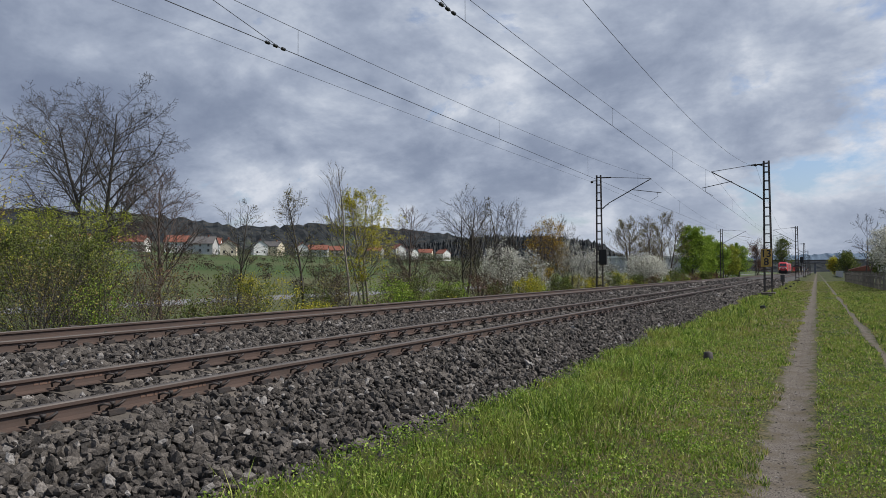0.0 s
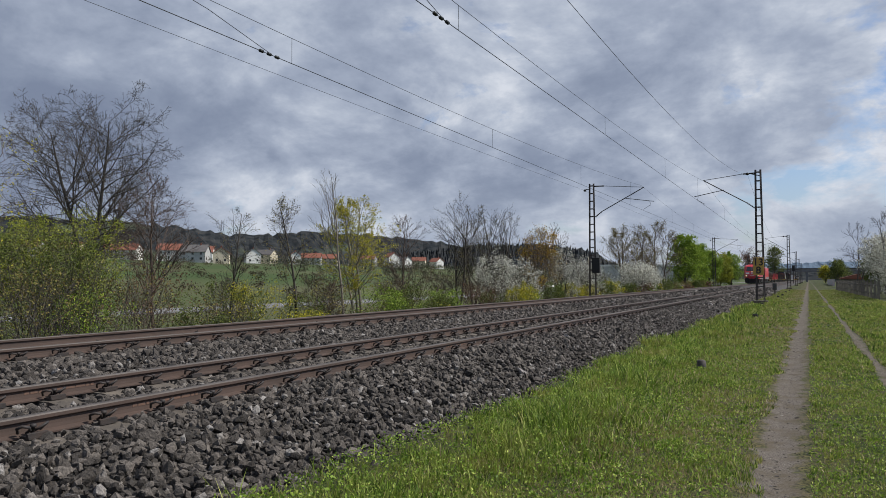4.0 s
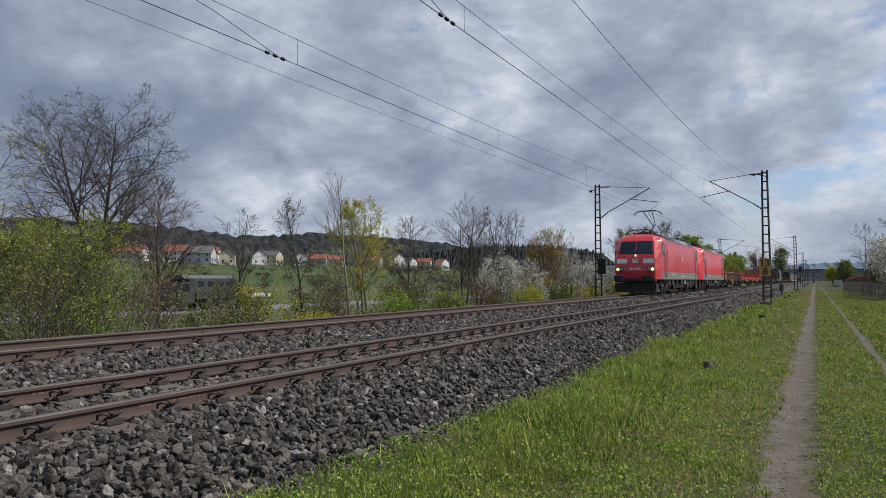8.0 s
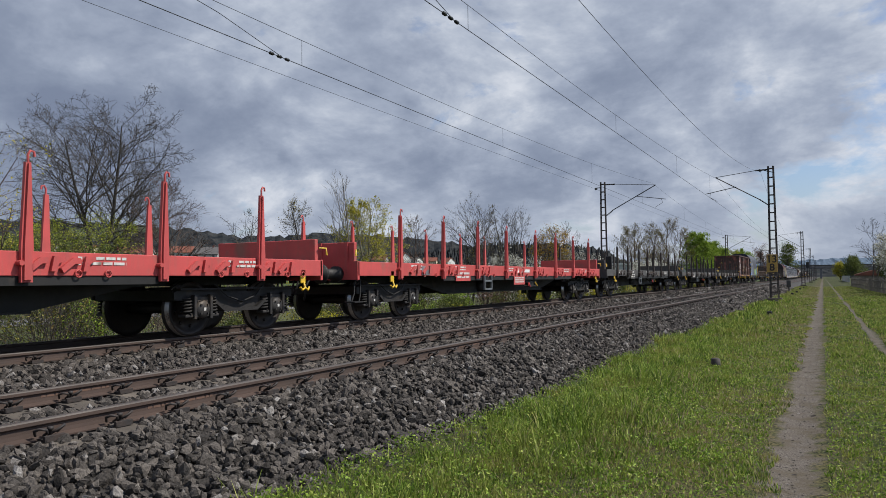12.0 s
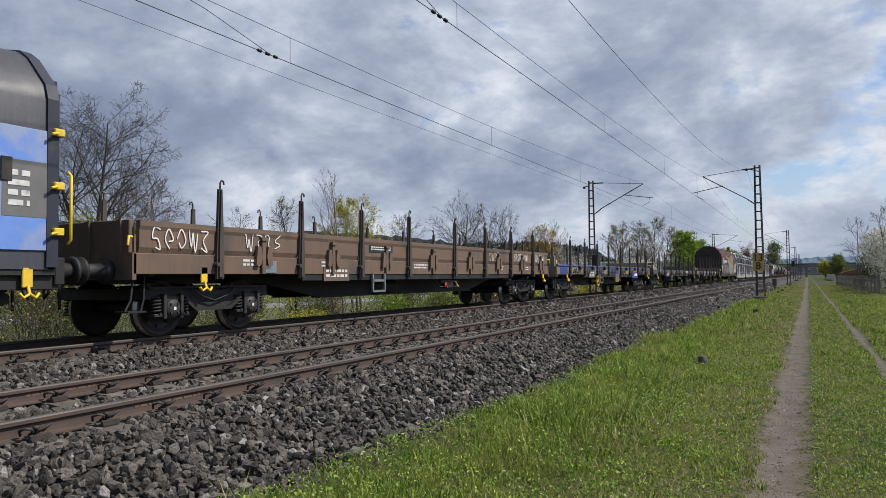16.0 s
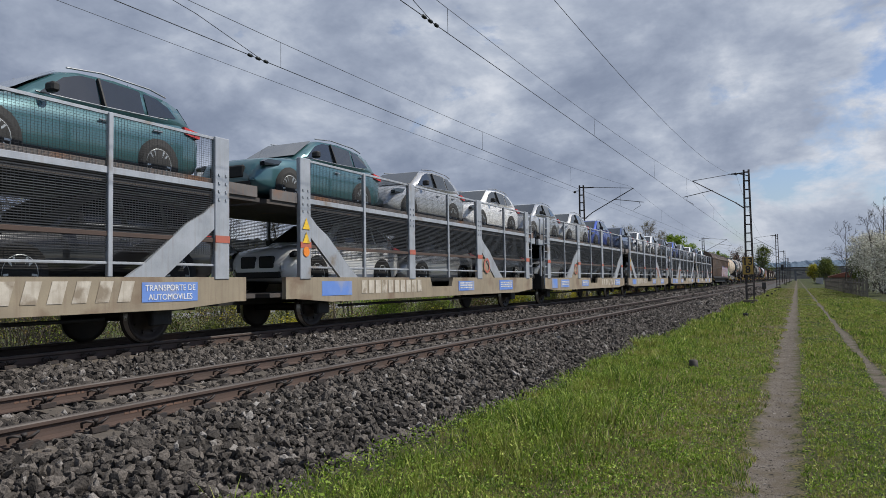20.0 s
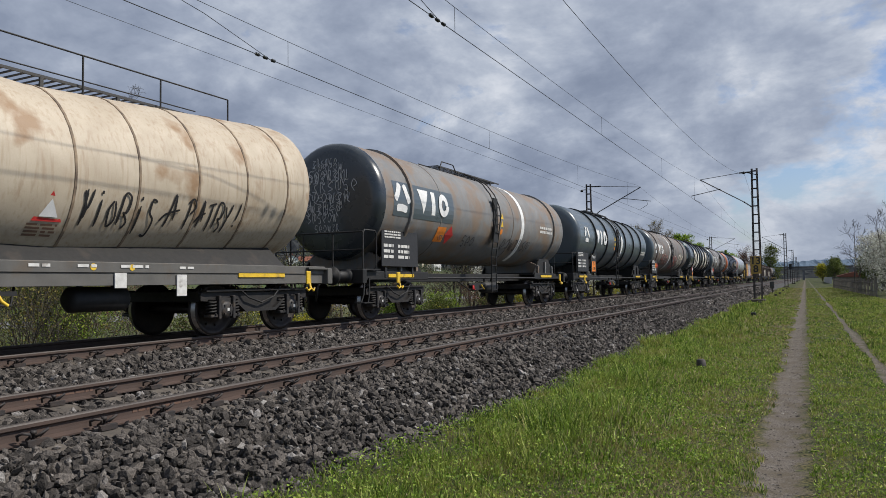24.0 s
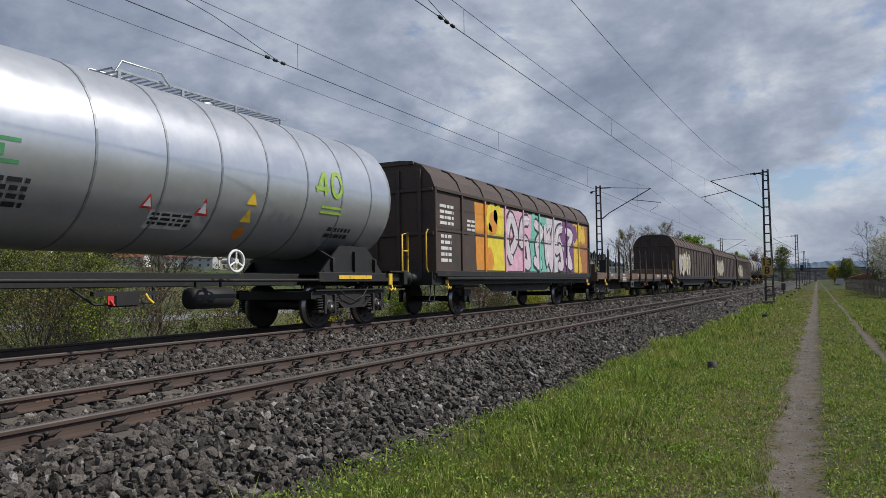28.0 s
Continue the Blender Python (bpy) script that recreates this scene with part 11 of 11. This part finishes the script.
def build_ballast():
    rng = np.random.default_rng(21)
    shapes, F = stone_shapes(rng)
    lumps = [np.array([(1, 0, 0), (0, 1, 0), (-1, 0, 0), (0, -1, 0), (0, 0, 1), (0, 0, -1)], float) * rng.uniform(0.75, 1.25, (6, 1)) + rng.normal(0, 0.25, (6, 3)) for _ in range(16)]
    Fl = np.array([(0, 1, 4), (1, 2, 4), (2, 3, 4), (3, 0, 4), (1, 0, 5), (2, 1, 5), (3, 2, 5), (0, 3, 5)])
    two = ((0.0, 1.0), (0.8, 0.5))
    near = [spread_stones(rng, 0.062, -5.2, -3.2, 1.6, 15, 0.036, 0.04, ((0.0, 1.0), (0.8, 0.8), (1.6, 0.25))), spread_stones(rng, 0.066, -6.7, -5.2, 1.6, 15, 0.035, 0.022, two),
            spread_stones(rng, 0.072, -9.3, -6.7, 2.6, 18, 0.040, 0.035, two)]
    far = [spread_stones(rng, 0.068, -5.2, -3.2, 15, 34, 0.046, 0.04, two), spread_stones(rng, 0.075, -6.7, -5.2, 15, 26, 0.042, 0.025, two), spread_stones(rng, 0.078, -9.3, -6.7, 18, 26, 0.05, 0.035, two),
           spread_stones(rng, 0.10, -10.9, -9.3, 4, 24, 0.05, 0.02, two), spread_stones(rng, 0.115, -9.3, -5.2, 26, 34, 0.07, 0.035, two),
           spread_stones(rng, 0.125, -9.3, -3.2, 34, 52, 0.08, 0.035, two), spread_stones(rng, 0.19, -9.3, -3.2, 52, 100, 0.12, 0.04, two), spread_stones(rng, 0.12, -13.2, -11.3, 3, 40, 0.065, 0.03, two)]
    mat = islands("ballast_stone", (0.022, 0.019, 0.0165), (0.118, 0.103, 0.090), 0.85, (0.25, 0.235, 0.22), tint_at=0.94, grain=(60.0, 0.55, 0.015))
    V, faces, at = [], [], 0
    for batches, kinds, f in ((near, shapes, F), (far, lumps, Fl)):
        P, S = (np.concatenate([b[k] for b in batches]) for k in (0, 1))
        v = turned_stones(rng, kinds, P, S)
        V.append(v.reshape(-1, 3))
        faces.append((f[None] + (np.arange(len(P)) * v.shape[1])[:, None, None]).reshape(-1, 3) + at)
        at += len(V[-1])
    tagged(new("ballast_stones", numpy_mesh("ballast_stones", np.concatenate(V), np.concatenate(faces), mat)), "loose angular grey and brownish ballast stones", "ballast", "", "stuff")


build_ballast()


def blades(rng, x, y, height, width, bend, short=False, to=None):
    n = len(x)
    z = ground_height(x, y)
    a = rng.uniform(0, 2 * math.pi, n)
    side = np.stack([np.cos(a), np.sin(a), np.zeros(n)], -1) * width[:, None] / 2
    to = rng.uniform(0, 2 * math.pi, n) if to is None else to + rng.normal(0, 0.5, n)
    over = np.stack([np.cos(to), np.sin(to), np.zeros(n)], -1) * (height * bend)[:, None]
    p = np.stack([x, y, z - 0.01], -1)
    up = np.stack([np.zeros(n), np.zeros(n), height], -1)
    if short:
        return np.stack([p - side, p + side, p + up + over], 1).reshape(-1, 3), np.arange(3 * n).reshape(n, 3)
    V = np.stack([p - side, p + side, p + side * 0.8 + up * 0.55 + over * 0.3, p - side * 0.8 + up * 0.55 + over * 0.3, p + up + over], 1)
    i = np.arange(n) * 5
    F = np.concatenate([np.stack([i, i + 1, i + 2], 1), np.stack([i, i + 2, i + 3], 1), np.stack([i + 3, i + 2, i + 4], 1)])
    return V.reshape(-1, 3), F


def patchy(x, y, s, seed):
    """A slow random field between 0 and 1."""
    rng = np.random.default_rng(seed)
    v = np.zeros_like(x)
    for k in range(7):
        a, f = rng.uniform(0, 2 * math.pi), s * rng.uniform(0.5, 2.2)
        v += np.sin((x * math.cos(a) + y * math.sin(a)) * f + rng.uniform(0, 6)) / 7
    return np.clip(v * 1.1 + 0.5, 0, 1)


def turf_height(x, y):
    """How tall the grass stands: lush by the ballast, thin and short beside the trodden tracks."""
    p, q = patchy(x, y, 1.6, 1), patchy(x, y, 3.4, 2)
    lush = np.clip((-0.95 - x) / 1.2, 0, 1)
    verge = 0.028 + 0.03 * q + lush * (0.03 + 0.095 * p * p + 0.025 * q)
    middle = 0.03 + 0.06 * q * p
    beyond = 0.035 + 0.10 * p * q
    return np.where(x < -0.3, verge, np.where(x < 1.1, middle, beyond))


def grass_room(rng, x, y):
    """Where grass may stand."""
    p, q = patchy(x, y, 1.1, 3), patchy(x, y, 2.9, 4)
    edge = 0.22 * np.sin(y * 1.3) + 0.14 * np.sin(y * 3.1 + 1) + 0.10 * np.sin(y * 7.3 + 2) + 0.14 + 0.22 * np.clip((8 - y) / 3, 0, 1)
    thin = rng.random(len(x))
    verge = (x < -0.47 + 0.26 * (q - 0.5)) & (x > -3.45 + edge)
    spill = (x <= -3.45 + edge) & (x > -3.85 + edge) & (thin < 0.12)
    return verge | spill | ((x > -0.06 + 0.16 * q) & (x < 0.96 + 0.1 * p)) | (x > 1.26 - 0.1 * p)


def grass_material(name, dark, light, tip, dry):
    """Blades that differ one by one and drift from green to straw in patches."""
    m = islands(name, dark, light, 0.6, tip, 0.35)
    N, L = m.node_tree.nodes, m.node_tree.links
    geo, n = N.new("ShaderNodeNewGeometry"), N.new("ShaderNodeTexNoise")
    n.inputs["Scale"].default_value, n.inputs["Detail"].default_value = 1.3, 5
    L.new(geo.outputs["Position"], n.inputs["Vector"])
    k = N.new("ShaderNodeMapRange")
    k.inputs[1].default_value, k.inputs[2].default_value, k.inputs[4].default_value = 0.45, 0.68, 0.75
    L.new(n.outputs["Fac"], k.inputs[0])
    mx = N.new("ShaderNodeMix")
    mx.data_type = "RGBA"
    mx.inputs[7].default_value = (*dry, 1)
    L.new(k.outputs[0], mx.inputs[0])
    tone = [x for x in N if x.bl_idname == "ShaderNodeHueSaturation"][0]
    L.new([x for x in N if x.bl_idname == "ShaderNodeValToRGB"][0].outputs[0], mx.inputs[6])
    L.new(mx.outputs[2], tone.inputs["Color"])
    return m


def build_grass():
    rng = np.random.default_rng(5)
    green = grass_material("grass_blade", (0.022, 0.055, 0.008), (0.20, 0.30, 0.036), (0.50, 0.54, 0.15), (0.30, 0.30, 0.07))
    turf = grass_material("turf_blade", (0.028, 0.055, 0.009), (0.20, 0.265, 0.04), (0.42, 0.45, 0.12), (0.30, 0.255, 0.09))
    dry = islands("grass_dry", (0.20, 0.15, 0.07), (0.42, 0.34, 0.19), 0.8, (0.52, 0.45, 0.30), 0.3)
    groups = {"turf": [], "lush": [], "dry": []}
    # a close mat of short blades
    n = 270000
    x, y = rng.uniform(-3.9, 4.6, n), 3.4 * (120 / 3.4) ** rng.random(n)
    ok = grass_room(rng, x, y)
    x, y = x[ok], y[ok]
    h = turf_height(x, y) * rng.uniform(0.35, 0.85, len(x)) + 0.008
    w = (0.006 + 0.005 * rng.random(len(x))) * np.clip(y / 6, 0.8, 14)
    straw = rng.random(len(x)) < np.where((x > -1.7) & (x < -0.2), 0.20 + 0.5 * patchy(x, y, 2.2, 6) ** 2, 0.08)
    for kind, mask in (("turf", ~straw), ("dry", straw)):
        groups[kind].append(blades(rng, x[mask], y[mask], h[mask], w[mask], rng.uniform(0.3, 1.2, mask.sum()), True))
    # tufts of taller blades that lean out from the middle
    n = 10500
    tx, ty = rng.uniform(-3.8, 4.4, n), 3.4 * (60 / 3.4) ** rng.random(n)
    each = 17
    big = rng.uniform(0.55, 1.5, n)
    a, r = rng.uniform(0, 2 * math.pi, (n, each)), np.abs(rng.normal(0, 0.045, (n, each))) * big[:, None] * np.clip(ty / 9, 1, 3)[:, None]
    x, y = (tx[:, None] + np.cos(a) * r).ravel(), (ty[:, None] + np.sin(a) * r).ravel()
    h = (turf_height(tx, ty) * big)[:, None] * rng.uniform(0.55, 1.25, (n, each))
    ok = grass_room(rng, x, y)
    h, x, y, a = h.ravel()[ok], x[ok], y[ok], a.ravel()[ok]
    w = (0.006 + 0.008 * rng.random(len(x))) * np.clip(y / 7, 0.8, 7)
    straw = rng.random(len(x)) < np.where((x > -2.0) & (x < 1.3), 0.22, 0.05)
    for kind, mask in (("lush", ~straw), ("dry", straw)):
        groups[kind].append(blades(rng, x[mask], y[mask], h[mask] * (0.9 if kind == "dry" else 1), w[mask], rng.uniform(0.1, 0.7, mask.sum()), False, a[mask]))
    # rough grass on the far bank
    n = 36000
    x, y = rng.uniform(-19.0, -13.3, n), 2.5 * (75 / 2.5) ** rng.random(n)
    groups["turf"].append(blades(rng, x, y, rng.uniform(0.12, 0.42, n), 0.022 * np.clip(y / 16, 0.8, 4), rng.uniform(0.2, 0.9, n), True))
    for kind, name, mat, label in (("turf", "turf", turf, "close mat of short yellow-green grass"), ("lush", "grass", green, "thick green spring grass on the verge"), ("dry", "dry_grass", dry, "straw-coloured dry grass and seed heads in the verge")):
        V, F, k = [], [], 0
        for v, f in groups[kind]:
            V.append(v)
            F.append(f + k)
            k += len(v)
        tagged(new(name, numpy_mesh(name, np.concatenate(V), np.concatenate(F), mat)), label, "grass", "", "stuff")
    # broad-leaved weeds in clumps
    C, n = [], 90
    for k in range(n):
        side = rng.random()
        x, y = (rng.uniform(1.5, 2.9), rng.uniform(5.5, 16)) if side < 0.45 else ((rng.uniform(-3.5, -2.2), rng.uniform(4.2, 26)) if side < 0.85 else (rng.uniform(-2.2, -0.9), rng.uniform(4.5, 14)))
        m = 130
        r = rng.uniform(0.08, 0.2)
        c = rng.normal(0, 1, (m, 3)) * np.array([r, r, 0.035]) + np.array([x, y, 0.07])
        c[:, 2] = ground_height(c[:, 0], c[:, 1]) + np.abs(c[:, 2] - 0.0) * 0.9
        C.append(c)
    # low clover and speedwell between the blades
    n = 70000
    x, y = rng.uniform(-3.5, 3.6, n), 3.2 + 16 * rng.random(n) ** 1.5
    on_path = (np.abs(x + 0.28) < 0.26) | (np.abs(x - 1.12) < 0.13)
    x, y = x[~on_path], y[~on_path]
    far_off = np.clip((-0.6 - x) / 1.6, 0.1, 1)
    C.append(np.stack([x, y, ground_height(x, y) + (0.012 + rng.uniform(0.2, 1.05, len(x)) * turf_height(x, y)) * np.clip(far_off * 3, 0.5, 1)], -1))
    V, F = leaf_cloud(rng, np.concatenate(C), 0.0135)
    weed = islands("weed_leaf", (0.06, 0.12, 0.012), (0.24, 0.36, 0.04), 0.6, (0.46, 0.52, 0.12), 0.35)
    tagged(new("weeds", numpy_mesh("weeds", V, F, weed)), "clumps of small round-leaved weeds in the grass", "weeds", "", "stuff")
    # grit on the trodden path
    n = 4500
    x, y = np.where(rng.random(n) < 0.75, rng.normal(-0.28, 0.12, n), rng.normal(1.12, 0.08, n)), 3.5 + 22 * rng.random(n) ** 1.6
    shapes, Fs = stone_shapes(rng, 6)
    S = 0.005 * np.exp(rng.normal(0, 0.45, n))
    V = np.stack(shapes)[rng.integers(0, 6, n)] * S[:, None, None] + np.stack([x, y, ground_height(x, y) + 0.001], -1)[:, None, :]
    grit = islands("path_grit", (0.05, 0.045, 0.04), (0.15, 0.135, 0.12), 0.9, (0.34, 0.32, 0.29), tint_at=0.9)
    tagged(new("path_gravel", numpy_mesh("path_gravel", V.reshape(-1, 3), (Fs[None] + (np.arange(n) * 12)[:, None, None]).reshape(-1, 3), grit)), "fine grey gravel on the trodden path", "gravel", "", "stuff")


build_grass()


# ---- what moves ----
def motions():
    """The train runs past at a steady speed; its wheels turn; a lorry crosses on the road."""
    for w, u, x, z in TRAIN:
        walk(w, [(t, moved(FAR_X + x, u - SPEED * t, FAR_TOP + z)) for t in range(0, 29, 2)])
    turn = SPEED / FPS / 0.625
    first = WHEELS[0]
    walk(first, [(k / FPS, Matrix.Rotation(turn * k, 4, "X")) for k in range(28 * FPS + 1)])
    action, slot = first.animation_data.action, first.animation_data.action_slot
    for ob in WHEELS[1:]:
        ob.rotation_mode = "QUATERNION"
        keys = ob.animation_data_create()
        keys.action, keys.action_slot = action, slot
    for v, y in ROAD:
        walk(v, [(t, moved(-50.0, y - 23.0 * t, ROAD_Z)) for t in range(0, 29, 2)])



motions()
